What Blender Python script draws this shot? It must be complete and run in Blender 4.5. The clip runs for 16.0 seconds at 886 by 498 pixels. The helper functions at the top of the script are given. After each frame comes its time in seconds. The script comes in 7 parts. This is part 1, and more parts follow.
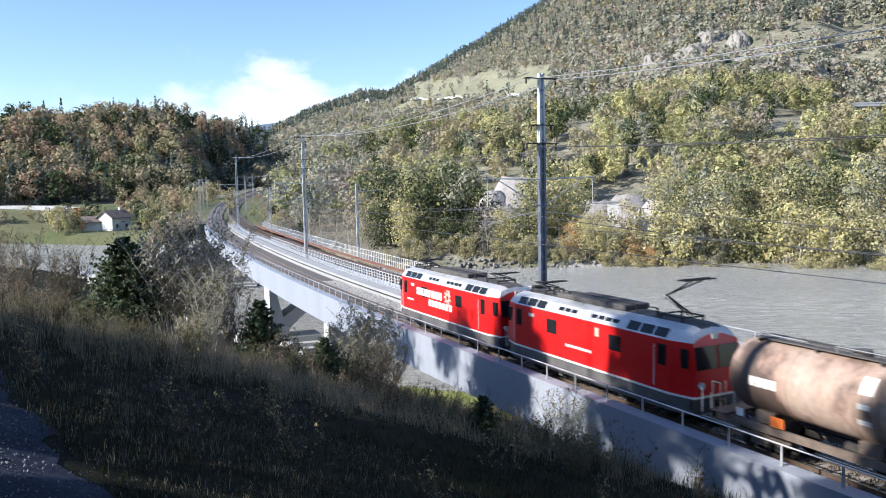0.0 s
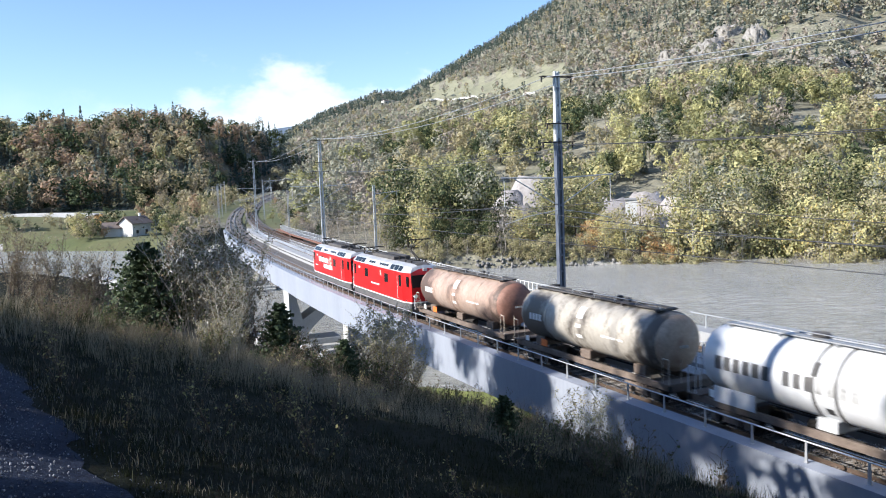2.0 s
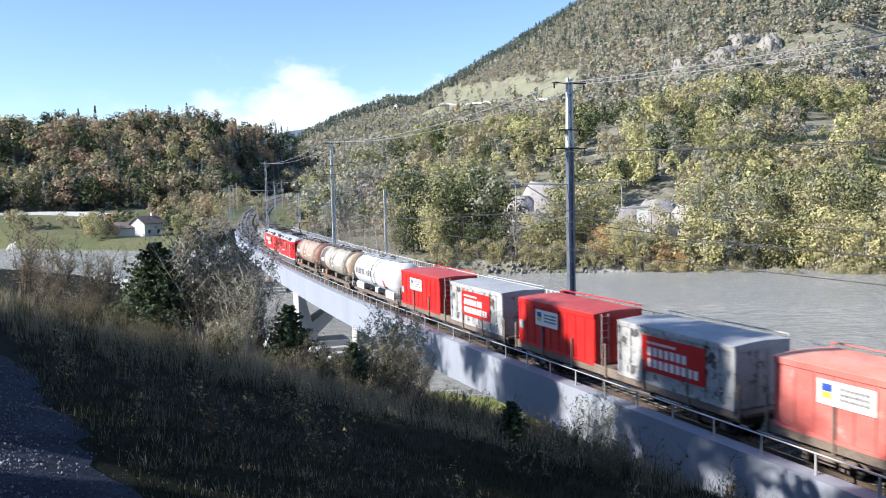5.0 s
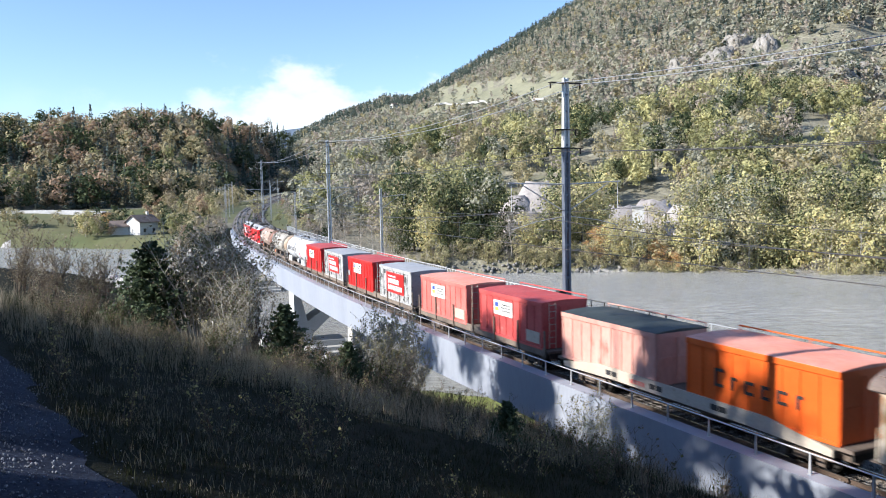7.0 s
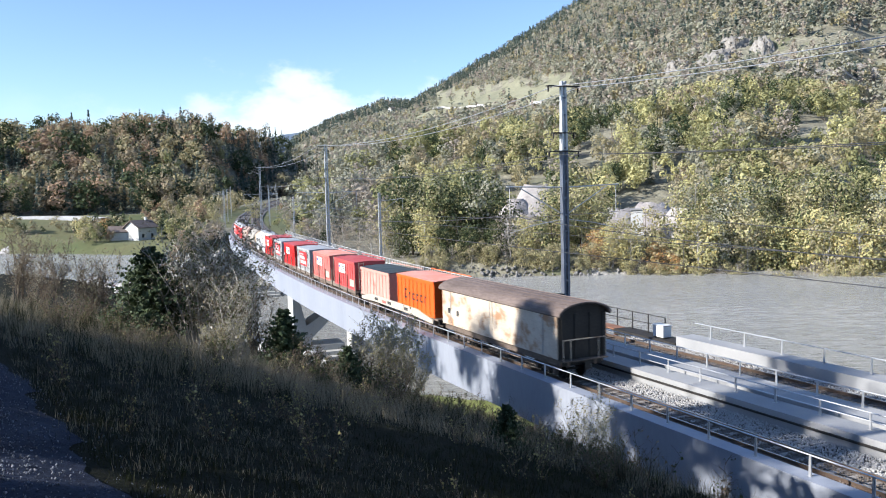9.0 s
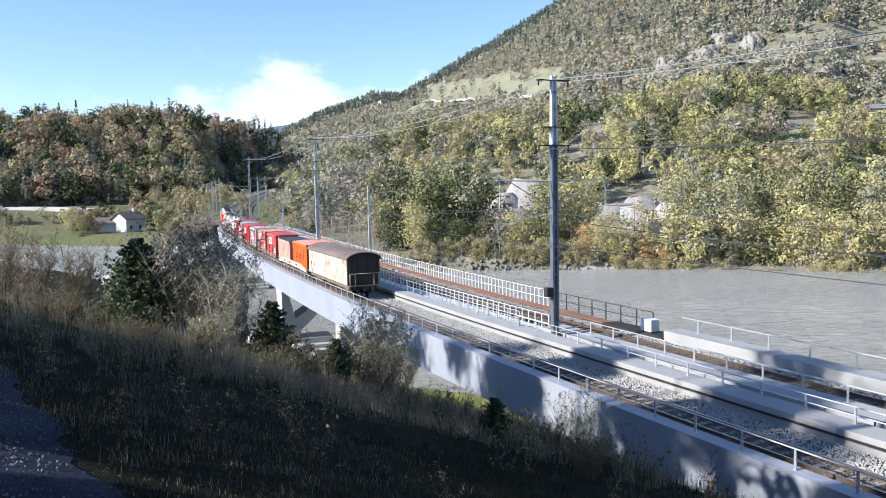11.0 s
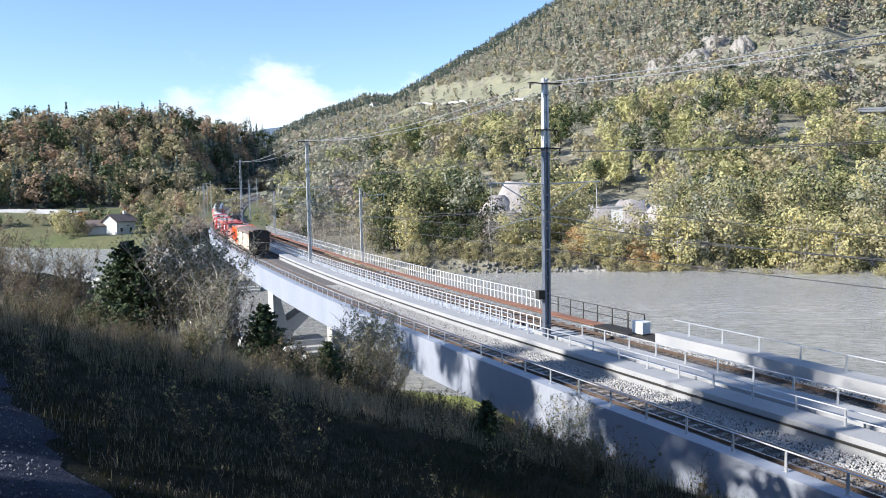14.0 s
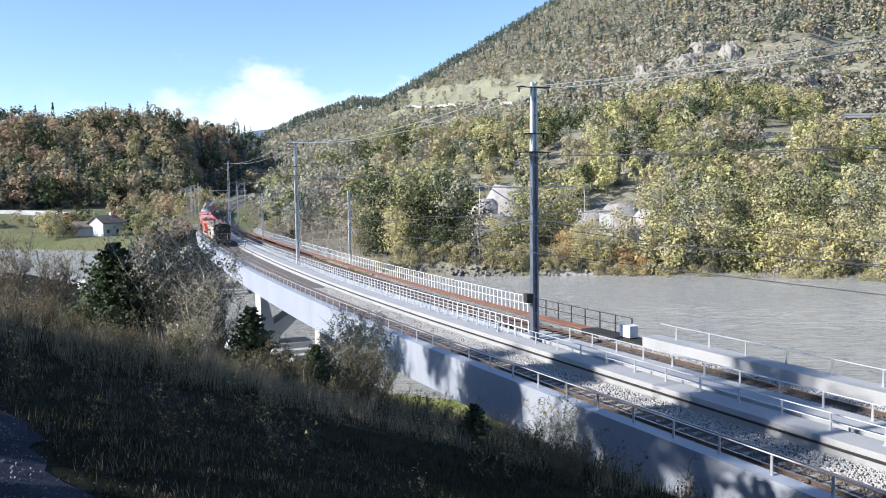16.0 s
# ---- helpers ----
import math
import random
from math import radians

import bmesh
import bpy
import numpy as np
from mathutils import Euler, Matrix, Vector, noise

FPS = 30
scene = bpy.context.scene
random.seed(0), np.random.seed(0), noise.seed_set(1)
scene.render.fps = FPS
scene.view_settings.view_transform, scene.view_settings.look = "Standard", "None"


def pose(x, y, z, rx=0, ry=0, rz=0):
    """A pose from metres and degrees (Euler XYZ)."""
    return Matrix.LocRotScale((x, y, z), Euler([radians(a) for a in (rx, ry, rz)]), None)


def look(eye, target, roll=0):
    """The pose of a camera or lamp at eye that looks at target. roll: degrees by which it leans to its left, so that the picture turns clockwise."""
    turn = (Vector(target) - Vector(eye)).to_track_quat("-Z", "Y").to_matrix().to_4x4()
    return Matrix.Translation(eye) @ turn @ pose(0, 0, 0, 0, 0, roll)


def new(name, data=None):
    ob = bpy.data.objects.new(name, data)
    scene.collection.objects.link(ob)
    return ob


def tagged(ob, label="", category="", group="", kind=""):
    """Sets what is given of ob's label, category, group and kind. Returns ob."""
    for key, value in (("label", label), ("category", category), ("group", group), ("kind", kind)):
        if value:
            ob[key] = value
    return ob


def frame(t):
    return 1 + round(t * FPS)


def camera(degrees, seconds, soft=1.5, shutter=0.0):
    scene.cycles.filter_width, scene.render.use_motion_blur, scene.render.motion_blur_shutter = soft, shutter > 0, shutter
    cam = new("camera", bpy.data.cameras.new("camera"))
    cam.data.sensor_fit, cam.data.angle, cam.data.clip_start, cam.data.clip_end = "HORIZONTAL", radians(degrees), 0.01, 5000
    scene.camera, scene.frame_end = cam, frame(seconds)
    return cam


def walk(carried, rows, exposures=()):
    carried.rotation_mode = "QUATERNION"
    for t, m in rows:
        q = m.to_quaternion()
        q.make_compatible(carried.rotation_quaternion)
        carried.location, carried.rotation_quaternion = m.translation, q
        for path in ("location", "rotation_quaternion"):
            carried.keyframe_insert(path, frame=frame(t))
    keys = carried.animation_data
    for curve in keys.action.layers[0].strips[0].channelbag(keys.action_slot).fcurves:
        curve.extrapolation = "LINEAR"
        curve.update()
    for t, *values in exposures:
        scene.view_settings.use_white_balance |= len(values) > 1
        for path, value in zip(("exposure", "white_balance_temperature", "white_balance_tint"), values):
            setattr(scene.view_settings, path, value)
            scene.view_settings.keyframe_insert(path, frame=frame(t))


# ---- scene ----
# ---- camera ----
LENS = 57.586
EYE = (0.0, 0.0, 8.81)
# seconds, turn to the right, tilt down, lean (degrees)
TURNS = [
    (0, 0.318, 4.881, 1.162), (0.5, 0.231, 4.873, 1.280), (1, -0.133, 4.898, 1.658),
    (1.5, -0.605, 4.814, 1.929), (2, -0.952, 4.812, 2.187), (2.5, -1.125, 4.989, 2.210),
    (3, -1.375, 5.092, 2.161), (3.5, -1.652, 4.812, 1.938), (4, -1.680, 4.458, 1.692),
    (6.5, -1.615, 4.483, 1.050), (7, -1.370, 4.506, 1.175), (7.5, -1.441, 4.222, 1.255),
    (8, -1.672, 4.098, 1.238), (8.5, -1.611, 4.226, 1.444), (9, -1.273, 4.242, 1.480),
    (11.5, -0.317, 4.779, 1.134), (12, -0.065, 4.658, 1.252), (12.5, -0.000, 4.447, 1.266),
    (13, -0.068, 4.445, 1.257), (13.5, -0.147, 4.616, 1.119), (14, 0.061, 4.554, 1.040),
    (14.5, 0.256, 4.344, 1.030), (15, 0.395, 4.186, 1.003), (15.5, 0.650, 4.191, 0.953),
    (16, 0.897, 4.346, 0.733),
]
cam = camera(LENS, 16.0, soft=1.0, shutter=0.35)


def sight(turn, tilt, lean):
    a, b = radians(turn), radians(tilt)
    way = Vector((math.sin(a) * math.cos(b), math.cos(a) * math.cos(b), -math.sin(b)))
    return look(EYE, Vector(EYE) + way * 100, -lean)


walk(cam, [(t, sight(a, b, c)) for t, a, b, c in TURNS])

# ---- world, sun ----
SUN_WAY = Vector((-0.93, -0.36, 0)).normalized()
SUN_HEIGHT = radians(29)
world = bpy.data.worlds.new("sky")
scene.world = world
world.use_nodes = True


def sky_nodes():
    nt = world.node_tree
    nt.nodes.clear()
    N, L = nt.nodes.new, nt.links.new
    sky = N("ShaderNodeTexSky")
    sky.sky_type = "NISHITA"
    sky.sun_disc = False
    sky.sun_elevation = SUN_HEIGHT
    sky.sun_rotation = math.atan2(SUN_WAY.x, SUN_WAY.y)
    sky.altitude = 600
    sky.air_density, sky.dust_density, sky.ozone_density = 1.0, 0.25, 1.5
    co = N("ShaderNodeTexCoord")
    # a bank of cumulus low over the valley
    dot = N("ShaderNodeMapping")
    dot.inputs["Rotation"].default_value = (0, 0, radians(-9.2))
    L(co.outputs["Generated"], dot.inputs["Vector"])
    sep = N("ShaderNodeSeparateXYZ")
    L(dot.outputs["Vector"], sep.inputs[0])

    def m(op, a, b=None):
        n = N("ShaderNodeMath")
        n.operation = op
        for i, v in enumerate((a, b)):
            if v is None:
                continue
            if isinstance(v, (int, float)):
                n.inputs[i].default_value = v
            else:
                L(v, n.inputs[i])
        return n.outputs[0]
    noise_a = N("ShaderNodeTexNoise")
    noise_a.inputs["Scale"].default_value = 11
    noise_a.inputs["Detail"].default_value = 9
    noise_a.inputs["Roughness"].default_value = 0.56
    stretch = N("ShaderNodeMapping")
    stretch.inputs["Scale"].default_value = (1, 1, 1.7)
    L(co.outputs["Generated"], stretch.inputs["Vector"])
    L(stretch.outputs["Vector"], noise_a.inputs["Vector"])
    # hump: high in the middle of the bank, tapering to the sides
    ax = m("DIVIDE", m("ADD", sep.outputs["X"], 0.03), 0.17)
    hump = m("POWER", 2.718, m("MULTIPLY", m("MULTIPLY", ax, ax), -1.0))
    top = m("ADD", m("MULTIPLY", hump, 0.056), 0.085)
    ahead = m("GREATER_THAN", sep.outputs["Y"], 0.0)
    side = m("POWER", 2.718, m("MULTIPLY", m("POWER", m("ABSOLUTE", m("DIVIDE", sep.outputs["X"], 0.24)), 3.0), -1.0))
    over = m("SUBTRACT", top, sep.outputs["Z"])
    dens = m("ADD", m("MULTIPLY", over, 30.0), m("MULTIPLY", m("SUBTRACT", noise_a.outputs["Fac"], 0.5), 7.5))
    ramp = N("ShaderNodeMapRange")
    ramp.interpolation_type = "SMOOTHSTEP"
    ramp.inputs["From Min"].default_value, ramp.inputs["From Max"].default_value = -0.35, 1.25
    L(dens, ramp.inputs["Value"])
    fac = m("MULTIPLY", m("MULTIPLY", ramp.outputs[0], side), ahead)
    fac = m("MULTIPLY", fac, 0.7)
    mix = N("ShaderNodeMix")
    mix.data_type = "RGBA"
    L(fac, mix.inputs["Factor"])
    clear = N("ShaderNodeMix")
    clear.data_type, clear.blend_type = "RGBA", "MULTIPLY"
    clear.inputs["Factor"].default_value = 1.0
    L(sky.outputs[0], clear.inputs["A"])
    clear.inputs["B"].default_value = (0.81, 0.91, 1.08, 1)
    L(clear.outputs["Result"], mix.inputs["A"])
    mix.inputs["B"].default_value = (5.6, 6.0, 6.7, 1)
    bg = N("ShaderNodeBackground")
    bg.inputs["Strength"].default_value = 0.12
    L(mix.outputs["Result"], bg.inputs["Color"])
    out = N("ShaderNodeOutputWorld")
    L(bg.outputs[0], out.inputs[0])


sky_nodes()
sun = new("sun", bpy.data.lights.new("sun", "SUN"))
sun.data.energy = 5.0
sun.data.angle = radians(0.55)
sun.data.color = (1.0, 0.96, 0.91)
sun.matrix_world = look((0, 0, 60), Vector((0, 0, 60)) - (SUN_WAY * math.cos(SUN_HEIGHT) + Vector((0, 0, math.sin(SUN_HEIGHT)))))
scene.view_settings.exposure = 0.84

# ---- materials ----


def surface(name, a, b, scale=3.0, rough=0.7, metal=0.0, bump=0.0, fine=None, fine_amount=0.25, spots=None, spot_scale=1.0, spot_at=0.6, stretch=(1, 1, 1), bump_scale=None, vary=0.0, spec=0.5):
    """A procedural surface: two colours mixed by coarse noise, fine grain, optional stains, relief."""
    mt = bpy.data.materials.new(name)
    mt.use_nodes = True
    nt = mt.node_tree
    nt.nodes.clear()
    N, L = nt.nodes.new, nt.links.new
    out = N("ShaderNodeOutputMaterial")
    pr = N("ShaderNodeBsdfPrincipled")
    L(pr.outputs[0], out.inputs[0])
    co = N("ShaderNodeTexCoord")
    mp = N("ShaderNodeMapping")
    mp.inputs["Scale"].default_value = stretch
    L(co.outputs["Object"], mp.inputs[0])

    def noise_of(sc, det=5, ro=0.6):
        n = N("ShaderNodeTexNoise")
        n.inputs["Scale"].default_value, n.inputs["Detail"].default_value, n.inputs["Roughness"].default_value = sc, det, ro
        L(mp.outputs[0], n.inputs["Vector"])
        return n.outputs["Fac"]

    def sharpen(f, lo, hi):
        r = N("ShaderNodeMapRange")
        r.inputs["From Min"].default_value, r.inputs["From Max"].default_value = lo, hi
        L(f, r.inputs["Value"])
        return r.outputs[0]

    def mixed(f, ca, cb, kind="MIX"):
        x = N("ShaderNodeMix")
        x.data_type, x.blend_type = "RGBA", kind
        if isinstance(f, float):
            x.inputs["Factor"].default_value = f
        else:
            L(f, x.inputs["Factor"])
        for key, c in (("A", ca), ("B", cb)):
            if isinstance(c, tuple):
                x.inputs[key].default_value = (*c, 1)
            else:
                L(c, x.inputs[key])
        return x.outputs["Result"]
    col = mixed(sharpen(noise_of(scale), 0.3, 0.7), a, b)
    grain = noise_of(fine or scale * 9, 3, 0.7)
    dark = tuple(1 - fine_amount for _ in range(3))
    light = tuple(1 + fine_amount for _ in range(3))
    col = mixed(1.0, col, mixed(sharpen(grain, 0.3, 0.7), dark, light), "MULTIPLY")
    if spots:
        col = mixed(sharpen(noise_of(spot_scale, 6, 0.65), spot_at, spot_at + 0.1), col, spots)
    if vary:
        oi = N("ShaderNodeObjectInfo")
        h = N("ShaderNodeHueSaturation")
        r = sharpen(oi.outputs["Random"], 0.0, 1.0)
        v = N("ShaderNodeMath")
        v.operation = "MULTIPLY_ADD"
        v.inputs[1].default_value, v.inputs[2].default_value = 2 * vary, 1 - vary
        L(r, v.inputs[0])
        L(v.outputs[0], h.inputs["Value"])
        L(col, h.inputs["Color"])
        col = h.outputs[0]
    L(col, pr.inputs["Base Color"])
    pr.inputs["Roughness"].default_value = rough
    pr.inputs["Metallic"].default_value = metal
    pr.inputs["Specular IOR Level"].default_value = spec
    if bump:
        bp = N("ShaderNodeBump")
        bp.inputs["Strength"].default_value = 1.0
        bp.inputs["Distance"].default_value = bump
        L(noise_of(bump_scale or (fine or scale * 9), 6, 0.65), bp.inputs["Height"])
        L(bp.outputs[0], pr.inputs["Normal"])
    return mt


def leafy(name, a, b, scale=0.5, through_light=0.3, rough=0.65):
    """Foliage: diffuse and translucent, two tones of one hue."""
    mt = surface(name, a, b, scale, rough, fine=scale * 6, fine_amount=0.3, spec=0.2)
    nt = mt.node_tree
    pr = next(n for n in nt.nodes if n.type == "BSDF_PRINCIPLED")
    out = next(n for n in nt.nodes if n.type == "OUTPUT_MATERIAL")
    tr = nt.nodes.new("ShaderNodeBsdfTranslucent")
    nt.links.new(pr.inputs["Base Color"].links[0].from_socket, tr.inputs["Color"])
    mx = nt.nodes.new("ShaderNodeMixShader")
    mx.inputs[0].default_value = through_light
    nt.links.new(pr.outputs[0], mx.inputs[1])
    nt.links.new(tr.outputs[0], mx.inputs[2])
    nt.links.new(mx.outputs[0], out.inputs[0])
    return mt


CONCRETE = surface("pale_concrete", (0.38, 0.38, 0.37), (0.47, 0.47, 0.455), 0.35, 0.85, bump=0.004, fine=14, fine_amount=0.10, spots=(0.30, 0.30, 0.29), spot_scale=0.8, spot_at=0.62, stretch=(1, 1, 0.5))
WALL_TOP = surface("wall_top_concrete", (0.29, 0.30, 0.31), (0.36, 0.36, 0.36), 0.6, 0.8, bump=0.003, fine=18, fine_amount=0.08, spots=(0.31, 0.31, 0.31), spot_scale=1.4, spot_at=0.63)
GIRDER_PAINT = surface("girder_paint", (0.275, 0.30, 0.355), (0.33, 0.355, 0.405), 0.3, 0.5, bump=0.001, fine=5, fine_amount=0.05, spots=(0.28, 0.29, 0.315), spot_scale=0.7, spot_at=0.64, stretch=(1, 1, 0.35))
GALV = surface("galvanised_steel", (0.46, 0.47, 0.48), (0.58, 0.59, 0.60), 3, 0.42, 0.55, fine=30, fine_amount=0.12)
WHITE_STEEL = surface("pale_grey_painted_steel", (0.58, 0.59, 0.60), (0.68, 0.69, 0.69), 2, 0.5, fine=20, fine_amount=0.10, spots=(0.35, 0.30, 0.26), spot_scale=3, spot_at=0.68)
RUST = surface("rusty_steel", (0.19, 0.085, 0.05), (0.30, 0.15, 0.095), 0.9, 0.8, 0.1, bump=0.004, fine=16, fine_amount=0.3)
RAIL = surface("rail_steel", (0.12, 0.085, 0.065), (0.17, 0.12, 0.09), 2, 0.55, 0.5, fine=20, fine_amount=0.2)
RAIL_HEAD = surface("worn_rail_head", (0.55, 0.54, 0.53), (0.66, 0.65, 0.64), 1, 0.25, 0.95, fine=30, fine_amount=0.08)
BALLAST = surface("ballast_stone", (0.085, 0.076, 0.07), (0.17, 0.155, 0.145), 6, 0.9, bump=0.05, fine=22, fine_amount=0.45, bump_scale=14)
DIRTY_STONE = surface("brown_ballast_piece", (0.085, 0.07, 0.058), (0.20, 0.17, 0.145), 9, 0.9, fine=30, fine_amount=0.35)
STONE = surface("ballast_piece", (0.30, 0.29, 0.28), (0.55, 0.54, 0.52), 9, 0.9, fine=30, fine_amount=0.3)
SLEEPER = surface("sleeper_concrete", (0.24, 0.215, 0.19), (0.36, 0.33, 0.30), 3, 0.9, bump=0.003, fine=25, fine_amount=0.2, vary=0.15)
DARK_WOOD = surface("tarred_timber", (0.10, 0.075, 0.06), (0.19, 0.15, 0.12), 3, 0.9, bump=0.004, fine=30, fine_amount=0.3, vary=0.2)
# Darker and bluer than MAST, for one mast below its seam.
MAST_BLUE = surface("dark_blue_grey_mast", (0.10, 0.115, 0.15), (0.15, 0.17, 0.205), 1.2, 0.45, 0.2, fine=18, fine_amount=0.14)
MAST = surface("mast_steel", (0.44, 0.45, 0.45), (0.56, 0.56, 0.55), 1.2, 0.55, 0.35, fine=18, fine_amount=0.14)
WIRE = surface("wire", (0.10, 0.10, 0.10), (0.17, 0.17, 0.17), 3, 0.5, 0.7)
DARK_IRON = surface("dark_iron", (0.018, 0.017, 0.016), (0.045, 0.040, 0.035), 2.5, 0.75, 0.2, fine=18, fine_amount=0.35)
# Near-black: the slope's shade is put into this grass colour.
SHADED_GRASS_GROUND = surface("shaded_rough_grass", (0.009, 0.011, 0.006), (0.019, 0.019, 0.012), 0.5, 0.95, bump=0.05, fine=7, fine_amount=0.45, spots=(0.02, 0.017, 0.012), spot_scale=0.9, spot_at=0.6, spec=0.1)
BANK = surface("river_gravel", (0.30, 0.29, 0.27), (0.50, 0.48, 0.45), 0.5, 0.95, bump=0.15, fine=3.5, fine_amount=0.4, spots=(0.12, 0.12, 0.07), spot_scale=0.12, spot_at=0.52)
MEADOW = surface("mown_meadow", (0.075, 0.095, 0.032), (0.13, 0.125, 0.055), 0.03, 0.95, fine=0.35, fine_amount=0.15)
LUSH = surface("lush_bank_grass", (0.16, 0.20, 0.05), (0.24, 0.26, 0.08), 0.6, 0.95, bump=0.05, fine=5, fine_amount=0.35)
FOREST_FLOOR = surface("woodland_floor", (0.16, 0.15, 0.105), (0.25, 0.235, 0.175), 0.04, 0.95, bump=2.0, bump_scale=0.09, fine=0.25, fine_amount=0.45, spots=(0.12, 0.13, 0.07), spot_scale=0.018, spot_at=0.55)
ALP = surface("alpine_pasture", (0.205, 0.205, 0.13), (0.26, 0.25, 0.165), 0.02, 0.95, fine=0.2, fine_amount=0.2, spots=(0.12, 0.12, 0.07), spot_scale=0.05, spot_at=0.6)
ROCK = surface("limestone", (0.19, 0.178, 0.155), (0.33, 0.31, 0.285), 0.09, 0.9, bump=0.6, fine=0.7, fine_amount=0.3, spots=(0.16, 0.15, 0.12), spot_scale=0.12, spot_at=0.58)
# Distance haze is put into the far forest's colour as blue.
HAZY_HILL = surface("hazy_distant_forest", (0.07, 0.105, 0.15), (0.12, 0.165, 0.22), 0.01, 0.95, fine=0.06, fine_amount=0.3)
# Bluish tones: the footpath's shade is painted into stones and gravel.
SHADED_PATH_STONE = surface("shaded_path_stone", (0.05, 0.06, 0.085), (0.30, 0.32, 0.37), 20, 0.9, fine=40, fine_amount=0.3)
SHADED_PATH_GRAVEL = surface("shaded_path_gravel", (0.018, 0.024, 0.042), (0.044, 0.054, 0.082), 2, 0.9, bump=0.02, fine=30, fine_amount=0.5, spec=0.1)

LEAF = [leafy("leaf_" + n, (a[0] * 1.36, a[1] * 1.23, a[2] * 1.42), (b[0] * 1.36, b[1] * 1.23, b[2] * 1.42)) for n, a, b in (
    ("green", (0.185, 0.205, 0.08), (0.25, 0.27, 0.115)), ("olive", (0.245, 0.245, 0.12), (0.325, 0.31, 0.165)),
    ("yellow_green", (0.33, 0.345, 0.14), (0.40, 0.41, 0.18)), ("yellow", (0.40, 0.35, 0.12), (0.48, 0.42, 0.16)),
    ("orange", (0.40, 0.24, 0.09), (0.46, 0.29, 0.12)), ("brown", (0.205, 0.19, 0.11), (0.27, 0.25, 0.15)),
    ("grey_twig", (0.235, 0.225, 0.16), (0.30, 0.29, 0.21)), ("spruce", (0.065, 0.098, 0.072), (0.11, 0.145, 0.105)),
    ("grey_green", (0.21, 0.235, 0.15), (0.28, 0.30, 0.20)), ("rust_brown", (0.235, 0.18, 0.105), (0.30, 0.235, 0.135)),
    ("dark_green", (0.036, 0.055, 0.022), (0.06, 0.085, 0.035)))]
BARK = surface("bark", (0.10, 0.08, 0.06), (0.19, 0.16, 0.125), 3, 0.95, bump=0.01, fine=14, fine_amount=0.3, stretch=(1, 1, 0.3))
PALE_BARK = surface("pale_bark", (0.33, 0.31, 0.27), (0.47, 0.44, 0.40), 2, 0.9, fine=9, fine_amount=0.3, spots=(0.12, 0.11, 0.10), spot_scale=4, spot_at=0.62)


def water_material():
    # Stretched colour grain paints bright ripple glints into the silty water.
    mt = surface("silty_river_water", (0.33, 0.33, 0.31), (0.40, 0.40, 0.375), 0.02, 0.16, fine=0.35, fine_amount=0.2, stretch=(1, 2.6, 1), bump=0.5, bump_scale=0.6)
    return mt


WATER = water_material()

# ---- shape helpers ----


def part(name, bm, material, parent=None, label="", smooth=False):
    me = bpy.data.meshes.new(name)
    bm.to_mesh(me)
    bm.free()
    for mt in material if isinstance(material, (list, tuple)) else [material]:
        me.materials.append(mt)
    if smooth:
        me.shade_smooth()
    ob = new(name, me)
    if parent:
        ob.parent = parent
    if label:
        tagged(ob, label)
    return ob


def share(ob, name, m, parent=None):
    """One more piece on the same mesh."""
    o = new(name, ob.data)
    o.parent = parent
    o.matrix_local = m
    return o


def box(bm, x0, x1, y0, y1, z0, z1, bevel=0.0, mi=0):
    r = bmesh.ops.create_cube(bm, size=1)
    bmesh.ops.transform(bm, matrix=Matrix.Translation(((x0 + x1) / 2, (y0 + y1) / 2, (z0 + z1) / 2)) @ Matrix.Diagonal((x1 - x0, y1 - y0, z1 - z0, 1)), verts=r["verts"])
    fs = list({f for v in r["verts"] for f in v.link_faces})
    for f in fs:
        f.material_index = mi
    if bevel:
        es = list({e for v in r["verts"] for e in v.link_edges})
        b = bmesh.ops.bevel(bm, geom=es, offset=bevel, segments=2, affect="EDGES", profile=0.6)
        for f in b["faces"]:
            f.material_index = mi
    return r["verts"]


def rod(bm, p, q, r, seg=6, r2=None, mi=0):
    p, q = Vector(p), Vector(q)
    d = q - p
    m = Matrix.Translation((p + q) / 2) @ d.to_track_quat("Z", "Y").to_matrix().to_4x4()
    c = bmesh.ops.create_cone(bm, cap_ends=seg > 4, segments=seg, radius1=r, radius2=r if r2 is None else r2, depth=d.length, matrix=m)
    if mi:
        for f in {f for v in c["verts"] for f in v.link_faces}:
            f.material_index = mi
    return c["verts"]


def lathe(bm, profile, axis_m, seg=24, mi=0):
    """Turns (along, radius) pairs about the local x axis."""
    rings = []
    for x, r in profile:
        rings.append([bm.verts.new(axis_m @ Vector((x, r * math.cos(2 * math.pi * i / seg), r * math.sin(2 * math.pi * i / seg)))) for i in range(seg)])
    for a, b in zip(rings, rings[1:]):
        for i in range(seg):
            f = bm.faces.new((a[i], a[(i + 1) % seg], b[(i + 1) % seg], b[i]))
            f.material_index, f.smooth = mi, True
    for ring in (rings[0][::-1], rings[-1]):
        f = bm.faces.new(ring)
        f.material_index = mi
    bmesh.ops.recalc_face_normals(bm, faces=bm.faces)


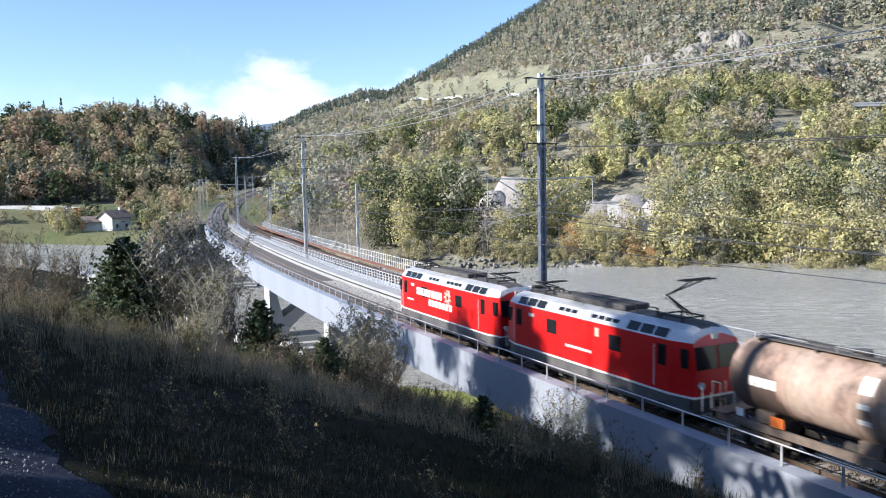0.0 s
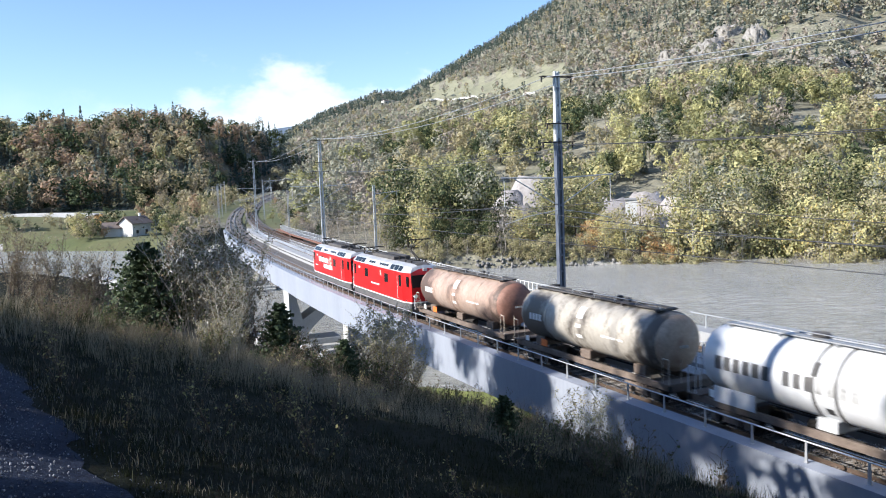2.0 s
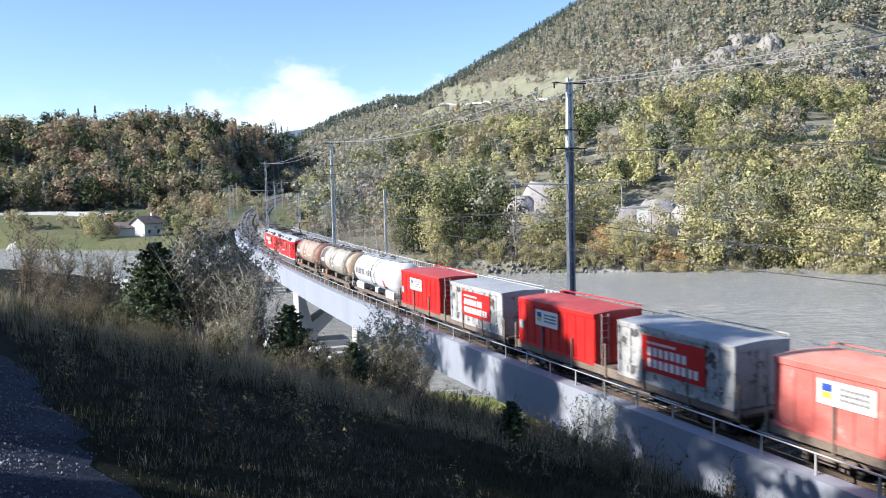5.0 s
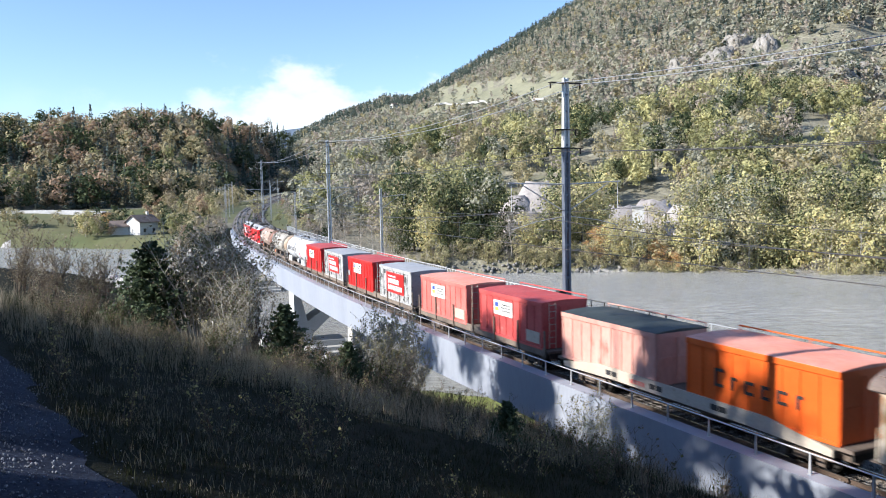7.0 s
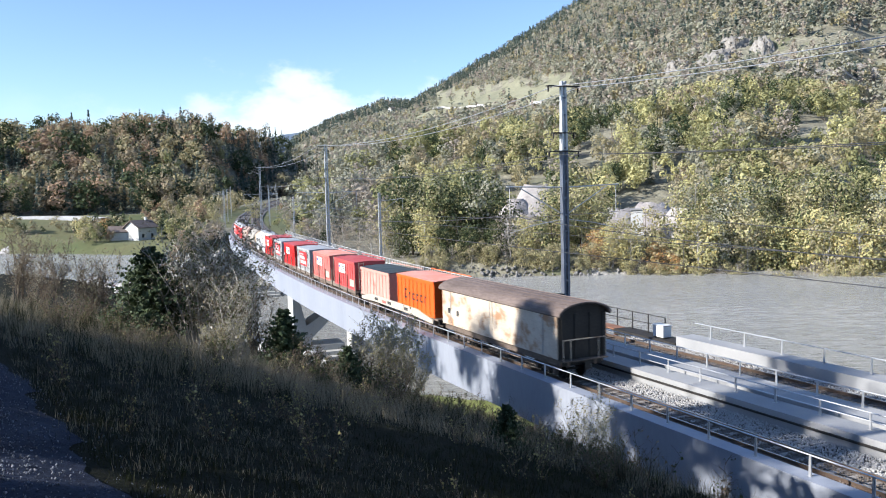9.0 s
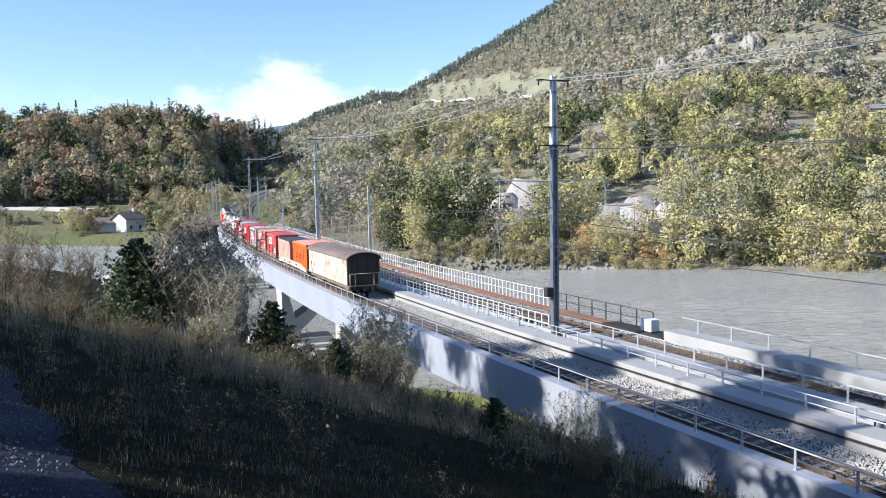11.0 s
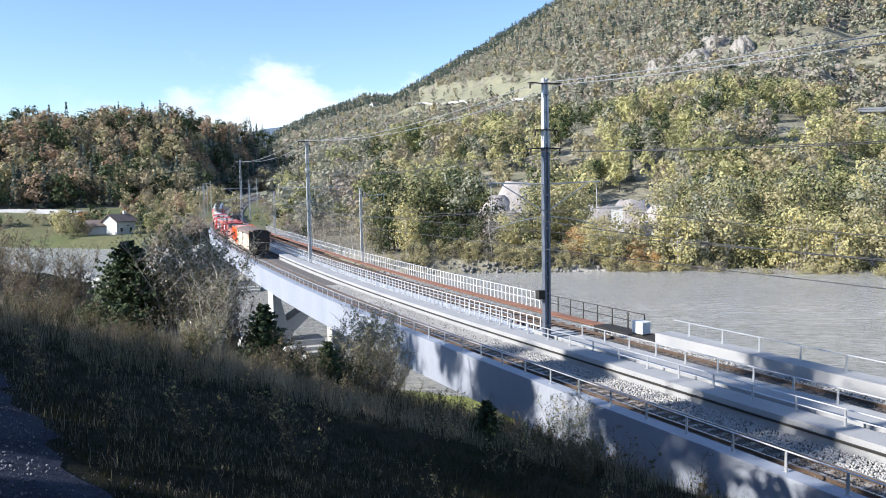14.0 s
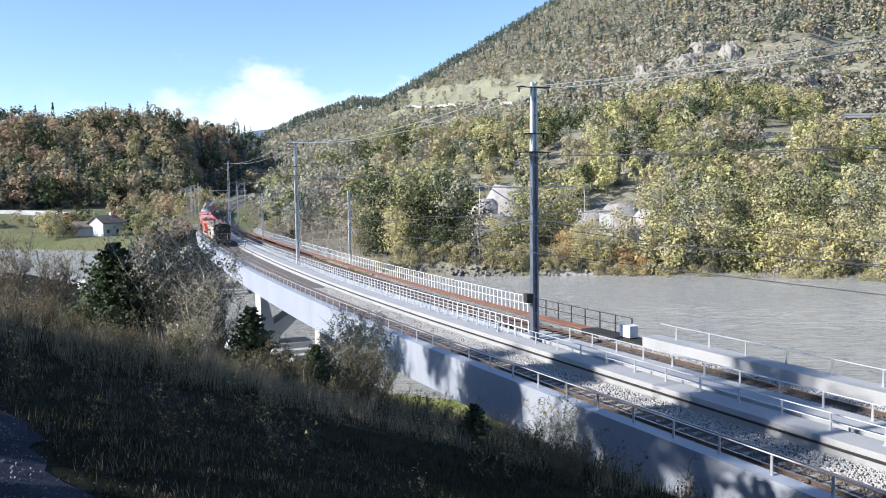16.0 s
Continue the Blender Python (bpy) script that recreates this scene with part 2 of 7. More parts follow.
def raw_mesh(name, verts, faces, mats, index=None, parent=None, smooth=False):
    """A mesh from arrays: verts (n, 3), faces (m, k)."""
    verts, faces = np.asarray(verts, dtype=np.float32), np.asarray(faces, dtype=np.int32)
    me = bpy.data.meshes.new(name)
    me.vertices.add(len(verts))
    me.vertices.foreach_set("co", verts.ravel())
    k = faces.shape[1]
    me.loops.add(faces.size)
    me.loops.foreach_set("vertex_index", faces.ravel())
    me.polygons.add(len(faces))
    me.polygons.foreach_set("loop_start", np.arange(0, faces.size, k, dtype=np.int32))
    for mt in mats:
        me.materials.append(mt)
    if index is not None:
        me.polygons.foreach_set("material_index", np.asarray(index, dtype=np.int32))
    if smooth:
        me.polygons.foreach_set("use_smooth", np.ones(len(faces), dtype=bool))
    me.update(calc_edges=True)
    me.validate()
    ob = new(name, me)
    if parent:
        ob.parent = parent
    return ob


# ---- the line of the railway ----
ACROSS, ALONG = Vector((0.896, 0.444, 0)), Vector((-0.444, 0.896, 0))
KNOTS = [(-90, 0, 0), (0, 0, 0), (42, 0, 0), (60, 0.5, 0), (80, 1.7, 0), (100, 3.4, 0), (125, 6.0, 0), (160, 10.5, 0), (211, 19.5, 0.5), (255, 29.5, 1.8),
         (294, 40, 2.7), (332, 53.5, 4.3), (379, 72, 6.2), (424, 95, 7.8), (470, 122, 9.0)]


def knot_value(s, k):
    i = max(0, min(len(KNOTS) - 2, sum(1 for q in KNOTS if q[0] <= s) - 1))

    def slope(j):
        if j <= 0 or j >= len(KNOTS) - 1:
            j = min(max(j, 0), len(KNOTS) - 2)
            return (KNOTS[j + 1][k] - KNOTS[j][k]) / (KNOTS[j + 1][0] - KNOTS[j][0])
        return (KNOTS[j + 1][k] - KNOTS[j - 1][k]) / (KNOTS[j + 1][0] - KNOTS[j - 1][0])
    a, b = KNOTS[i], KNOTS[i + 1]
    h = b[0] - a[0]
    u = (s - a[0]) / h
    return (2 * u ** 3 - 3 * u * u + 1) * a[k] + (u ** 3 - 2 * u * u + u) * h * slope(i) + (3 * u * u - 2 * u ** 3) * b[k] + (u ** 3 - u * u) * h * slope(i + 1)


LINE_S = np.arange(-90, 470.01, 0.5)
LINE_P = np.array([tuple(ACROSS * (20.95 + knot_value(s, 1)) + ALONG * s + Vector((0, 0, knot_value(s, 2)))) for s in LINE_S])
LINE_L = np.concatenate([[0], np.cumsum(np.linalg.norm(np.diff(LINE_P, axis=0), axis=1))])
LINE_L -= np.interp(0, LINE_S, LINE_L)


def on_line(l, lat=0.0, z=0.0):
    """The place l metres along the new track, lat metres to the river's side of it, z above the rail heads."""
    p = Vector([float(np.interp(l, LINE_L, LINE_P[:, k])) for k in range(3)])
    q = Vector([float(np.interp(l + 0.5, LINE_L, LINE_P[:, k])) for k in range(3)])
    t = (q - p).normalized()
    return p + Vector((t.y, -t.x, 0)).normalized() * lat + Vector((0, 0, z))


def line_pose(l, lat=0.0, z=0.0):
    """A pose on the line: x along the track, y to the camera's side."""
    p, q = on_line(l, lat, z), on_line(l + 0.5, lat, z)
    t = (q - p).normalized()
    y = Vector((-t.y, t.x, 0)).normalized()
    up = t.cross(y)
    m = Matrix((t, y, up)).transposed().to_4x4()
    m.translation = p
    return m


def old_lat(l):
    """How far the old track lies from the new one."""
    return 7.45 - 3.0 * max(0.0, min(1.0, (l - 120) / 130)) ** 1.3


def sweep(bm, profile, l0, l1, step=2.0, lat=None, mi=0, closed=True, caps=True):
    """A bar along the line: profile of (lat, z) pairs; lat: a shift that may change on the way."""
    n = max(1, int(math.ceil((l1 - l0) / step)))
    rings = []
    for i in range(n + 1):
        l = l0 + (l1 - l0) * i / n
        sh = lat(l) if lat else 0.0
        rings.append([bm.verts.new(on_line(l, a + sh, z)) for a, z in profile])
    k = len(profile)
    for a, b in zip(rings, rings[1:]):
        for i in range(k if closed else k - 1):
            f = bm.faces.new((a[i], a[(i + 1) % k], b[(i + 1) % k], b[i]))
            f.material_index = mi
    if caps and closed:
        bm.faces.new(rings[0][::-1]).material_index = mi
        bm.faces.new(rings[-1]).material_index = mi
    bmesh.ops.recalc_face_normals(bm, faces=bm.faces)


# ---- ground ----
WATER_Z = -8.5


def lerp_table(x, table):
    xs, ys = zip(*table)
    return np.interp(x, xs, ys)


NEAR_BANK = ((-400, 250), (-200, 205), (-95, 165), (-58, 140), (-35, 105), (-22, 88), (-8, 66), (10, 58), (24, 48), (38, 25), (60, -20), (100, -90), (400, -300))
FAR_BANK = ((-400, 330), (-250, 300), (-130, 252), (-90, 235), (-60, 200), (-40, 172), (-10, 156), (23, 154), (60, 158), (77, 152), (130, 150), (400, 140))
# bearing (degrees), height angle of the skyline ground
RIDGE = ((-180, 6), (-60, 6), (-29, 5), (-14, 2.2), (-12.2, 2.8), (-11.1, 3.7), (-10, 4.3), (-8.8, 4.8), (-7.2, 5.3), (-5.2, 6.1), (-3.3, 6.1), (-0.9, 7.4), (0.7, 8.2), (2.7, 9.2), (4.7, 10.4), (6.7, 11.5), (8.2, 12.2), (14, 15.5), (22, 19.5), (40, 23), (90, 15), (180, 6))
SHOULDER = ((-180, 1), (-10, 0.6), (-7.2, 1.5), (-3.3, 2.3), (0.7, 2.9), (4.7, 3.1), (8.7, 3.6), (14.5, 4.5), (18.1, 5.2), (21.6, 4.7), (25.0, 4.2), (26.6, 2.6), (30, 2.2), (60, 3), (180, 2))
LEFT_CREST = ((-180, 3), (-60, 3.2), (-28.6, 3.0), (-22, 3.4), (-18.6, 3.4), (-16.5, 3.2), (-13.5, 3.2), (-12.4, 3.0), (-11.7, 2.6), (-11.1, 1.5), (-10.4, 0.8), (-9.6, 0.0), (-8, -0.8), (180, -1))


def smooth(a, b, x):
    u = np.clip((x - a) / (b - a), 0, 1)
    return u * u * (3 - 2 * u)


def hill_noise(x, y):
    v = np.zeros_like(x)
    for k, (w, a) in enumerate(((300, 1.0), (140, 0.6), (61, 0.33), (27, 0.2))):
        v += a * np.sin(x / w * 3.1 + 1.7 * k + 1.3 * np.sin(y / w * 2.3 + k)) * np.cos(y / w * 2.7 + 2.1 * k + 0.9 * np.sin(x / w * 1.9))
    return v


def ground_height(x, y):
    x, y = np.asarray(x, float), np.asarray(y, float)
    u = 0.896 * x + 0.444 * y
    s = -0.444 * x + 0.896 * y
    d = np.hypot(x, y)
    az = np.degrees(np.arctan2(x, y))
    nb, fb = lerp_table(x, NEAR_BANK), lerp_table(x, FAR_BANK)
    # the camera's hillside
    near = 7.2 - 0.09 * s - 0.34 * np.maximum(u, -6) - 0.36 * np.maximum(u - 13.5, 0) - 0.30 * np.maximum(s - 37, 0)
    near = np.where(s < 0, 7.2 - 0.34 * np.maximum(u, -6) - 0.36 * np.maximum(u - 13.5, 0) - 0.02 * s, near)
    near = np.minimum(near, 11.5)
    near = near + 0.10 * hill_noise(x * 9, y * 9) * smooth(2, 6, d)
    flat = -5.3 + 0.25 * hill_noise(x * 5, y * 5)
    near = np.where(near < flat + 1, flat + np.log1p(np.exp(np.clip((near - flat) * 1.6, -30, 30))) / 1.6, near)
    shore = nb - y
    z_near = np.where(shore > 0, WATER_Z - 0.4 + (near - WATER_Z + 0.4) * smooth(0, 9, shore), -10.5)
    # the far side
    h = EYE[2]
    plain = WATER_Z - 0.3 + 3.4 * smooth(0, 7, y - fb)
    shoulder = h + 430 * np.tan(np.radians(lerp_table(az, SHOULDER)))
    ridge_d = 2300.0
    ridge = h + ridge_d * np.tan(np.radians(lerp_table(az, RIDGE)))
    right = np.where(d < 430, plain + (shoulder - plain) * smooth(215, 440, d) ** 1.1, 0)
    mid = h + 640 * np.tan(np.radians(lerp_table(az, SHOULDER) + 0.1))
    right = np.where((d >= 430) & (d < 640), shoulder + (mid - shoulder) * (d - 430) / 210, right)
    right = np.where((d >= 640), mid + (ridge - mid) * np.clip((d - 640) / (ridge_d - 640), 0, 1) ** 1.05, right)
    right = np.where(d > ridge_d, ridge - (d - ridge_d) * 0.12, right)
    right = right + hill_noise(x, y) * np.clip((d - 300) / 90, 0, 9) * (1 - 0.6 * smooth(1700, 2300, d))
    meadow_rise = plain + 7.5 * smooth(285, 340, d)
    foot = 360 + 110 * smooth(-18, -13, az)
    crest_d = foot + 125
    crest = h + crest_d * np.tan(np.radians(lerp_table(az, LEFT_CREST)))
    left = meadow_rise + (crest - meadow_rise) * smooth(0, 1, (d - foot) / 125.0)
    left = np.where(d > crest_d, crest - (d - crest_d) * 0.05, left) + hill_noise(x, y) * np.clip((d - 380) / 60, 0, 2)
    far_ridge = h + 4000 * np.tan(np.radians(lerp_table(az, ((-180, 4.5), (-14, 3.4), (-12.2, 4.0), (-10.9, 4.15), (-10.2, 3.9), (-9.4, 3.5), (-8, 3.2), (180, 3))) ))
    left = np.where(d > 1500, left + (far_ridge - left) * smooth(1500, 4000, d), left)
    right = np.where(d > 2400, right + (far_ridge - right) * smooth(2500, 4000, d) * (1 - smooth(-9.5, -8, az)), right)
    w = np.where(d > 680, smooth(-13.2, -11.6, az), smooth(-10.8, -8.6, az))
    z_far = left * (1 - w) + right * w
    z = np.where(y > fb, z_far, z_near)
    z = np.where((az > 100) | (az < -60), np.where(y > fb, z, z_near), z)
    return z


def railway_bed(x, y, z):
    """Cut and fill along the line beyond the bridge."""
    for l in np.arange(172, 480, 4.0):
        p = on_line(l, 2.2)
        r = np.hypot(x - p.x, y - p.y)
        w = 1 - smooth(8, 20, r)
        z = z * (1 - w) + (p.z - 0.75) * w
    return z


def bare_height(x, y):
    x, y = np.atleast_1d(np.asarray(x, float)), np.atleast_1d(np.asarray(y, float))
    z = ground_height(x, y)
    far = (np.hypot(x, y) > 130) & (np.hypot(x, y) < 520) & (x < 0)
    if far.any():
        z[far] = railway_bed(x[far], y[far], z[far])
    return z


def gz(x, y):
    return float(bare_height(x, y)[0])


def make_ground():
    az = np.concatenate([np.arange(-180, -36, 4.0), np.arange(-36, 36, 0.4), np.arange(36, 180, 4.0)])
    ds = [0.003, 0.4]
    while ds[-1] < 4800:
        ds.append(ds[-1] * 1.032 + 0.05)
    ds = np.array(ds)
    A, Dd = np.meshgrid(np.radians(az), ds)
    X, Y = Dd * np.sin(A), Dd * np.cos(A)
    Zz = bare_height(X.ravel(), Y.ravel())
    n, m = len(ds), len(az)
    idx = np.arange(n * m).reshape(n, m)
    nxt = np.roll(idx, -1, axis=1)
    faces = np.stack([idx[:-1], idx[1:], nxt[1:], nxt[:-1]], -1).reshape(-1, 4)
    verts = np.stack([X.ravel(), Y.ravel(), Zz], -1)
    c = verts[faces].mean(1)
    x, y, z = c.T
    d, b = np.hypot(x, y), np.degrees(np.arctan2(x, y))
    e = np.degrees(np.arctan2(z - EYE[2], d))
    nb, fb = lerp_table(x, NEAR_BANK), lerp_table(x, FAR_BANK)
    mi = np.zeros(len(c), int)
    mi[(y > nb - 7) & (y < fb + 8) & (z < -4.6)] = 1
    mi[(y > fb - 1) & (x < -45)] = 2
    mi[(y > fb - 3) & (x < -28) & (x > -75)] = 3
    mi[(y > fb + 8) & (d < 345) & (b < -12)] = 2
    mi[(y > fb + 8) & (d >= 200) & (b >= -12)] = 3
    mi[(y > fb + 8) & (d >= 345) & (b < -12)] = 3
    mi[(y > fb + 1.2) & (x >= -28) & (d < 215)] = 3
    mi[(x > -9) & (x < 7) & (y > 47) & (y < 61) & (z > -7.5)] = 6
    wob = 0.35 * np.sin(b * 2.1) + 0.3 * np.sin(b * 5.3 + e * 3)
    mi[(d > 640) & (b > -1.5) & (b < 8.0) & (e > 5.3 + wob) & (e < 6.9 + 0.1 * b + wob)] = 4
    mi[(d > 640) & (b > -5.5) & (b < 6.5) & (e > 3.4 + wob) & (e < 5.6 + wob + 0.05 * b)] = 4
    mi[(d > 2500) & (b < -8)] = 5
    ob = raw_mesh("ground", verts, faces, [SHADED_GRASS_GROUND, BANK, MEADOW, FOREST_FLOOR, ALP, HAZY_HILL, LUSH], mi, smooth=True)
    tagged(ob, "valley ground with grassy slope, gravel banks, meadow and mountainside", "ground", kind="structure")


make_ground()


def make_water():
    n = 60
    xs = np.linspace(-420, 420, n)
    v, f = [], []
    for i, x in enumerate(xs):
        v += [(x, float(lerp_table(x, NEAR_BANK)) - 4, WATER_Z), (x, float(lerp_table(x, FAR_BANK)) + 3, WATER_Z)]
        if i:
            f.append((2 * i - 2, 2 * i, 2 * i + 1, 2 * i - 1))
    tagged(raw_mesh("water", v, f, [WATER]), "broad silty grey river with light ripples", "river", kind="structure")


make_water()

# ---- bridges and track ----


def tube(bm, pts, r, seg=4):
    """One continuous thin tube."""
    rings = []
    for k, p in enumerate(pts):
        t = (pts[min(k + 1, len(pts) - 1)] - pts[max(k - 1, 0)]).normalized()
        a = t.cross(Vector((0, 0, 1))).normalized()
        b = a.cross(t)
        rings.append([bm.verts.new(p + (a * math.cos(6.2832 * i / seg) + b * math.sin(6.2832 * i / seg)) * r) for i in range(seg)])
    for a, b in zip(rings, rings[1:]):
        for i in range(seg):
            bm.faces.new((a[i], a[(i + 1) % seg], b[(i + 1) % seg], b[i]))
    bm.faces.new(rings[0][::-1])
    bm.faces.new(rings[-1])
    bmesh.ops.recalc_face_normals(bm, faces=bm.faces)


def group_of(name, label, category, group="", kind=""):
    return tagged(new(name), label, category, group, kind)


def new_bridge():
    br = group_of("railway_bridge", "pale grey trough bridge carrying a single track", "bridge")
    for a, b in ((-40, 42.3), (42.36, 172)):
        bm = bmesh.new()
        sweep(bm, [(-2.36, 0.35), (-1.72, 0.35), (-1.72, -0.62), (-1.9, -1.78), (-2.30, -1.78)], a, b, 2)
        part("near_girder", bm, GIRDER_PAINT, br, "pale blue-grey girder side with flat coping")
    bm = bmesh.new()
    sweep(bm, [(-1.716, -0.55), (2.346, -0.55), (2.346, -1.0), (-1.716, -1.0)], -40, 172, 3)
    part("deck", bm, CONCRETE, br)
    bm = bmesh.new()
    sweep(bm, [(2.35, 0.38), (3.55, 0.38), (3.55, 0.05), (2.75, -0.1), (2.75, -1.7), (2.35, -1.7)], -40, 172, 2)
    part("far_parapet", bm, WALL_TOP, br, "broad concrete parapet beside the ballast")
    bm = bmesh.new()
    sweep(bm, [(2.27, 0.16), (2.346, 0.16), (2.346, 0.09), (2.27, 0.09)], -40, 172, 3)
    part("cable_duct_edge", bm, DARK_IRON, br)
    # handrails
    for lat, z, h, l0, l1, pitch in ((-2.02, 0.35, 0.62, -8, 47, 2.0), (-2.02, 0.35, 0.62, 47, 170, 1.5), (3.2, 0.38, 0.58, -8, 40, 2.0), (3.3, 0.38, 0.85, 40, 170, 1.35)):
        handrail(br, lat, z, h, l0, l1, pitch, two=lat > 0)
    # piers
    for l in (82.8, 138):
        pier(br, l)
    # abutment below the near span
    bm = bmesh.new()
    m = line_pose(30, 0, 0)
    box(bm, -1.2, 1.2, -2.9, 1.9, -6.2, -1.8, 0.05)
    bmesh.ops.transform(bm, matrix=m, verts=bm.verts)
    part("near_pier", bm, CONCRETE, br)
    return br


RAILING_POST = {}


def handrail(parent, lat, z, h, l0, l1, pitch, two=False, material=None, shift=None, thick=0.022):
    material = material or GALV
    key = (round(h, 2), thick, material.name)
    f = shift or (lambda l: 0.0)
    heights = (h, h * 0.5) if two else (h,)
    n = max(2, int((l1 - l0) / 3))
    for hh in heights:
        bm = bmesh.new()
        tube(bm, [on_line(l0 + (l1 - l0) * i / n, lat + f(l0 + (l1 - l0) * i / n), z + hh) for i in range(n + 1)], thick * 1.15, 6)
        part("handrail", bm, material, parent)
    l = l0
    while l <= l1:
        m = line_pose(l, lat + f(l), z)
        if key not in RAILING_POST:
            bm = bmesh.new()
            box(bm, -0.035, 0.035, -0.018, 0.018, 0.0, h)
            box(bm, -0.07, 0.07, -0.06, 0.06, 0.0, 0.015)
            for v in bm.verts:
                if v.co.z < 0.3 and abs(v.co.y) < 0.03 and v.co.z < 0.001:
                    v.co.x *= 1.4
            RAILING_POST[key] = part("post", bm, material, parent)
            RAILING_POST[key].matrix_local = m
        else:
            share(RAILING_POST[key], "post", m, parent)
        l += pitch


def pier(parent, l):
    """A pier with a stem that forks into two arms below the girder."""
    m = line_pose(l, 0, 0)
    bm = bmesh.new()
    # stem and side arm, as a plate across the track
    outline = [(-1.9, -7.1), (-0.2, -7.1), (0.1, -6.2), (2.1, -4.4), (2.6, -1.72), (1.8, -1.72), (1.5, -3.7), (-0.55, -5.0), (-1.35, -1.75), (-1.9, -1.75)]
    a = [bm.verts.new((1.5, -y, z)) for y, z in outline]
    b = [bm.verts.new((-1.5, -y, z)) for y, z in outline]
    bm.faces.new(a)
    bm.faces.new(b[::-1])
    for i in range(len(a)):
        j = (i + 1) % len(a)
        bm.faces.new((a[i], b[i], b[j], a[j]))
    bmesh.ops.recalc_face_normals(bm, faces=bm.faces)
    bmesh.ops.transform(bm, matrix=m, verts=bm.verts)
    part("pier", bm, CONCRETE, parent, "forked concrete pier")
    bm = bmesh.new()
    box(bm, -1.6, 1.6, -3.4, 0.9, -10.4, -7.1, 0.06)
    for k in range(4):
        box(bm, -2.6 - k * 0.9, -1.64 - k * 0.9, -4.2, 2.0, -10.6, -7.7 - k * 0.4, 0.03)
    bmesh.ops.transform(bm, matrix=m, verts=bm.verts)
    part("pier_footing", bm, CONCRETE, parent)


def track(name, lat, l0, l1, near0, near1, label, timber=None):
    """Rails, sleepers and bed of one track."""
    tr = group_of(name, label, "railway track", kind="structure")
    for side in (-0.53, 0.53):
        bm = bmesh.new()
        sweep(bm, [(side - 0.033, 0.0), (side + 0.033, 0.0), (side + 0.033, -0.04), (side + 0.009, -0.05), (side + 0.009, -0.125), (side + 0.065, -0.14), (side - 0.065, -0.14), (side - 0.009, -0.125), (side - 0.009, -0.05), (side - 0.033, -0.04)], l0, l1, 2.5, lat)
        for f in bm.faces:
            if f.normal.z > 0.9 and all(v.co.z > on_line(0).z - 0.01 for v in f.verts) and f.calc_area() < 0.25 and f.calc_center_median().z > -0.02:
                f.material_index = 1
        part("rail", bm, [RAIL, RAIL_HEAD], tr)
    sl = None
    rest = bmesh.new()
    l = l0
    while l < l1:
        wood = timber and timber[0] < l < timber[1]
        m = line_pose(l, lat(l), -0.14)
        if near0 < l < near1:
            if sl is None:
                bm = bmesh.new()
                box(bm, -0.12, 0.12, -1.0, 1.0, -0.18, 0.0, 0.02)
                sl = part("sleeper", bm, SLEEPER if not timber else DARK_WOOD, tr)
                sl.matrix_local = m
            else:
                share(sl, "sleeper", m, tr)
        elif l < 260:
            vs = box(rest, -0.12, 0.12, -1.0, 1.0, -0.18, 0.0)
            bmesh.ops.transform(rest, matrix=m, verts=vs)
        l += 0.62
    tagged(part("far_sleepers", rest, SLEEPER if not timber else DARK_WOOD, tr), kind="stuff")
    bed = bmesh.new()
    n0 = timber[0] if timber else l0
    spans = [(l0, n0), (timber[1], l1)] if timber else [(l0, l1)]
    for a, b in spans:
        w = 1.68 if not timber else 1.7
        sweep(bed, [(-w, -0.5), (-w, -0.24), (-1.2, -0.165), (1.2, -0.165), (w + 0.55 if not timber else w, -0.2), (w + 0.55 if not timber else w, -0.5)], a, b, 1.5, lat)
    part("ballast_bed", bed, BALLAST, tr)
    return tr


def ballast_stones(lat, l0, l1, w0, w1, count, name, mat=None, label="loose grey broken ballast stones beside the rails"):
    """Loose broken stones on the bed, nobody could count them."""
    rng = np.random.default_rng(4)
    t = np.array([(1, 0, 0), (-0.9, 0.2, 0), (0.1, 1, 0.1), (-0.1, -0.9, 0), (0.2, 0.1, 0.8), (0, 0, -0.6)])
    tf = np.array([(0, 2, 4), (2, 1, 4), (1, 3, 4), (3, 0, 4), (2, 0, 5), (1, 2, 5), (3, 1, 5), (0, 3, 5)])
    V, F = [], []
    for i in range(count):
        l = l0 + (l1 - l0) * rng.random() ** 1.3
        a = w0 + (w1 - w0) * rng.random()
        c = np.array(on_line(l, lat + a, -0.155 + 0.03 * rng.random()))
        r = 0.03 + 0.035 * rng.random()
        q = Euler(rng.random(3) * 6).to_matrix()
        V.append((t * r * (0.7 + 0.6 * rng.random((6, 1)))) @ np.array(q) + c)
        F.append(tf + 6 * i)
    tagged(raw_mesh(name, np.concatenate(V), np.concatenate(F), [mat or STONE]), label, "ballast", kind="stuff")


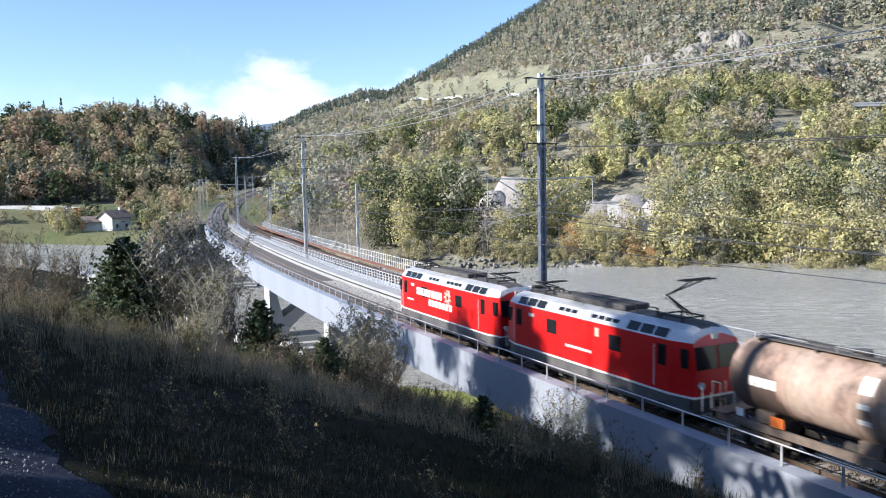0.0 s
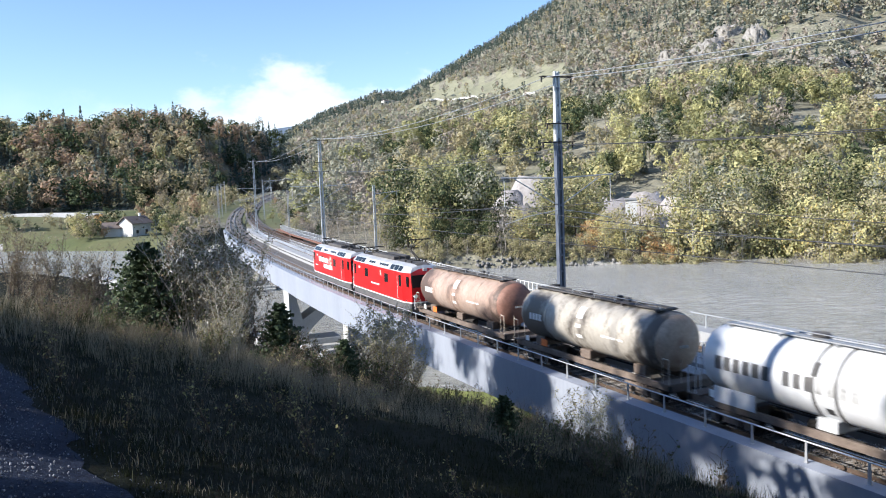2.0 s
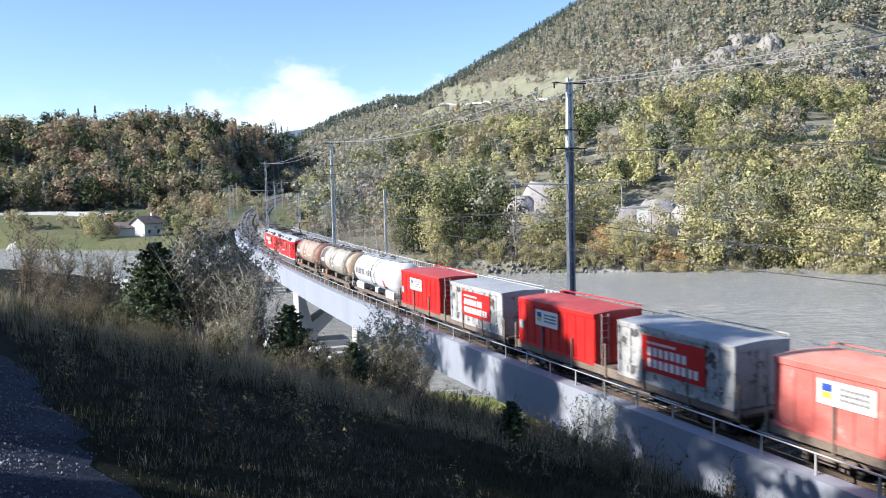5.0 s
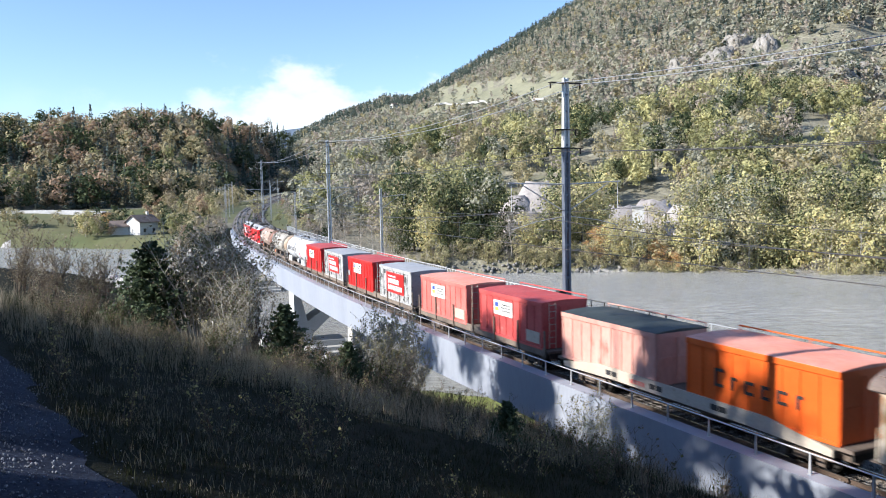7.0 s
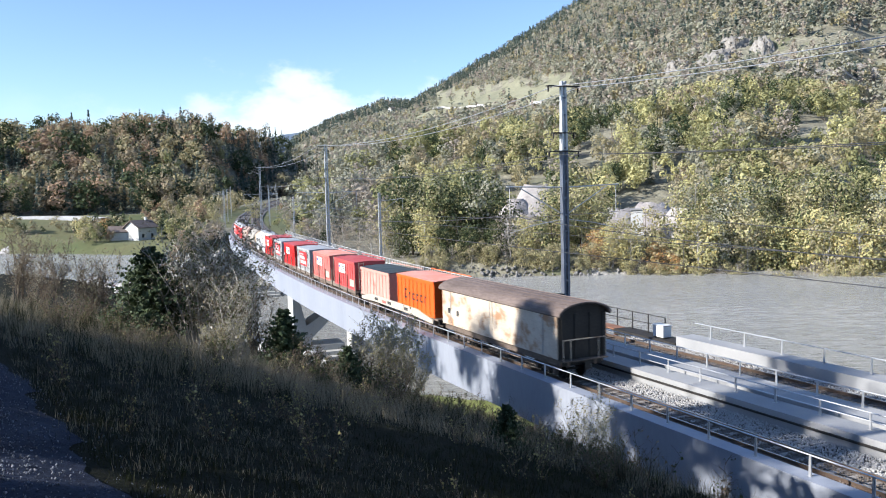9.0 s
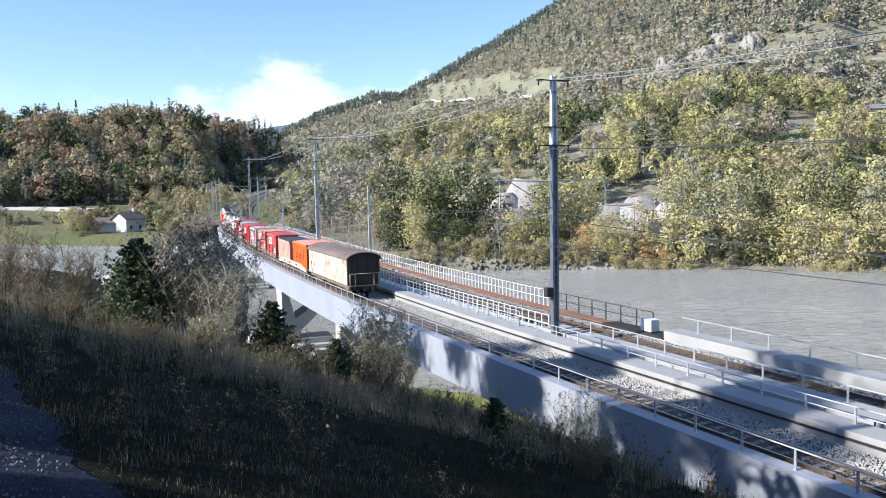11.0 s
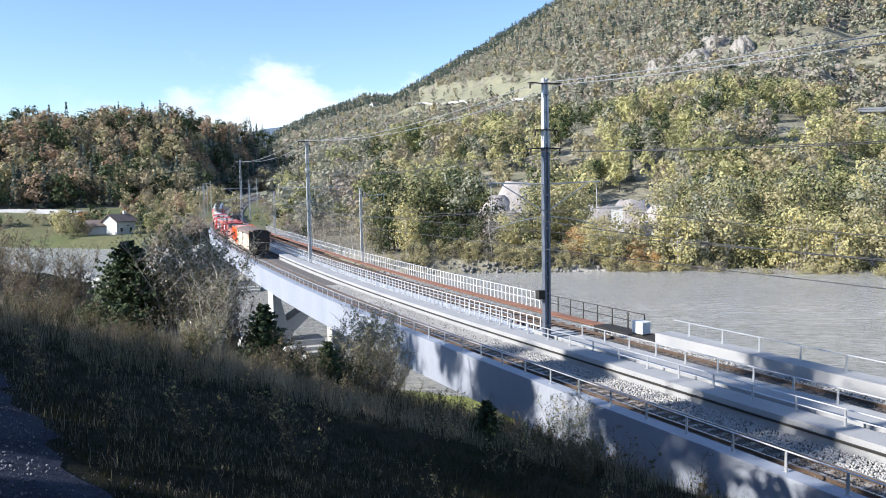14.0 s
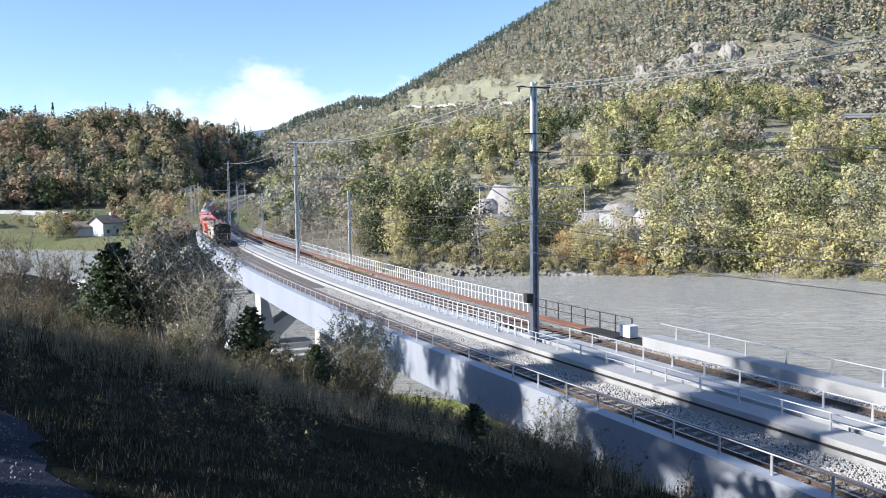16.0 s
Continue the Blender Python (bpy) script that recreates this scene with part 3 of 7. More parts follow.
def old_bridge():
    """The approach walls and the old steel bridge beside the new one."""
    ap = group_of("approach_walls", "pale concrete trough walls of the old line's approach", "retaining wall")
    bm = bmesh.new()
    sweep(bm, [(4.1, 0.35), (5.75, 0.35), (5.75, -0.5), (4.1, -2.6)], -40, 36.4, 2)
    part("near_wall", bm, WALL_TOP, ap)
    bm = bmesh.new()
    sweep(bm, [(9.3, -0.5), (9.3, 0.38), (10.5, 0.38), (10.5, -4.5), (9.6, -4.5)], -40, 34.5, 2)
    part("far_wall", bm, WALL_TOP, ap)
    bm = bmesh.new()
    sweep(bm, [(5.754, -0.5), (9.296, -0.5), (9.296, -1.4), (5.754, -1.4)], -40, 38, 3)
    part("trough_floor", bm, CONCRETE, ap)
    handrail(ap, 5.45, 0.35, 0.62, -8, 36, 2.0)
    handrail(ap, 10.2, 0.38, 0.72, -8, 34, 2.4)
    handrail(ap, 10.15, 0.02, 1.05, 36.4, 47.5, 1.5, two=True, material=DARK_IRON)
    bm = bmesh.new()
    sweep(bm, [(9.2, 0.0), (10.4, 0.0), (10.4, -0.3), (9.2, -0.3)], 34.504, 40, 2)
    part("end_platform", bm, DARK_IRON, ap, "dark steel platform")
    # pale stone heads at the end of the wall
    for k, (a, b) in enumerate(((36.6, 37.6), (37.9, 38.9))):
        bm = bmesh.new()
        vs = box(bm, -0.5, 0.5, -0.75, 0.75, -0.6, 0.42, 0.04)
        bmesh.ops.transform(bm, matrix=line_pose((a + b) / 2, 4.9, 0), verts=bm.verts)
        part("pier_head", bm, WALL_TOP, ap)
    br = group_of("steel_bridge", "old rust-brown steel girder bridge with pale railings", "bridge")
    sh = lambda l: old_lat(l) - 7.45
    for a in (5.6, 9.0):
        bm = bmesh.new()
        sweep(bm, [(a - 0.18, -0.42), (a + 0.18, -0.42), (a + 0.18, -0.46), (a + 0.02, -0.47), (a + 0.02, -1.9), (a + 0.18, -1.92), (a + 0.18, -1.96), (a - 0.18, -1.96), (a - 0.18, -1.92), (a - 0.02, -1.9), (a - 0.02, -0.47), (a - 0.18, -0.46)], 38.1, 172, 3, sh)
        part("girder", bm, RUST, br)
    bm = bmesh.new()
    sweep(bm, [(9.2, 0.02), (10.1, 0.02), (10.1, -0.32), (10.0, -0.32), (10.0, -0.04), (9.2, -0.04)], 40.004, 172, 3, sh)
    part("walkway", bm, RUST, br, "rust-brown plate walkway")
    bm = bmesh.new()
    sweep(bm, [(4.75, -0.02), (5.55, -0.02), (5.55, -0.10), (4.75, -0.10)], 39, 172, 3, sh)
    part("walkway", bm, WHITE_STEEL, br, "pale grating walkway")
    handrail(br, 10.05, 0.02, 1.1, 47.6, 170, 0.62, two=True, material=WHITE_STEEL, shift=sh, thick=0.02)
    handrail(br, 4.8, -0.02, 1.0, 39.2, 120, 0.75, two=True, material=WHITE_STEEL, shift=sh, thick=0.02)
    # cross beams under the rails
    first = None
    for i in range(110):
        l = 38.7 + i * 1.2
        m = line_pose(l, old_lat(l), 0)
        if first is None:
            bm = bmesh.new()
            box(bm, -0.1, 0.1, -1.9, 2.65, -0.44, -0.325)
            first = part("cross_beam", bm, RUST, br)
            first.matrix_local = m
        else:
            share(first, "cross_beam", m, br)
    for l in (86, 138):
        bm = bmesh.new()
        vs = box(bm, -1.1, 1.1, -2.4, 2.4, -10.4, -1.98, 0.08)
        bmesh.ops.transform(bm, matrix=line_pose(l, old_lat(l), 0), verts=bm.verts)
        part("pier", bm, CONCRETE, br)
    # switch box on the far wall
    bx = group_of("equipment_box", "white metal equipment box on the parapet", "box")
    bm = bmesh.new()
    box(bm, -0.45, 0.45, -0.3, 0.3, 0.06, 0.72, 0.04)
    bm2 = bmesh.new()
    box(bm2, -0.5, 0.5, -0.34, 0.34, 0.722, 0.76, 0.01)
    bm3 = bmesh.new()
    box(bm3, -0.4, 0.4, -0.25, 0.25, 0.0, 0.056)
    part("cabinet", bm, WHITE_STEEL, bx)
    part("lid", bm2, WHITE_STEEL, bx)
    part("plinth", bm3, DARK_IRON, bx)
    bx.matrix_world = line_pose(36.2, 9.75, 0.0)


new_bridge()
old_bridge()
track("track_new", lambda l: 0.0, -60, 470, 8, 110, "metre-gauge track with rusty rails on ballast")
track("track_old", old_lat, -60, 470, 12, 120, "metre-gauge track on timber sleepers", (38, 172))
ballast_stones(0.0, 8, 70, 0.72, 2.24, 15000, "ballast_stones")
ballast_stones(0.0, 8, 60, -1.66, 0.72, 6500, "ballast_stones", DIRTY_STONE, "brown ballast stones stained by brake dust")
ballast_stones(7.45, 12, 38, 0.6, 1.7, 3500, "ballast_stones")
ballast_stones(7.45, 12, 38, -1.6, 0.6, 3000, "ballast_stones", DIRTY_STONE, "brown ballast stones stained by brake dust")

# ---- masts and wires ----


def tall_mast(l, lat, z0, top, arms, lower=None):
    """A twin-channel steel mast with feeder crossarm and cantilevers for two tracks."""
    ms = group_of("catenary_mast", "tall grey steel catenary mast with crossarms", "catenary mast", "tall masts along the line")
    m = line_pose(l, lat, 0)
    for dy in (-0.13, 0.13):
        bm = bmesh.new()
        seam = top - 3.7
        vs = box(bm, -0.14, 0.14, dy - 0.055, dy + 0.055, seam, top)
        for v in bm.verts:
            if v.co.z > top - 0.1:
                v.co.x *= 0.75
                v.co.y *= 0.8
        part("channel", bm, MAST, ms)
        bm = bmesh.new()
        box(bm, -0.145, 0.145, dy - 0.06, dy + 0.06, z0, seam - 0.002)
        part("channel", bm, lower or MAST, ms)
    plate = None
    z = z0 + 0.6
    while z < top - 0.4:
        if plate is None:
            bm = bmesh.new()
            box(bm, -0.12, 0.12, -0.1, 0.1, 0, 0.1)
            plate = part("batten_plate", bm, lower or MAST, ms)
            plate.matrix_local = Matrix.Translation((0, 0, z))
        else:
            share(plate, "batten_plate", Matrix.Translation((0, 0, z)), ms)
        z += 0.9
    for zz, w in ((top - 0.3, 1.0), (top - 2.8, 0.7), (top - 3.8, 1.0)):
        bm = bmesh.new()
        vs = box(bm, -0.16, 0.16, -w, w, zz, zz + 0.14)
        for v in bm.verts:
            if abs(v.co.y) > w - 0.01 and v.co.z > zz + 0.05:
                v.co.z -= 0.09
        rod(bm, (0, -w + 0.06, zz - 0.28), (0, -w + 0.06, zz), 0.045, 8)
        rod(bm, (0, w - 0.06, zz - 0.28), (0, w - 0.06, zz), 0.045, 8)
        part("crossarm", bm, DARK_IRON, ms)
    for y in arms:
        s = 1 if y > 0 else -1
        bm = bmesh.new()
        rod(bm, (0, 0.18 * s, 8.75), (0, y, 8.85), 0.035, 6)
        rod(bm, (0, 0.18 * s, 7.3), (0, y * 0.78, 8.78), 0.03, 6)
        rod(bm, (0, y * 0.95, 8.8), (0, y * 0.95, 7.35), 0.02, 6)
        rod(bm, (0, y * 0.95, 6.4), (0, y * 0.55, 6.75), 0.022, 6)
        rod(bm, (0, y * 0.55, 6.75), (0, 0.18 * s, 7.0), 0.022, 6)
        part("cantilever", bm, MAST, ms)
    bm = bmesh.new()
    box(bm, -0.3, 0.3, -0.3, 0.3, z0 - 0.1, z0 + 0.06, 0.02)
    part("foot", bm, MAST, ms)
    ms.matrix_world = m
    return ms


mast_a = tall_mast(37.0, 3.78, -0.6, 14.45, (3.6, -3.6), MAST_BLUE)
bm = bmesh.new()
box(bm, -0.2, 0.2, 0.2, 0.62, 2.45, 2.95, 0.03)
part("switch_box", bm, DARK_IRON, mast_a)
tall_mast(89.0, 3.8, -0.6, 14.2, (3.5, -3.6))
tall_mast(160, 3.8, -0.6, 14.4, (3.4, -3.4))
tall_mast(-16, 3.8, -0.6, 14.4, (3.6, -3.6))


def low_mast(l, lat, z0, top, reach, label="grey steel catenary mast with one cantilever"):
    ms = group_of("catenary_mast", label, "catenary mast", "low masts along the line")
    for dy in (-0.1, 0.1):
        bm = bmesh.new()
        box(bm, -0.1, 0.1, dy - 0.04, dy + 0.04, z0, top)
        part("channel", bm, MAST, ms)
    plate = None
    z = z0 + 0.5
    while z < top - 0.3:
        if plate is None:
            bm = bmesh.new()
            box(bm, -0.09, 0.09, -0.08, 0.08, 0, 0.08)
            plate = part("batten_plate", bm, MAST, ms)
            plate.matrix_local = Matrix.Translation((0, 0, z))
        else:
            share(plate, "batten_plate", Matrix.Translation((0, 0, z)), ms)
        z += 0.8
    if reach:
        s = 1 if reach > 0 else -1
        bm = bmesh.new()
        rod(bm, (0, 0.1 * s, top - 1.0), (0, reach, top - 0.75), 0.03, 6)
        rod(bm, (0, 0.1 * s, top - 2.4), (0, reach * 0.75, top - 0.82), 0.028, 6)
        rod(bm, (0, reach * 0.9, top - 0.8), (0, reach * 0.9, top - 2.2), 0.02, 6)
        part("cantilever", bm, MAST, ms)
    ms.matrix_world = line_pose(l, lat, 0)


low_mast(91.5, 10.6, -1.5, 8.6, -3.2)
low_mast(150, 9.0, -1.0, 8.2, -2.5)
for l, lat, t in ((205, -3.2, 9.5), (222, -3.4, 9.5), (240, -3.4, 9.3), (262, -3.6, 9.5), (215, 8.2, 9.0), (236, 8.4, 9.0), (285, 7.5, 9.5), (320, 7.5, 9.0)):
    low_mast(l, lat, -0.9, t, 2.6 if lat < 0 else -2.4)


def wire(l0, l1, lat0, lat1, z0, z1, sag, r=0.016, label="thin dark overhead line wire", material=None):
    bm = bmesh.new()
    n = 16
    pts = []
    for i in range(n + 1):
        u = i / n
        pts.append(on_line(l0, lat0 + (lat1 - lat0) * u, 0).lerp(on_line(l1, lat0 + (lat1 - lat0) * u, 0), u) + Vector((0, 0, z0 + (z1 - z0) * u - 4 * sag * u * (1 - u))))
    tube(bm, pts, r)
    return tagged(part("overhead_wire", bm, material or WIRE), label, "wire", "overhead wires")


SPANS = ((-16, 36.6), (36.6, 89), (89, 160), (160, 215))
for a, b in SPANS:
    wire(a, b, 2.95, 2.95, 14.1, 14.1, 0.9, 0.02, "pale grey feeder wire between masts", GALV)
    wire(a, b, 4.6, 4.6, 14.1, 14.1, 0.9, 0.02, "pale grey feeder wire between masts", GALV)
    wire(a, b, 2.9, 2.9, 10.5, 10.5, 0.6)
    wire(a, b, 4.7, 4.7, 10.5, 10.5, 0.6)
    for k, c in enumerate((0.0, 7.45)):
        a2, b2 = (c, c) if c == 0 else (old_lat(a), old_lat(b))
        carrier = wire(a, b, a2, b2, 7.35, 7.35, 0.9, 0.015)
        wire(a, b, a2, b2, 5.75, 5.75, 0.05, 0.015)
        for i in range(1, 8):
            u = i / 8
            p = on_line(a, a2, 0).lerp(on_line(b, b2, 0), u)
            bm = bmesh.new()
            rod(bm, p + Vector((0, 0, 5.75)), p + Vector((0, 0, 7.35 - 3.6 * u * (1 - u))), 0.006, 4)
            part("dropper", bm, WIRE, carrier)

# ---- trees ----
RNG = np.random.default_rng(11)


def leaf_quads(centres, normals, size, rng, jitter=0.6):
    """Small bent cards with random turn about the given normals."""
    n = len(centres)
    nr = normals + jitter * rng.normal(size=(n, 3))
    nr /= np.linalg.norm(nr, axis=1, keepdims=True) + 1e-9
    t = np.cross(nr, rng.normal(size=(n, 3)))
    t /= np.linalg.norm(t, axis=1, keepdims=True) + 1e-9
    b = np.cross(nr, t)
    s = size * (0.6 + 0.8 * rng.random((n, 1)))
    k = 0.55 + 0.5 * rng.random((n, 1))
    return np.stack([centres - t * s, centres - b * s * k, centres + t * s * 0.9 + nr * s * 0.25, centres + b * s * k], 1)


def leaf_tris(centres, normals, size, rng, jitter=0.3):
    """Small three-cornered sprays, for woods far off."""
    n = len(centres)
    nr = normals + jitter * rng.normal(size=(n, 3))
    nr /= np.linalg.norm(nr, axis=1, keepdims=True) + 1e-9
    t = np.cross(nr, rng.normal(size=(n, 3)))
    t /= np.linalg.norm(t, axis=1, keepdims=True) + 1e-9
    b = np.cross(nr, t)
    s = size * (0.65 + 0.7 * rng.random((n, 1)))
    return np.stack([centres + t * s, centres + (-0.5 * t + 0.87 * b) * s, centres + (-0.5 * t - 0.87 * b) * s], 1)


def broadleaf_crown(n, lumps, rng, size, low=0.25, slim=0.36, cards=leaf_quads, lump=1.0):
    """Cards over a crown of uneven clumps, unit height."""
    c = []
    for k in range(lumps):
        h = low + (0.93 - low) * (k + 0.5 * rng.random()) / lumps
        prof = math.sin(math.pi * min(1, max(0, (h - low * 0.6) / (1.05 - low * 0.6)))) ** 0.6
        a = rng.random() * 6.28
        r = slim * prof * (0.25 + 0.75 * rng.random())
        c.append((r * math.cos(a), r * math.sin(a), h, lump * (0.10 + 0.10 * rng.random())))
    c = np.array(c)
    pick = rng.integers(0, lumps, n)
    dirs = rng.normal(size=(n, 3))
    dirs /= np.linalg.norm(dirs, axis=1, keepdims=True)
    rad = c[pick, 3:4] * (0.72 + 0.36 * rng.random((n, 1)))
    p = c[pick, :3] + dirs * rad * np.array([1, 1, 0.85])
    return cards(p, dirs + np.array([0, 0, 0.3]), size, rng, 0.07)


def conifer_crown(n, rng, size, slim=0.17, cards=leaf_quads):
    h = 1 - rng.random(n) ** 0.6 * 0.93
    a = rng.random(n) * 6.28
    tier = 0.75 + 0.25 * np.sin(h * 46)
    r = slim * (1.02 - h) * tier * (0.45 + 0.6 * rng.random(n))
    p = np.stack([r * np.cos(a), r * np.sin(a), h - r * 0.35], 1)
    nr = np.stack([np.cos(a) * 0.5, np.sin(a) * 0.5, np.full(n, 0.8)], 1)
    q = cards(p, nr, size, rng, 0.4)
    return q


def trunk_tris(h=0.5, r=0.014):
    return np.array([[(-r, 0, 0), (r, 0, 0), (0, 0, h)], [(0, -r, 0), (0, r, 0), (0, 0, h)]])


def forest(name, places, heights, kinds, tints, label, cards, seed):
    """Many far trees in one mesh. kinds: 0 broadleaf, 1 conifer, 2 bare."""
    rng = np.random.default_rng(seed)
    k = (400 / cards) ** 0.5
    temps = {0: [broadleaf_crown(cards, 11, rng, 0.038 * k, cards=leaf_tris) for _ in range(6)], 1: [conifer_crown(cards, rng, 0.03 * k, 0.22, cards=leaf_tris) for _ in range(4)],
             2: [broadleaf_crown(int(cards * 0.85), 10, rng, 0.034 * k, 0.2, 0.31, cards=leaf_tris) for _ in range(4)]}
    V, MI = [], []
    for p, h, k, t in zip(places, heights, kinds, tints):
        q = temps[k][rng.integers(0, len(temps[k]))]
        a = rng.random() * 6.28
        w = 0.8 + 0.45 * rng.random()
        rot = np.array([(math.cos(a) * w, -math.sin(a) * w, 0), (math.sin(a) * w, math.cos(a) * w, 0), (0, 0, 1)])
        V.append(np.concatenate([q, trunk_tris(0.45, 0.012)]) @ rot.T * h + p)
        mi = np.full(len(q) + 2, t)
        mi[-2:] = len(LEAF)
        MI.append(mi)
    V = np.concatenate(V).reshape(-1, 3)
    F = np.arange(len(V)).reshape(-1, 3)
    tagged(raw_mesh(name, V, F, LEAF + [BARK], np.concatenate(MI)), label, "woodland", kind="stuff")


def sample(n, b0, b1, d0, d1, keep, seed, power=1.0):
    rng = np.random.default_rng(seed)
    b = np.radians(b0 + (b1 - b0) * rng.random(n))
    d = d0 + (d1 - d0) * rng.random(n) ** power
    x, y = d * np.sin(b), d * np.cos(b)
    z = bare_height(x, y)
    e = np.degrees(np.arctan2(z - EYE[2], d))
    ok = keep(np.degrees(b), d, e, x, y, rng)
    return np.stack([x, y, z], 1)[ok], np.degrees(b)[ok], d[ok], e[ok]


def clear_of_line(x, y, far=9):
    ok = np.ones(len(x), bool)
    for l in np.arange(150, 470, 5.0):
        p = on_line(l, 2.2)
        ok &= np.hypot(x - p.x, y - p.y) > far
    return ok


def meadow_mask(b, d, e, x, y, rng):
    v = hill_noise(x * 0.9 + 40, y * 0.9)
    alp = (b > -1.5) & (b < 8.0) & (e > 5.3) & (e < 6.9 + 0.1 * b)
    alp2 = (b > -5.5) & (b < 6.5) & (e > 3.4) & (e < 5.6 + 0.05 * b)
    cliff = (b > 12) & (b < 30) & (e > 6.3) & (e < 9.5) & (v > 0.25)
    dens = np.where(alp, 0.05 + 0.25 * (v > 0.7), 1.0)
    dens = np.where(alp2 & ~alp, 0.3 + 0.35 * (v > 0.4), dens)
    dens = np.where(cliff, 0.25, dens)
    return rng.random(len(b)) < dens


def tints_for(b, e, rng, region):
    n = len(b)
    v = np.sin(b * 1.9 + e * 2.3) + np.sin(b * 0.7 - e * 1.7) + 0.9 * rng.normal(size=n)
    kinds = np.zeros(n, int)
    t = np.zeros(n, int)
    if region == "mountain":
        con = rng.random(n) < np.where(e > 8.5, 0.28, 0.05)
        con |= (e > lerp_table(b, RIDGE) - 0.8) & (rng.random(n) < 0.8)
        t = np.choose(rng.integers(0, 10, n), [6, 6, 8, 8, 8, 8, 6, 6, 1, 8])
        t = np.where(v < -3.0, 5, t)
        kinds = np.where(con, 1, np.where((t == 6) | (t == 5), 2, 0))
        t = np.where(con, 7, t)
    elif region == "shoulder":
        t = np.choose(rng.integers(0, 14, n), [0, 0, 1, 1, 2, 2, 8, 0, 6, 8, 2, 10, 1, 5])
        t = np.where(v > 1.2, np.where(rng.random(n) < 0.4, 10, 0), np.where(v < -2.9, 9, t))
        t = np.where((b < -5.5) & (t != 0), np.where(rng.random(n) < 0.6, 8, 6), t)
        con = rng.random(n) < 0.07
        kinds = np.where(con, 1, np.where(t == 6, 2, 0))
        t = np.where(con, 7, t)
    else:
        t = np.choose(rng.integers(0, 14, n), [1, 10, 5, 1, 9, 10, 9, 1, 5, 0, 10, 5, 5, 10])
        # Extra dark spruces toward the right flank stand in for its shade.
        con = rng.random(n) < 0.30 + 0.35 * smooth(-17, -13, b)
        kinds = np.where(con, 1, np.where((t == 6) | (t == 5), 2, 0))
        t = np.where(con, 7, t)
    return kinds, t


def woods():
    rng = np.random.default_rng(5)
    p, b, d, e = sample(20500, -12.0, 33, 640, 2330, meadow_mask, 21)
    k, t = tints_for(b, e, rng, "mountain")
    forest("mountain_woodland", p, np.where(k == 1, 16, 13) * (0.6 + 0.6 * rng.random(len(p))), k, t, "mixed autumn woodland covering the mountainside", 38, 31)
    p, b, d, e = sample(1400, -11.0, 33, 225, 640, lambda b, d, e, x, y, r: clear_of_line(x, y, 12) & ~((b > 3.2) & (b < 6.5) & (d < 300)) & ~((b > 10.5) & (b < 15.5) & (d < 290)) & ~((b > 25.2) & (d > 440)), 22, 0.8)
    k, t = tints_for(b, e, rng, "shoulder")
    forest("shoulder_woodland", p, (9 + 8 * rng.random(len(p))), k, t, "green and yellowing broadleaf wood on the lower slope", 470, 32)
    p, b, d, e = sample(1150, -33, -9.0, 345, 600, lambda b, d, e, x, y, r: clear_of_line(x, y, 14) & (d > 352 + 100 * smooth(-18, -13, b)), 23, 1.3)
    k, t = tints_for(b, e, rng, "left")
    forest("hill_woodland", p, (10 + 8 * rng.random(len(p))) * np.where(k == 1, 1.05, 1.0), k, t, "brown and green autumn wood on the round hill", 330, 33)
    p, b, d, e = sample(420, -31, -13, 262, 350, lambda b, d, e, x, y, r: clear_of_line(x, y, 9) & (y > lerp_table(x, FAR_BANK) + 5) & ~((b < -25.8) & (d > 290) & (d < 306)) & ~((b > -23.5) & (b < -20.3) & (d < 300) & (d > 262)) & ~((b < -21.5) & (d > 312)), 24)
    k, t = tints_for(b, e, rng, "left")
    forest("hedge_woodland", p, (2.5 + 5.5 * rng.random(len(p))), np.where(k == 1, 0, k), np.where(k == 1, 1, t), "brown and olive hedges between the fields", 320, 34)
    p, b, d, e = sample(110, -16.5, -7.5, 160, 330, lambda b, d, e, x, y, r: clear_of_line(x, y, 7.5) & (y > lerp_table(x, FAR_BANK) + 2), 25)
    more = [on_line(166 + 40 * rng.random(), -3.5 - 13 * rng.random()) for _ in range(60)]
    more = np.array([(q.x, q.y, gz(q.x, q.y)) for q in more])
    more = more[more[:, 2] > WATER_Z + 0.3]
    p, b, e = np.concatenate([p, more]), np.concatenate([b, np.full(len(more), -15.0)]), np.concatenate([e, rng.random(len(more))])
    k, t = tints_for(b, e, rng, "left")
    forest("embankment_bushes", p, (1.6 + 2.6 * rng.random(len(p))), np.where(k == 1, 2, k), np.where(k == 1, 6, t), "grey and brown bushes beside the embankment", 320, 35)


woods()


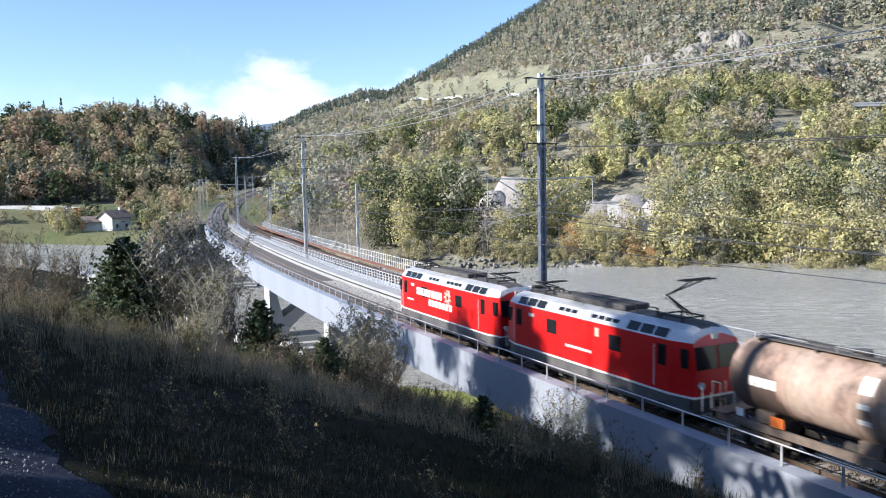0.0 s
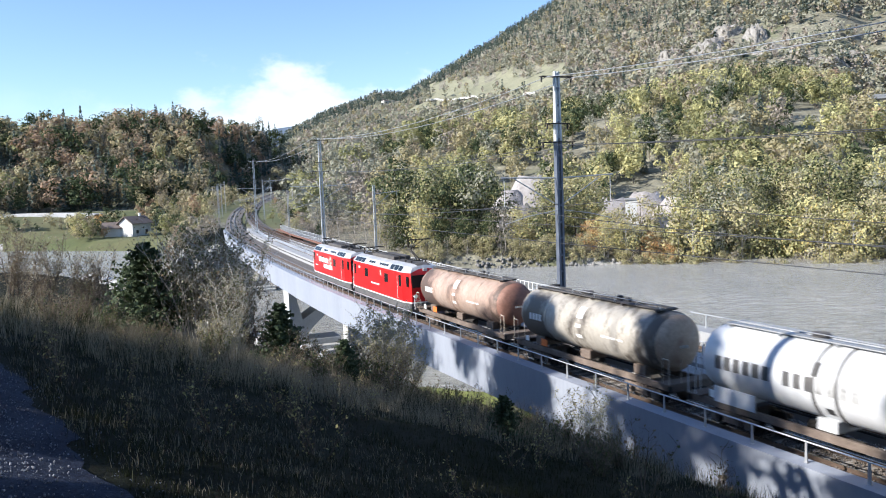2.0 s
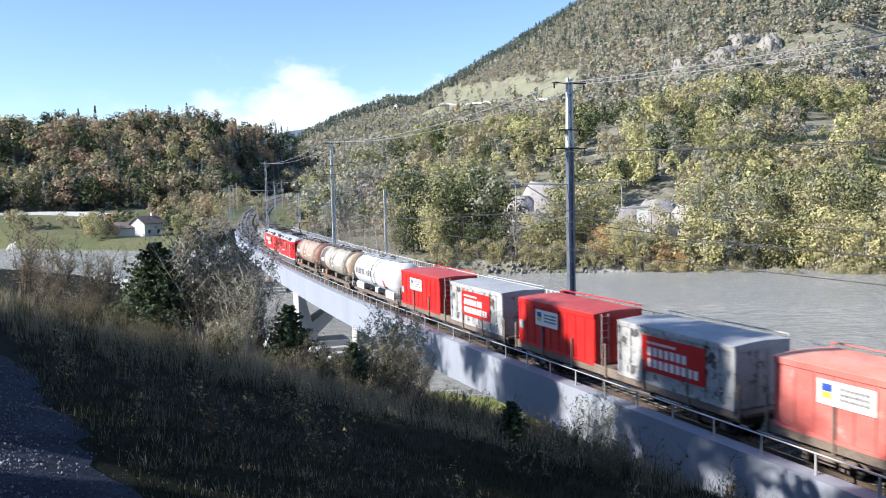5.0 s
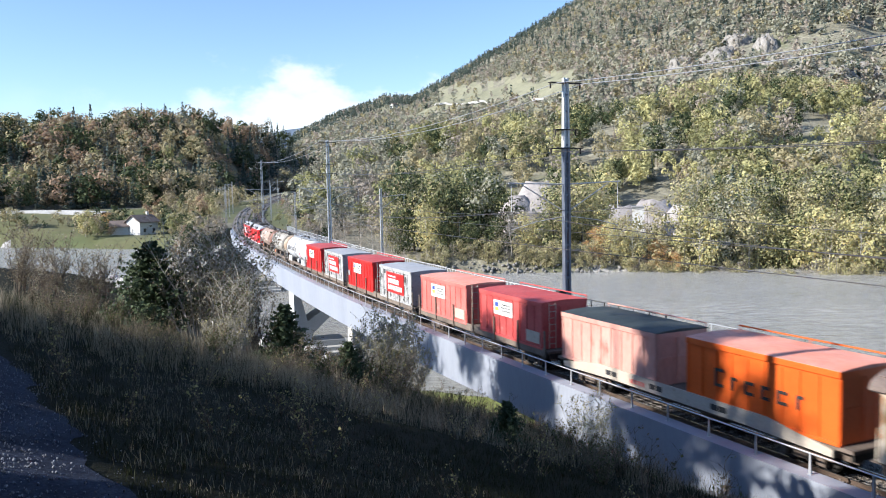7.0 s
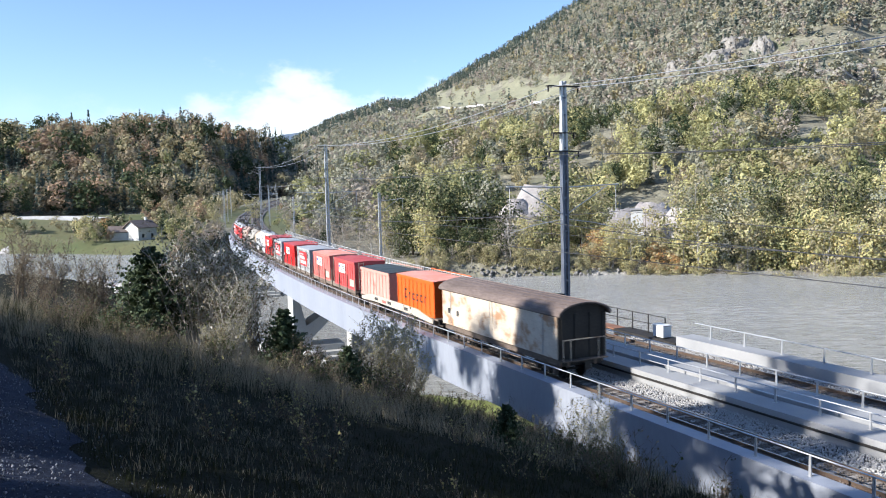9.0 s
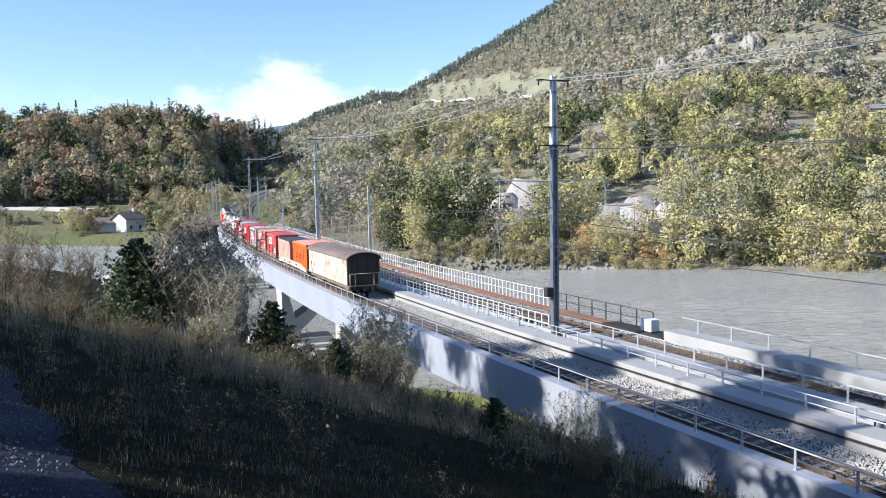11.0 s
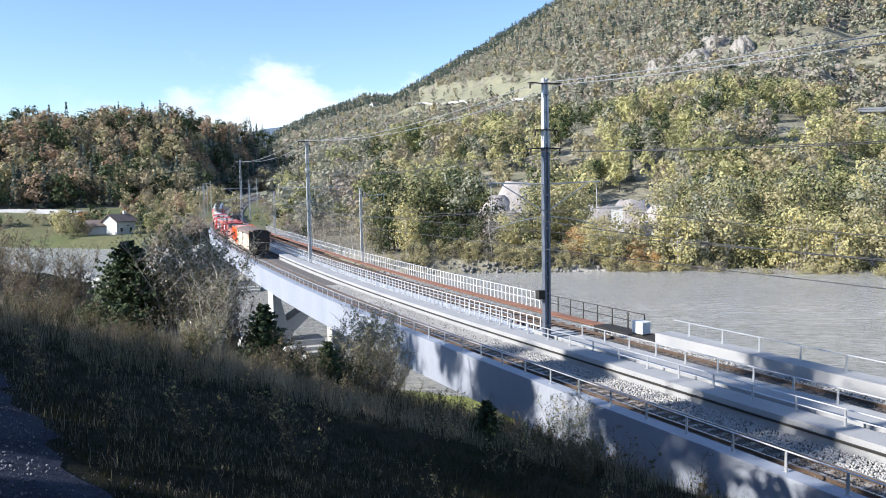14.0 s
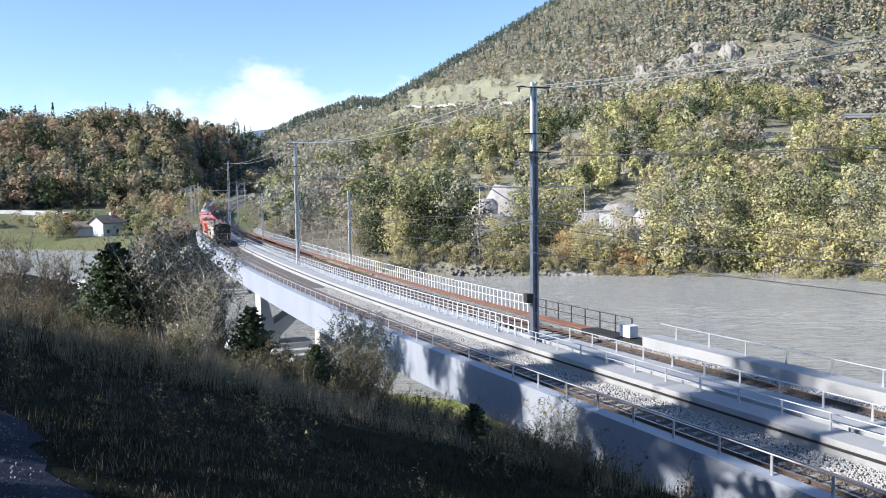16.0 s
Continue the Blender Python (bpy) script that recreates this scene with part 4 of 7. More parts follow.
def tree_mesh(kind, seed, height, cards, tint, bark, spread=0.36, low=0.25, mix=(), lump=1.0, leaf=0.0165):
    """Trunk with limbs, and a crown of small clumps."""
    rng = np.random.default_rng(seed)
    bm = bmesh.new()
    p = Vector((0, 0, 0))
    lean = Vector((rng.normal() * 0.03, rng.normal() * 0.03, 1))
    pts = [p]
    segs = 6
    top = 0.9 if kind != "conifer" else 0.98
    for i in range(segs):
        pts.append(pts[-1] + (lean + Vector((rng.normal() * 0.05, rng.normal() * 0.05, 0))) * height * top / segs)
    r0 = height * 0.014
    for i in range(segs):
        rod(bm, pts[i], pts[i + 1], r0 * (1 - i / segs) + 0.01, 6, r0 * (1 - (i + 1) / segs) + 0.008)
    if kind != "conifer":
        for i in range(16):
            u = low + (0.85 - low) * rng.random()
            q = pts[0].lerp(pts[-1], u / top if u < top else 1)
            a = rng.random() * 6.28
            ln = height * spread * 0.8 * (0.5 + 0.5 * rng.random()) * (1.15 - u)
            q1 = q + Vector((math.cos(a), math.sin(a), 0.7 + 0.6 * rng.random())) * ln * 0.55
            q2 = q1 + Vector((math.cos(a + 0.3), math.sin(a + 0.3), 1.0)) * ln * 0.5
            rod(bm, q, q1, r0 * 0.35, 4, r0 * 0.2)
            rod(bm, q1, q2, r0 * 0.2, 4, 0.006)
    tm = bpy.data.meshes.new("trunk")
    bm.to_mesh(tm)
    bm.free()
    tm.materials.append(bark)
    if kind == "conifer":
        q = conifer_crown(cards, rng, 0.03 if leaf < 0.02 else 0.05, spread) * height
    else:
        q = broadleaf_crown(cards, 22, rng, leaf, low, spread, lump=lump) * height
    mi = np.full(len(q), 0)
    mats = [LEAF[tint]] + [LEAF[m] for m in mix]
    if mix:
        mi = rng.integers(0, len(mats), len(q)) * (rng.random(len(q)) < 0.5)
    V = q.reshape(-1, 3)
    ob = raw_mesh("crown", V, np.arange(len(V)).reshape(-1, 4), mats, mi)
    cm = ob.data
    bpy.data.objects.remove(ob)
    return tm, cm


def plant(meshes, x, y, scale, turn, label, group, name="tree", sink=0.15, z=None):
    t = tagged(new(name), label, name.replace("_", " "), group)
    for nm, me in zip(("trunk", "crown"), meshes):
        o = new(nm, me)
        o.parent = t
    t.matrix_world = Matrix.Translation((x, y, (gz(x, y) if z is None else z) - sink)) @ Matrix.Rotation(turn, 4, "Z") @ Matrix.Scale(scale, 4)
    return t


def bank_trees():
    rng = random.Random(8)
    kinds = {
        "green": (tree_mesh("broadleaf", 1, 14, 2400, 0, BARK, 0.34, 0.12, (10, 10, 1), leaf=0.016), "green broadleaf tree on the river bank"),
        "grey": (tree_mesh("broadleaf", 2, 14, 2400, 8, BARK, 0.34, 0.12, (0, 10), leaf=0.016), "grey-green willow on the river bank"),
        "yellow": (tree_mesh("broadleaf", 3, 13, 2100, 2, PALE_BARK, 0.30, 0.2, (1, 3), leaf=0.016), "yellowing poplar with pale trunk on the bank"),
        "olive": (tree_mesh("broadleaf", 4, 13, 2100, 1, PALE_BARK, 0.31, 0.18, (2, 0), leaf=0.016), "olive-green alder on the river bank"),
        "orange": (tree_mesh("broadleaf", 5, 7, 3000, 4, BARK, 0.42, 0.1, (3, 9), leaf=0.013), "small orange autumn tree on the bank"),
        "dark": (tree_mesh("broadleaf", 12, 14, 2500, 10, BARK, 0.36, 0.06, (0, 10), leaf=0.016), "dark green broadleaf tree on the river bank"),
        "bare": (tree_mesh("bare", 6, 10, 1600, 6, PALE_BARK, 0.36, 0.2, (5,), leaf=0.009), "almost leafless grey tree with pale stems"),
        "bush": (tree_mesh("broadleaf", 7, 5, 1400, 1, BARK, 0.5, 0.02, (2, 0), leaf=0.024), "low olive bush at the water's edge")}

    def put(kind, bearing, d, h):
        me, label = kinds[kind]
        base = {"orange": 7, "bare": 10, "bush": 5, "yellow": 13, "olive": 13}.get(kind, 14)
        b = radians(bearing)
        plant(me, d * math.sin(b), d * math.cos(b), h / base, rng.random() * 6.28, label, "trees along the far bank", "bush" if kind == "bush" else "tree")
    # dark green clump beyond the old bridge
    for b, d, h, k in ((-3.4, 176, 19, "dark"), (-1.6, 172, 17, "green"), (-0.3, 170, 15, "dark"), (0.9, 174, 17, "dark"), (2.0, 171, 18, "grey"), (2.9, 170, 14, "dark"), (-5.0, 176, 12, "olive"), (-2.6, 182, 18, "grey"), (0.2, 184, 19, "dark"), (1.4, 182, 18, "dark"), (2.4, 164, 8, "dark"), (-2.5, 164, 11, "yellow"), (-1.0, 163, 7, "dark"), (0.6, 163, 7, "dark"), (-4.4, 170, 9, "dark")):
        put(k, b, d, h)
    for b, d, h, k in ((-6.3, 170, 8, "bare"), (-7.2, 178, 9, "bare"), (-8.2, 185, 9, "bare"), (-9.0, 190, 9, "bare"), (-5.5, 166, 8, "bare"), (-9.8, 205, 9, "bare")):
        put(k, b, d, h)
    b = 3.5
    while b < 31:
        near = 160 + 5 * rng.random()
        gap = 10.2 < b < 14.8 or 3.2 < b < 6.2
        put(rng.choice(["yellow", "olive", "bare", "bush"] if gap else ["yellow", "olive", "olive", "grey", "green", "yellow"]), b, near + 8 * rng.random(), (6 + 4 * rng.random()) if gap else 11 + 4.5 * rng.random())
        if not gap:
            put(rng.choice(["olive", "yellow", "grey", "green"]), b + 0.4, near + 18 + 14 * rng.random(), 13 + 5 * rng.random())
        b += 0.75 + 0.35 * rng.random()
    b = -8.5
    while b < 31:
        put(rng.choice(["bush", "bush", "bare", "bush"]), b, 158 + 3 * rng.random(), 2.4 + 2.8 * rng.random())
        b += 0.45 + 0.4 * rng.random()
    for b, d, h in ((14.6, 161, 6), (9.6, 162, 6.5), (13.6, 162, 6), (-24, 300, 6)):
        put("orange", b, d, h)
    # left side: field trees by the house and road
    for i in range(14):
        b = -30 + 16.5 * rng.random()
        d = float(lerp_table(-280 * math.sin(radians(-b)), FAR_BANK)) / math.cos(radians(b)) + 4 + 55 * rng.random()
        if not (b < -22 and d > 268):
            put(rng.choice(["olive", "bush", "bare", "bare", "bush"]), b, min(d, 335), 3 + 5 * rng.random())
    # along the embankment beyond the bridge
    for i in range(18):
        l = 168 + 120 * rng.random()
        p = on_line(l, rng.choice([-1, -1, 1]) * (8 + 16 * rng.random()) + 2.0)
        dd = math.hypot(p.x, p.y)
        put(rng.choice(["bush", "bush", "bare", "olive"]), math.degrees(math.atan2(p.x, p.y)), dd, 2 + 3.0 * rng.random())
    put("yellow", -25.3, 285, 9)


bank_trees()

# ---- the grassy slope ----
STRAW = leafy("dry_grass", (0.22, 0.19, 0.135), (0.36, 0.32, 0.235), 2.0, 0.3)
# Green blades carry the slope's shade in their dark colour.
SHADED_GREEN_GRASS = leafy("shaded_green_grass", (0.017, 0.023, 0.009), (0.034, 0.04, 0.016), 2.0, 0.3)
BUSH_BROWN = leafy("brown_bush_leaf", (0.15, 0.115, 0.075), (0.25, 0.195, 0.125), 3.0)
BUSH_GREEN = leafy("bush_leaf", (0.07, 0.09, 0.034), (0.12, 0.14, 0.056), 3.0)
BUSH_YELLOW = leafy("yellow_bush_leaf", (0.36, 0.32, 0.13), (0.48, 0.44, 0.21), 3.0)
PALE_LEAF = leafy("pale_bush_leaf", (0.26, 0.235, 0.17), (0.38, 0.35, 0.26), 3.0)
NEEDLE = leafy("fir_needles", (0.05, 0.075, 0.04), (0.09, 0.12, 0.06), 3.0, 0.15)
TWIG = surface("twig_bark", (0.10, 0.075, 0.055), (0.19, 0.15, 0.12), 6, 0.9, fine=30, fine_amount=0.3)


def polar(bearing, d):
    b = radians(bearing)
    return d * math.sin(b), d * math.cos(b)


def grass(name, n, d0, d1, h0, h1, w, mats, label, seed, weights=(0.7, 0.3), b0=-31, b1=24):
    """Blades in loose tufts; each blade is bent once."""
    rng = np.random.default_rng(seed)
    tufts = n // 14
    b = np.radians(b0 + (b1 - b0) * rng.random(tufts))
    d = d0 + (d1 - d0) * rng.random(tufts) ** 0.8
    tx, ty = d * np.sin(b), d * np.cos(b)
    u, s = 0.896 * tx + 0.444 * ty, -0.444 * tx + 0.896 * ty
    ok = (u < 16.5) & (s < 50)
    # keep off the gravel path
    edge = -2.1 - 0.696 * (ty - 5.21)
    ok &= ~((tx < edge) & (tx > edge - 2.6))
    tx, ty = tx[ok], ty[ok]
    big = 0.45 + 0.9 * rng.random(len(tx)) * (0.6 + 0.4 * np.sin(tx * 0.8 + 1.1 * np.sin(ty * 0.6)))
    kind = (rng.random(len(tx)) + 0.22 * np.sin(tx * 0.5 + ty * 0.31) > weights[0]).astype(int)
    k = 14
    x = np.repeat(tx, k) + rng.normal(size=len(tx) * k) * 0.11
    y = np.repeat(ty, k) + rng.normal(size=len(tx) * k) * 0.11
    z = np.repeat(bare_height(tx, ty), k) - 0.04
    h = (h0 + (h1 - h0) * rng.random(len(x))) * np.repeat(big, k)
    a = rng.random(len(x)) * 6.28
    lean = h * (0.15 + 0.4 * rng.random(len(x)))
    la = rng.random(len(x)) * 6.28
    ww = w * (0.6 + 0.8 * rng.random(len(x)))
    p = np.stack([x, y, z], 1)
    side = np.stack([np.cos(a) * ww, np.sin(a) * ww, 0 * a], 1)
    bend = np.stack([np.cos(la) * lean, np.sin(la) * lean, 0 * la], 1)
    mid = p + bend * 0.35 + np.stack([0 * h, 0 * h, h * 0.6], 1)
    tip = p + bend + np.stack([0 * h, 0 * h, h], 1)
    V = np.stack([p - side, p + side, mid + side * 0.7, mid - side * 0.7, tip], 1)
    i = np.arange(len(x))[:, None] * 5
    tris = np.concatenate([i + np.array([[0, 1, 2]]), i + np.array([[0, 2, 3]]), i + np.array([[3, 2, 4]])])
    mi = np.tile(np.repeat(kind, k), 3)
    tagged(raw_mesh(name, V.reshape(-1, 3), tris, mats, mi), label, "grass", kind="stuff")


grass("tall_dry_grass", 90000, 17, 44, 0.3, 0.95, 0.004, [STRAW, SHADED_GREEN_GRASS], "tall dry straw-coloured grass on the shaded slope", 41, (0.72, 0.28))
grass("short_grass", 85000, 3, 24, 0.05, 0.22, 0.0032, [SHADED_GREEN_GRASS, STRAW], "short green grass between the dry tufts", 42, (0.9, 0.1))
grass("fine_turf", 45000, 2.6, 13, 0.03, 0.11, 0.003, [SHADED_GREEN_GRASS, STRAW], "fine green turf beside the footpath, its shade put into the colour", 43, (0.97, 0.03))


def gravel_path():
    V, F = [], []
    n, m = 60, 8
    for i in range(n + 1):
        y = -2 + 14.5 * i / n
        c, w = -3.5 - 0.696 * (y - 5.21), 1.35
        for j in range(m + 1):
            x = c + w * (2 * j / m - 1) + 0.12 * math.sin(y * 2.3 + j) + 0.07 * math.sin(y * 7.1 + 2 * j)
            V.append((x, y, gz(x, y) + 0.012 + 0.012 * math.sin(math.pi * j / m)))
    for i in range(n):
        for j in range(m):
            a = i * (m + 1) + j
            F.append((a, a + 1, a + m + 2, a + m + 1))
    tagged(raw_mesh("gravel_path", V, F, [SHADED_PATH_GRAVEL], smooth=True), "grey gravel footpath, its blue shade put into the colour", "path", kind="structure")
    rng = np.random.default_rng(3)
    t = np.array([(1, 0, 0), (-0.9, 0.2, 0), (0.1, 1, 0.1), (-0.1, -0.9, 0), (0.2, 0.1, 0.6), (0, 0, -0.5)])
    tf = np.array([(0, 2, 4), (2, 1, 4), (1, 3, 4), (3, 0, 4), (2, 0, 5), (1, 2, 5), (3, 1, 5), (0, 3, 5)])
    V, F = [], []
    ys = rng.random(9000) * 11 + 1
    xs = -3.5 - 0.696 * (ys - 5.21) + rng.normal(size=9000) * 0.7
    zs = bare_height(xs, ys)
    for i in range(9000):
        V.append(t * (0.004 + 0.013 * rng.random() ** 1.5) @ np.array(Euler(rng.random(3) * 6).to_matrix()) + (xs[i], ys[i], zs[i] + 0.03))
        F.append(tf + 6 * i)
    tagged(raw_mesh("path_stones", np.concatenate(V), np.concatenate(F), [SHADED_PATH_STONE]), "loose small stones on the footpath", "gravel", kind="stuff")


gravel_path()


def shrub_mesh(seed, h, stems, leaves, mats, leaf, spread=0.35, bark=None, droop=0.0, low=0.25, branch=5):
    """Several stems with side twigs and scattered leaves along them."""
    rng = np.random.default_rng(seed)
    bm = bmesh.new()
    ends = []
    for i in range(stems):
        a = rng.random() * 6.28
        r = 0.08 * h * rng.random()
        p = Vector((r * math.cos(a), r * math.sin(a), 0))
        ln = h * (0.6 + 0.4 * rng.random())
        d = Vector((math.cos(a) * spread * rng.random(), math.sin(a) * spread * rng.random(), 1)).normalized()
        rad = 0.006 * h + 0.004
        for k in range(4):
            q = p + d * ln / 4
            rod(bm, p, q, rad * (1 - k / 4.6), 5 if k < 2 else 4, rad * (1 - (k + 1) / 4.6))
            if k or low < 0.1:
                for j in range(branch):
                    o = p.lerp(q, rng.random())
                    b = rng.random() * 6.28
                    e = o + Vector((math.cos(b), math.sin(b), 0.9 - droop + 0.5 * rng.random())) * ln * (0.10 + 0.16 * rng.random()) * (1.2 - k / 5)
                    rod(bm, o, e, rad * 0.32, 3, rad * 0.12)
                    c = Vector((rng.normal(), rng.normal(), rng.normal() * 0.6)) * ln * 0.06
                    rod(bm, o.lerp(e, 0.55), e + c, rad * 0.2, 3, rad * 0.08)
                    ends.append((o, e, e + c))
            d = (d + Vector((rng.normal() * 0.12, rng.normal() * 0.12, 0))).normalized()
            p = q
    tm = bpy.data.meshes.new("stems")
    bm.to_mesh(tm)
    bm.free()
    tm.materials.append(bark or TWIG)
    P = np.array([[tuple(v) for v in e] for e in ends])
    idx = rng.integers(0, len(P), leaves)
    u = rng.random((leaves, 1))
    c = P[idx, 0] * (1 - u) + P[idx, rng.integers(1, 3, leaves)] * u + rng.normal(size=(leaves, 3)) * 0.03 * h * 0.6
    q = leaf_quads(c, rng.normal(size=(leaves, 3)) * 0.6 + np.array([0, 0, 0.6]), leaf, rng, 0.8)
    mi = rng.integers(0, len(mats), leaves)
    ob = raw_mesh("foliage", q.reshape(-1, 3), np.arange(leaves * 4).reshape(-1, 4), mats, mi)
    cm = ob.data
    bpy.data.objects.remove(ob)
    return tm, cm


def fir_mesh(seed, h, whorls, width):
    """Whorled branches with needle sprays."""
    rng = np.random.default_rng(seed)
    bm = bmesh.new()
    rod(bm, (0, 0, 0), (0, 0, h), 0.018 * h, 6, 0.004)
    C, Nn = [], []
    for k in range(whorls):
        z = h * (0.05 + 0.93 * (k + 0.6 * rng.random()) / whorls)
        ln = width * (1.05 - z / h) ** 0.8 * (0.75 + 0.4 * rng.random())
        for j in range(7):
            a = 6.28 * j / 7 + rng.random() * 0.5 + k
            lb = ln * (0.6 + 0.5 * rng.random())
            e = Vector((math.cos(a) * lb, math.sin(a) * lb, z + lb * (0.1 + 0.35 * rng.random())))
            o = Vector((0, 0, z))
            rod(bm, o, e, 0.006, 3, 0.002)
            m = 34
            for i in range(m):
                u = 0.15 + 0.85 * i / m
                w = Vector((-math.sin(a), math.cos(a), 0)) * (rng.random() - 0.5) * ln * 0.7 * (1.1 - u) + Vector((0, 0, (rng.random() - 0.6) * 0.12 * ln))
                C.append(tuple(o.lerp(e, u) + w))
                Nn.append((math.cos(a) * 0.3, math.sin(a) * 0.3, 0.9))
    tm = bpy.data.meshes.new("stem")
    bm.to_mesh(tm)
    bm.free()
    tm.materials.append(TWIG)
    q = leaf_quads(np.array(C), np.array(Nn), 0.031 * h ** 0.6, rng, 0.9)
    ob = raw_mesh("needles", q.reshape(-1, 3), np.arange(len(q) * 4).reshape(-1, 4), [NEEDLE], None)
    cm = ob.data
    bpy.data.objects.remove(ob)
    return tm, cm


def slope_plants():
    rng = random.Random(12)
    fir = fir_mesh(3, 4.0, 40, 2.4)
    pine = fir_mesh(7, 2.0, 24, 1.2)
    tall = shrub_mesh(1, 4.6, 11, 3200, [BUSH_BROWN, BUSH_GREEN, PALE_LEAF], 0.035, 0.42, PALE_BARK, branch=6)
    tall2 = shrub_mesh(2, 3.6, 10, 2200, [BUSH_BROWN, PALE_LEAF], 0.032, 0.5, TWIG, branch=6)
    yellow = shrub_mesh(3, 2.8, 9, 2600, [BUSH_YELLOW, PALE_LEAF, PALE_LEAF], 0.028, 0.5, PALE_BARK, branch=6)
    brown = shrub_mesh(4, 1.7, 10, 900, [BUSH_BROWN, BUSH_BROWN, BUSH_GREEN], 0.026, 0.6, TWIG, low=0.0, branch=3)
    green = shrub_mesh(5, 1.4, 10, 1100, [BUSH_GREEN, BUSH_GREEN, BUSH_BROWN], 0.030, 0.65, TWIG, low=0.0, branch=3)
    pale = shrub_mesh(6, 2.2, 6, 900, [PALE_LEAF, BUSH_YELLOW], 0.024, 0.35, PALE_BARK)
    weed = shrub_mesh(8, 0.9, 4, 150, [BUSH_BROWN, BUSH_YELLOW], 0.016, 0.5, TWIG, low=0.0, branch=2)
    near_twig = shrub_mesh(9, 1.5, 3, 60, [BUSH_GREEN, BUSH_BROWN], 0.026, 0.35, TWIG, branch=3)

    def put(me, bearing, d, s, label, name="shrub", group="shrubs on the slope"):
        x, y = polar(bearing, d)
        t = plant(me, x, y, s, rng.random() * 6.28, label, group, name)
        return t
    put(fir, -21.4, 33, 0.96, "dark green young fir on the slope", "fir_tree", "young conifers on the slope")
    put(pine, -12.7, 30, 1.3, "small dark pine at the slope's edge", "pine_tree", "young conifers on the slope")
    put(pine, 3.0, 19.0, 0.62, "small dark fir in the undergrowth", "fir_tree", "young conifers on the slope")
    put(pine, -8.3, 29, 0.9, "small dark pine beside the bushes", "pine_tree", "young conifers on the slope")
    for b, d, s in ((-18.6, 32, 1.1), (-17.0, 34, 1.3), (-15.6, 33, 1.15), (-19.6, 36, 1.05), (-16.4, 30, 0.9), (-18.0, 35, 1.25), (-16.0, 36, 1.2)):
        put(tall, b, d, s, "thin-stemmed bush with sparse brown leaves")
    for b, d, s in ((-24.6, 38, 1.0), (-27.5, 36, 0.9), (-14.3, 35, 0.95), (-20.4, 40, 1.2), (-29.5, 38, 1.0), (-25.8, 42, 1.15), (-28.6, 44, 1.1), (-22.8, 43, 1.1)):
        put(tall2, b, d, s, "bare brown bush with grey twigs")
    for b, d, s in ((-5.6, 33.5, 1.5), (-4.6, 34, 1.45), (-6.6, 34, 1.25), (-3.6, 33, 1.0), (-5.1, 32, 1.2), (-16.2, 27.5, 0.75), (-17.4, 27, 0.6)):
        put(yellow, b, d, s, "sunlit bush with pale yellow leaves")
    for b, d, s in ((9.3, 21, 0.95), (8.4, 20.5, 0.8), (10.2, 20, 0.7)):
        put(pale, b, d, s, "slender bush with small pale leaves")
    for i in range(46):
        b = -29 + 43 * rng.random()
        d = (33 if b < -4 else 33 - (b + 4) * 0.85) - 1 - 7 * rng.random() ** 1.6
        put(rng.choice([brown, brown, green]), b, d, (0.6 + 0.6 * rng.random()) * (1.0 if b < -4.5 else 0.6), "dense low bush of brown and green leaves")
    for b, d in ((-7.5, 31), (-6.2, 30), (-5, 29), (-8.8, 31.5), (-2.5, 29), (-0.8, 27), (0.8, 25), (2.3, 24), (4.6, 22), (5.8, 21), (7.0, 20), (-3.8, 30), (-10.2, 32), (-11.5, 33)):
        put(rng.choice([brown, green]), b, d, (1.05 if b < -4.5 else 0.5) + 0.3 * rng.random(), "dense low bush of brown and green leaves")
    for i in range(60):
        put(weed, -28 + 42 * rng.random(), 8 + 22 * rng.random(), 0.7 + 0.7 * rng.random(), "withered weed stalk with few leaves", "weed", "weeds on the slope")
    for b, d, s in ((17.6, 12.2, 1.0), (18.6, 12.0, 0.9), (12.9, 14, 1.1)):
        put(near_twig, b, d, s, "thin twigs with few green leaves")


slope_plants()


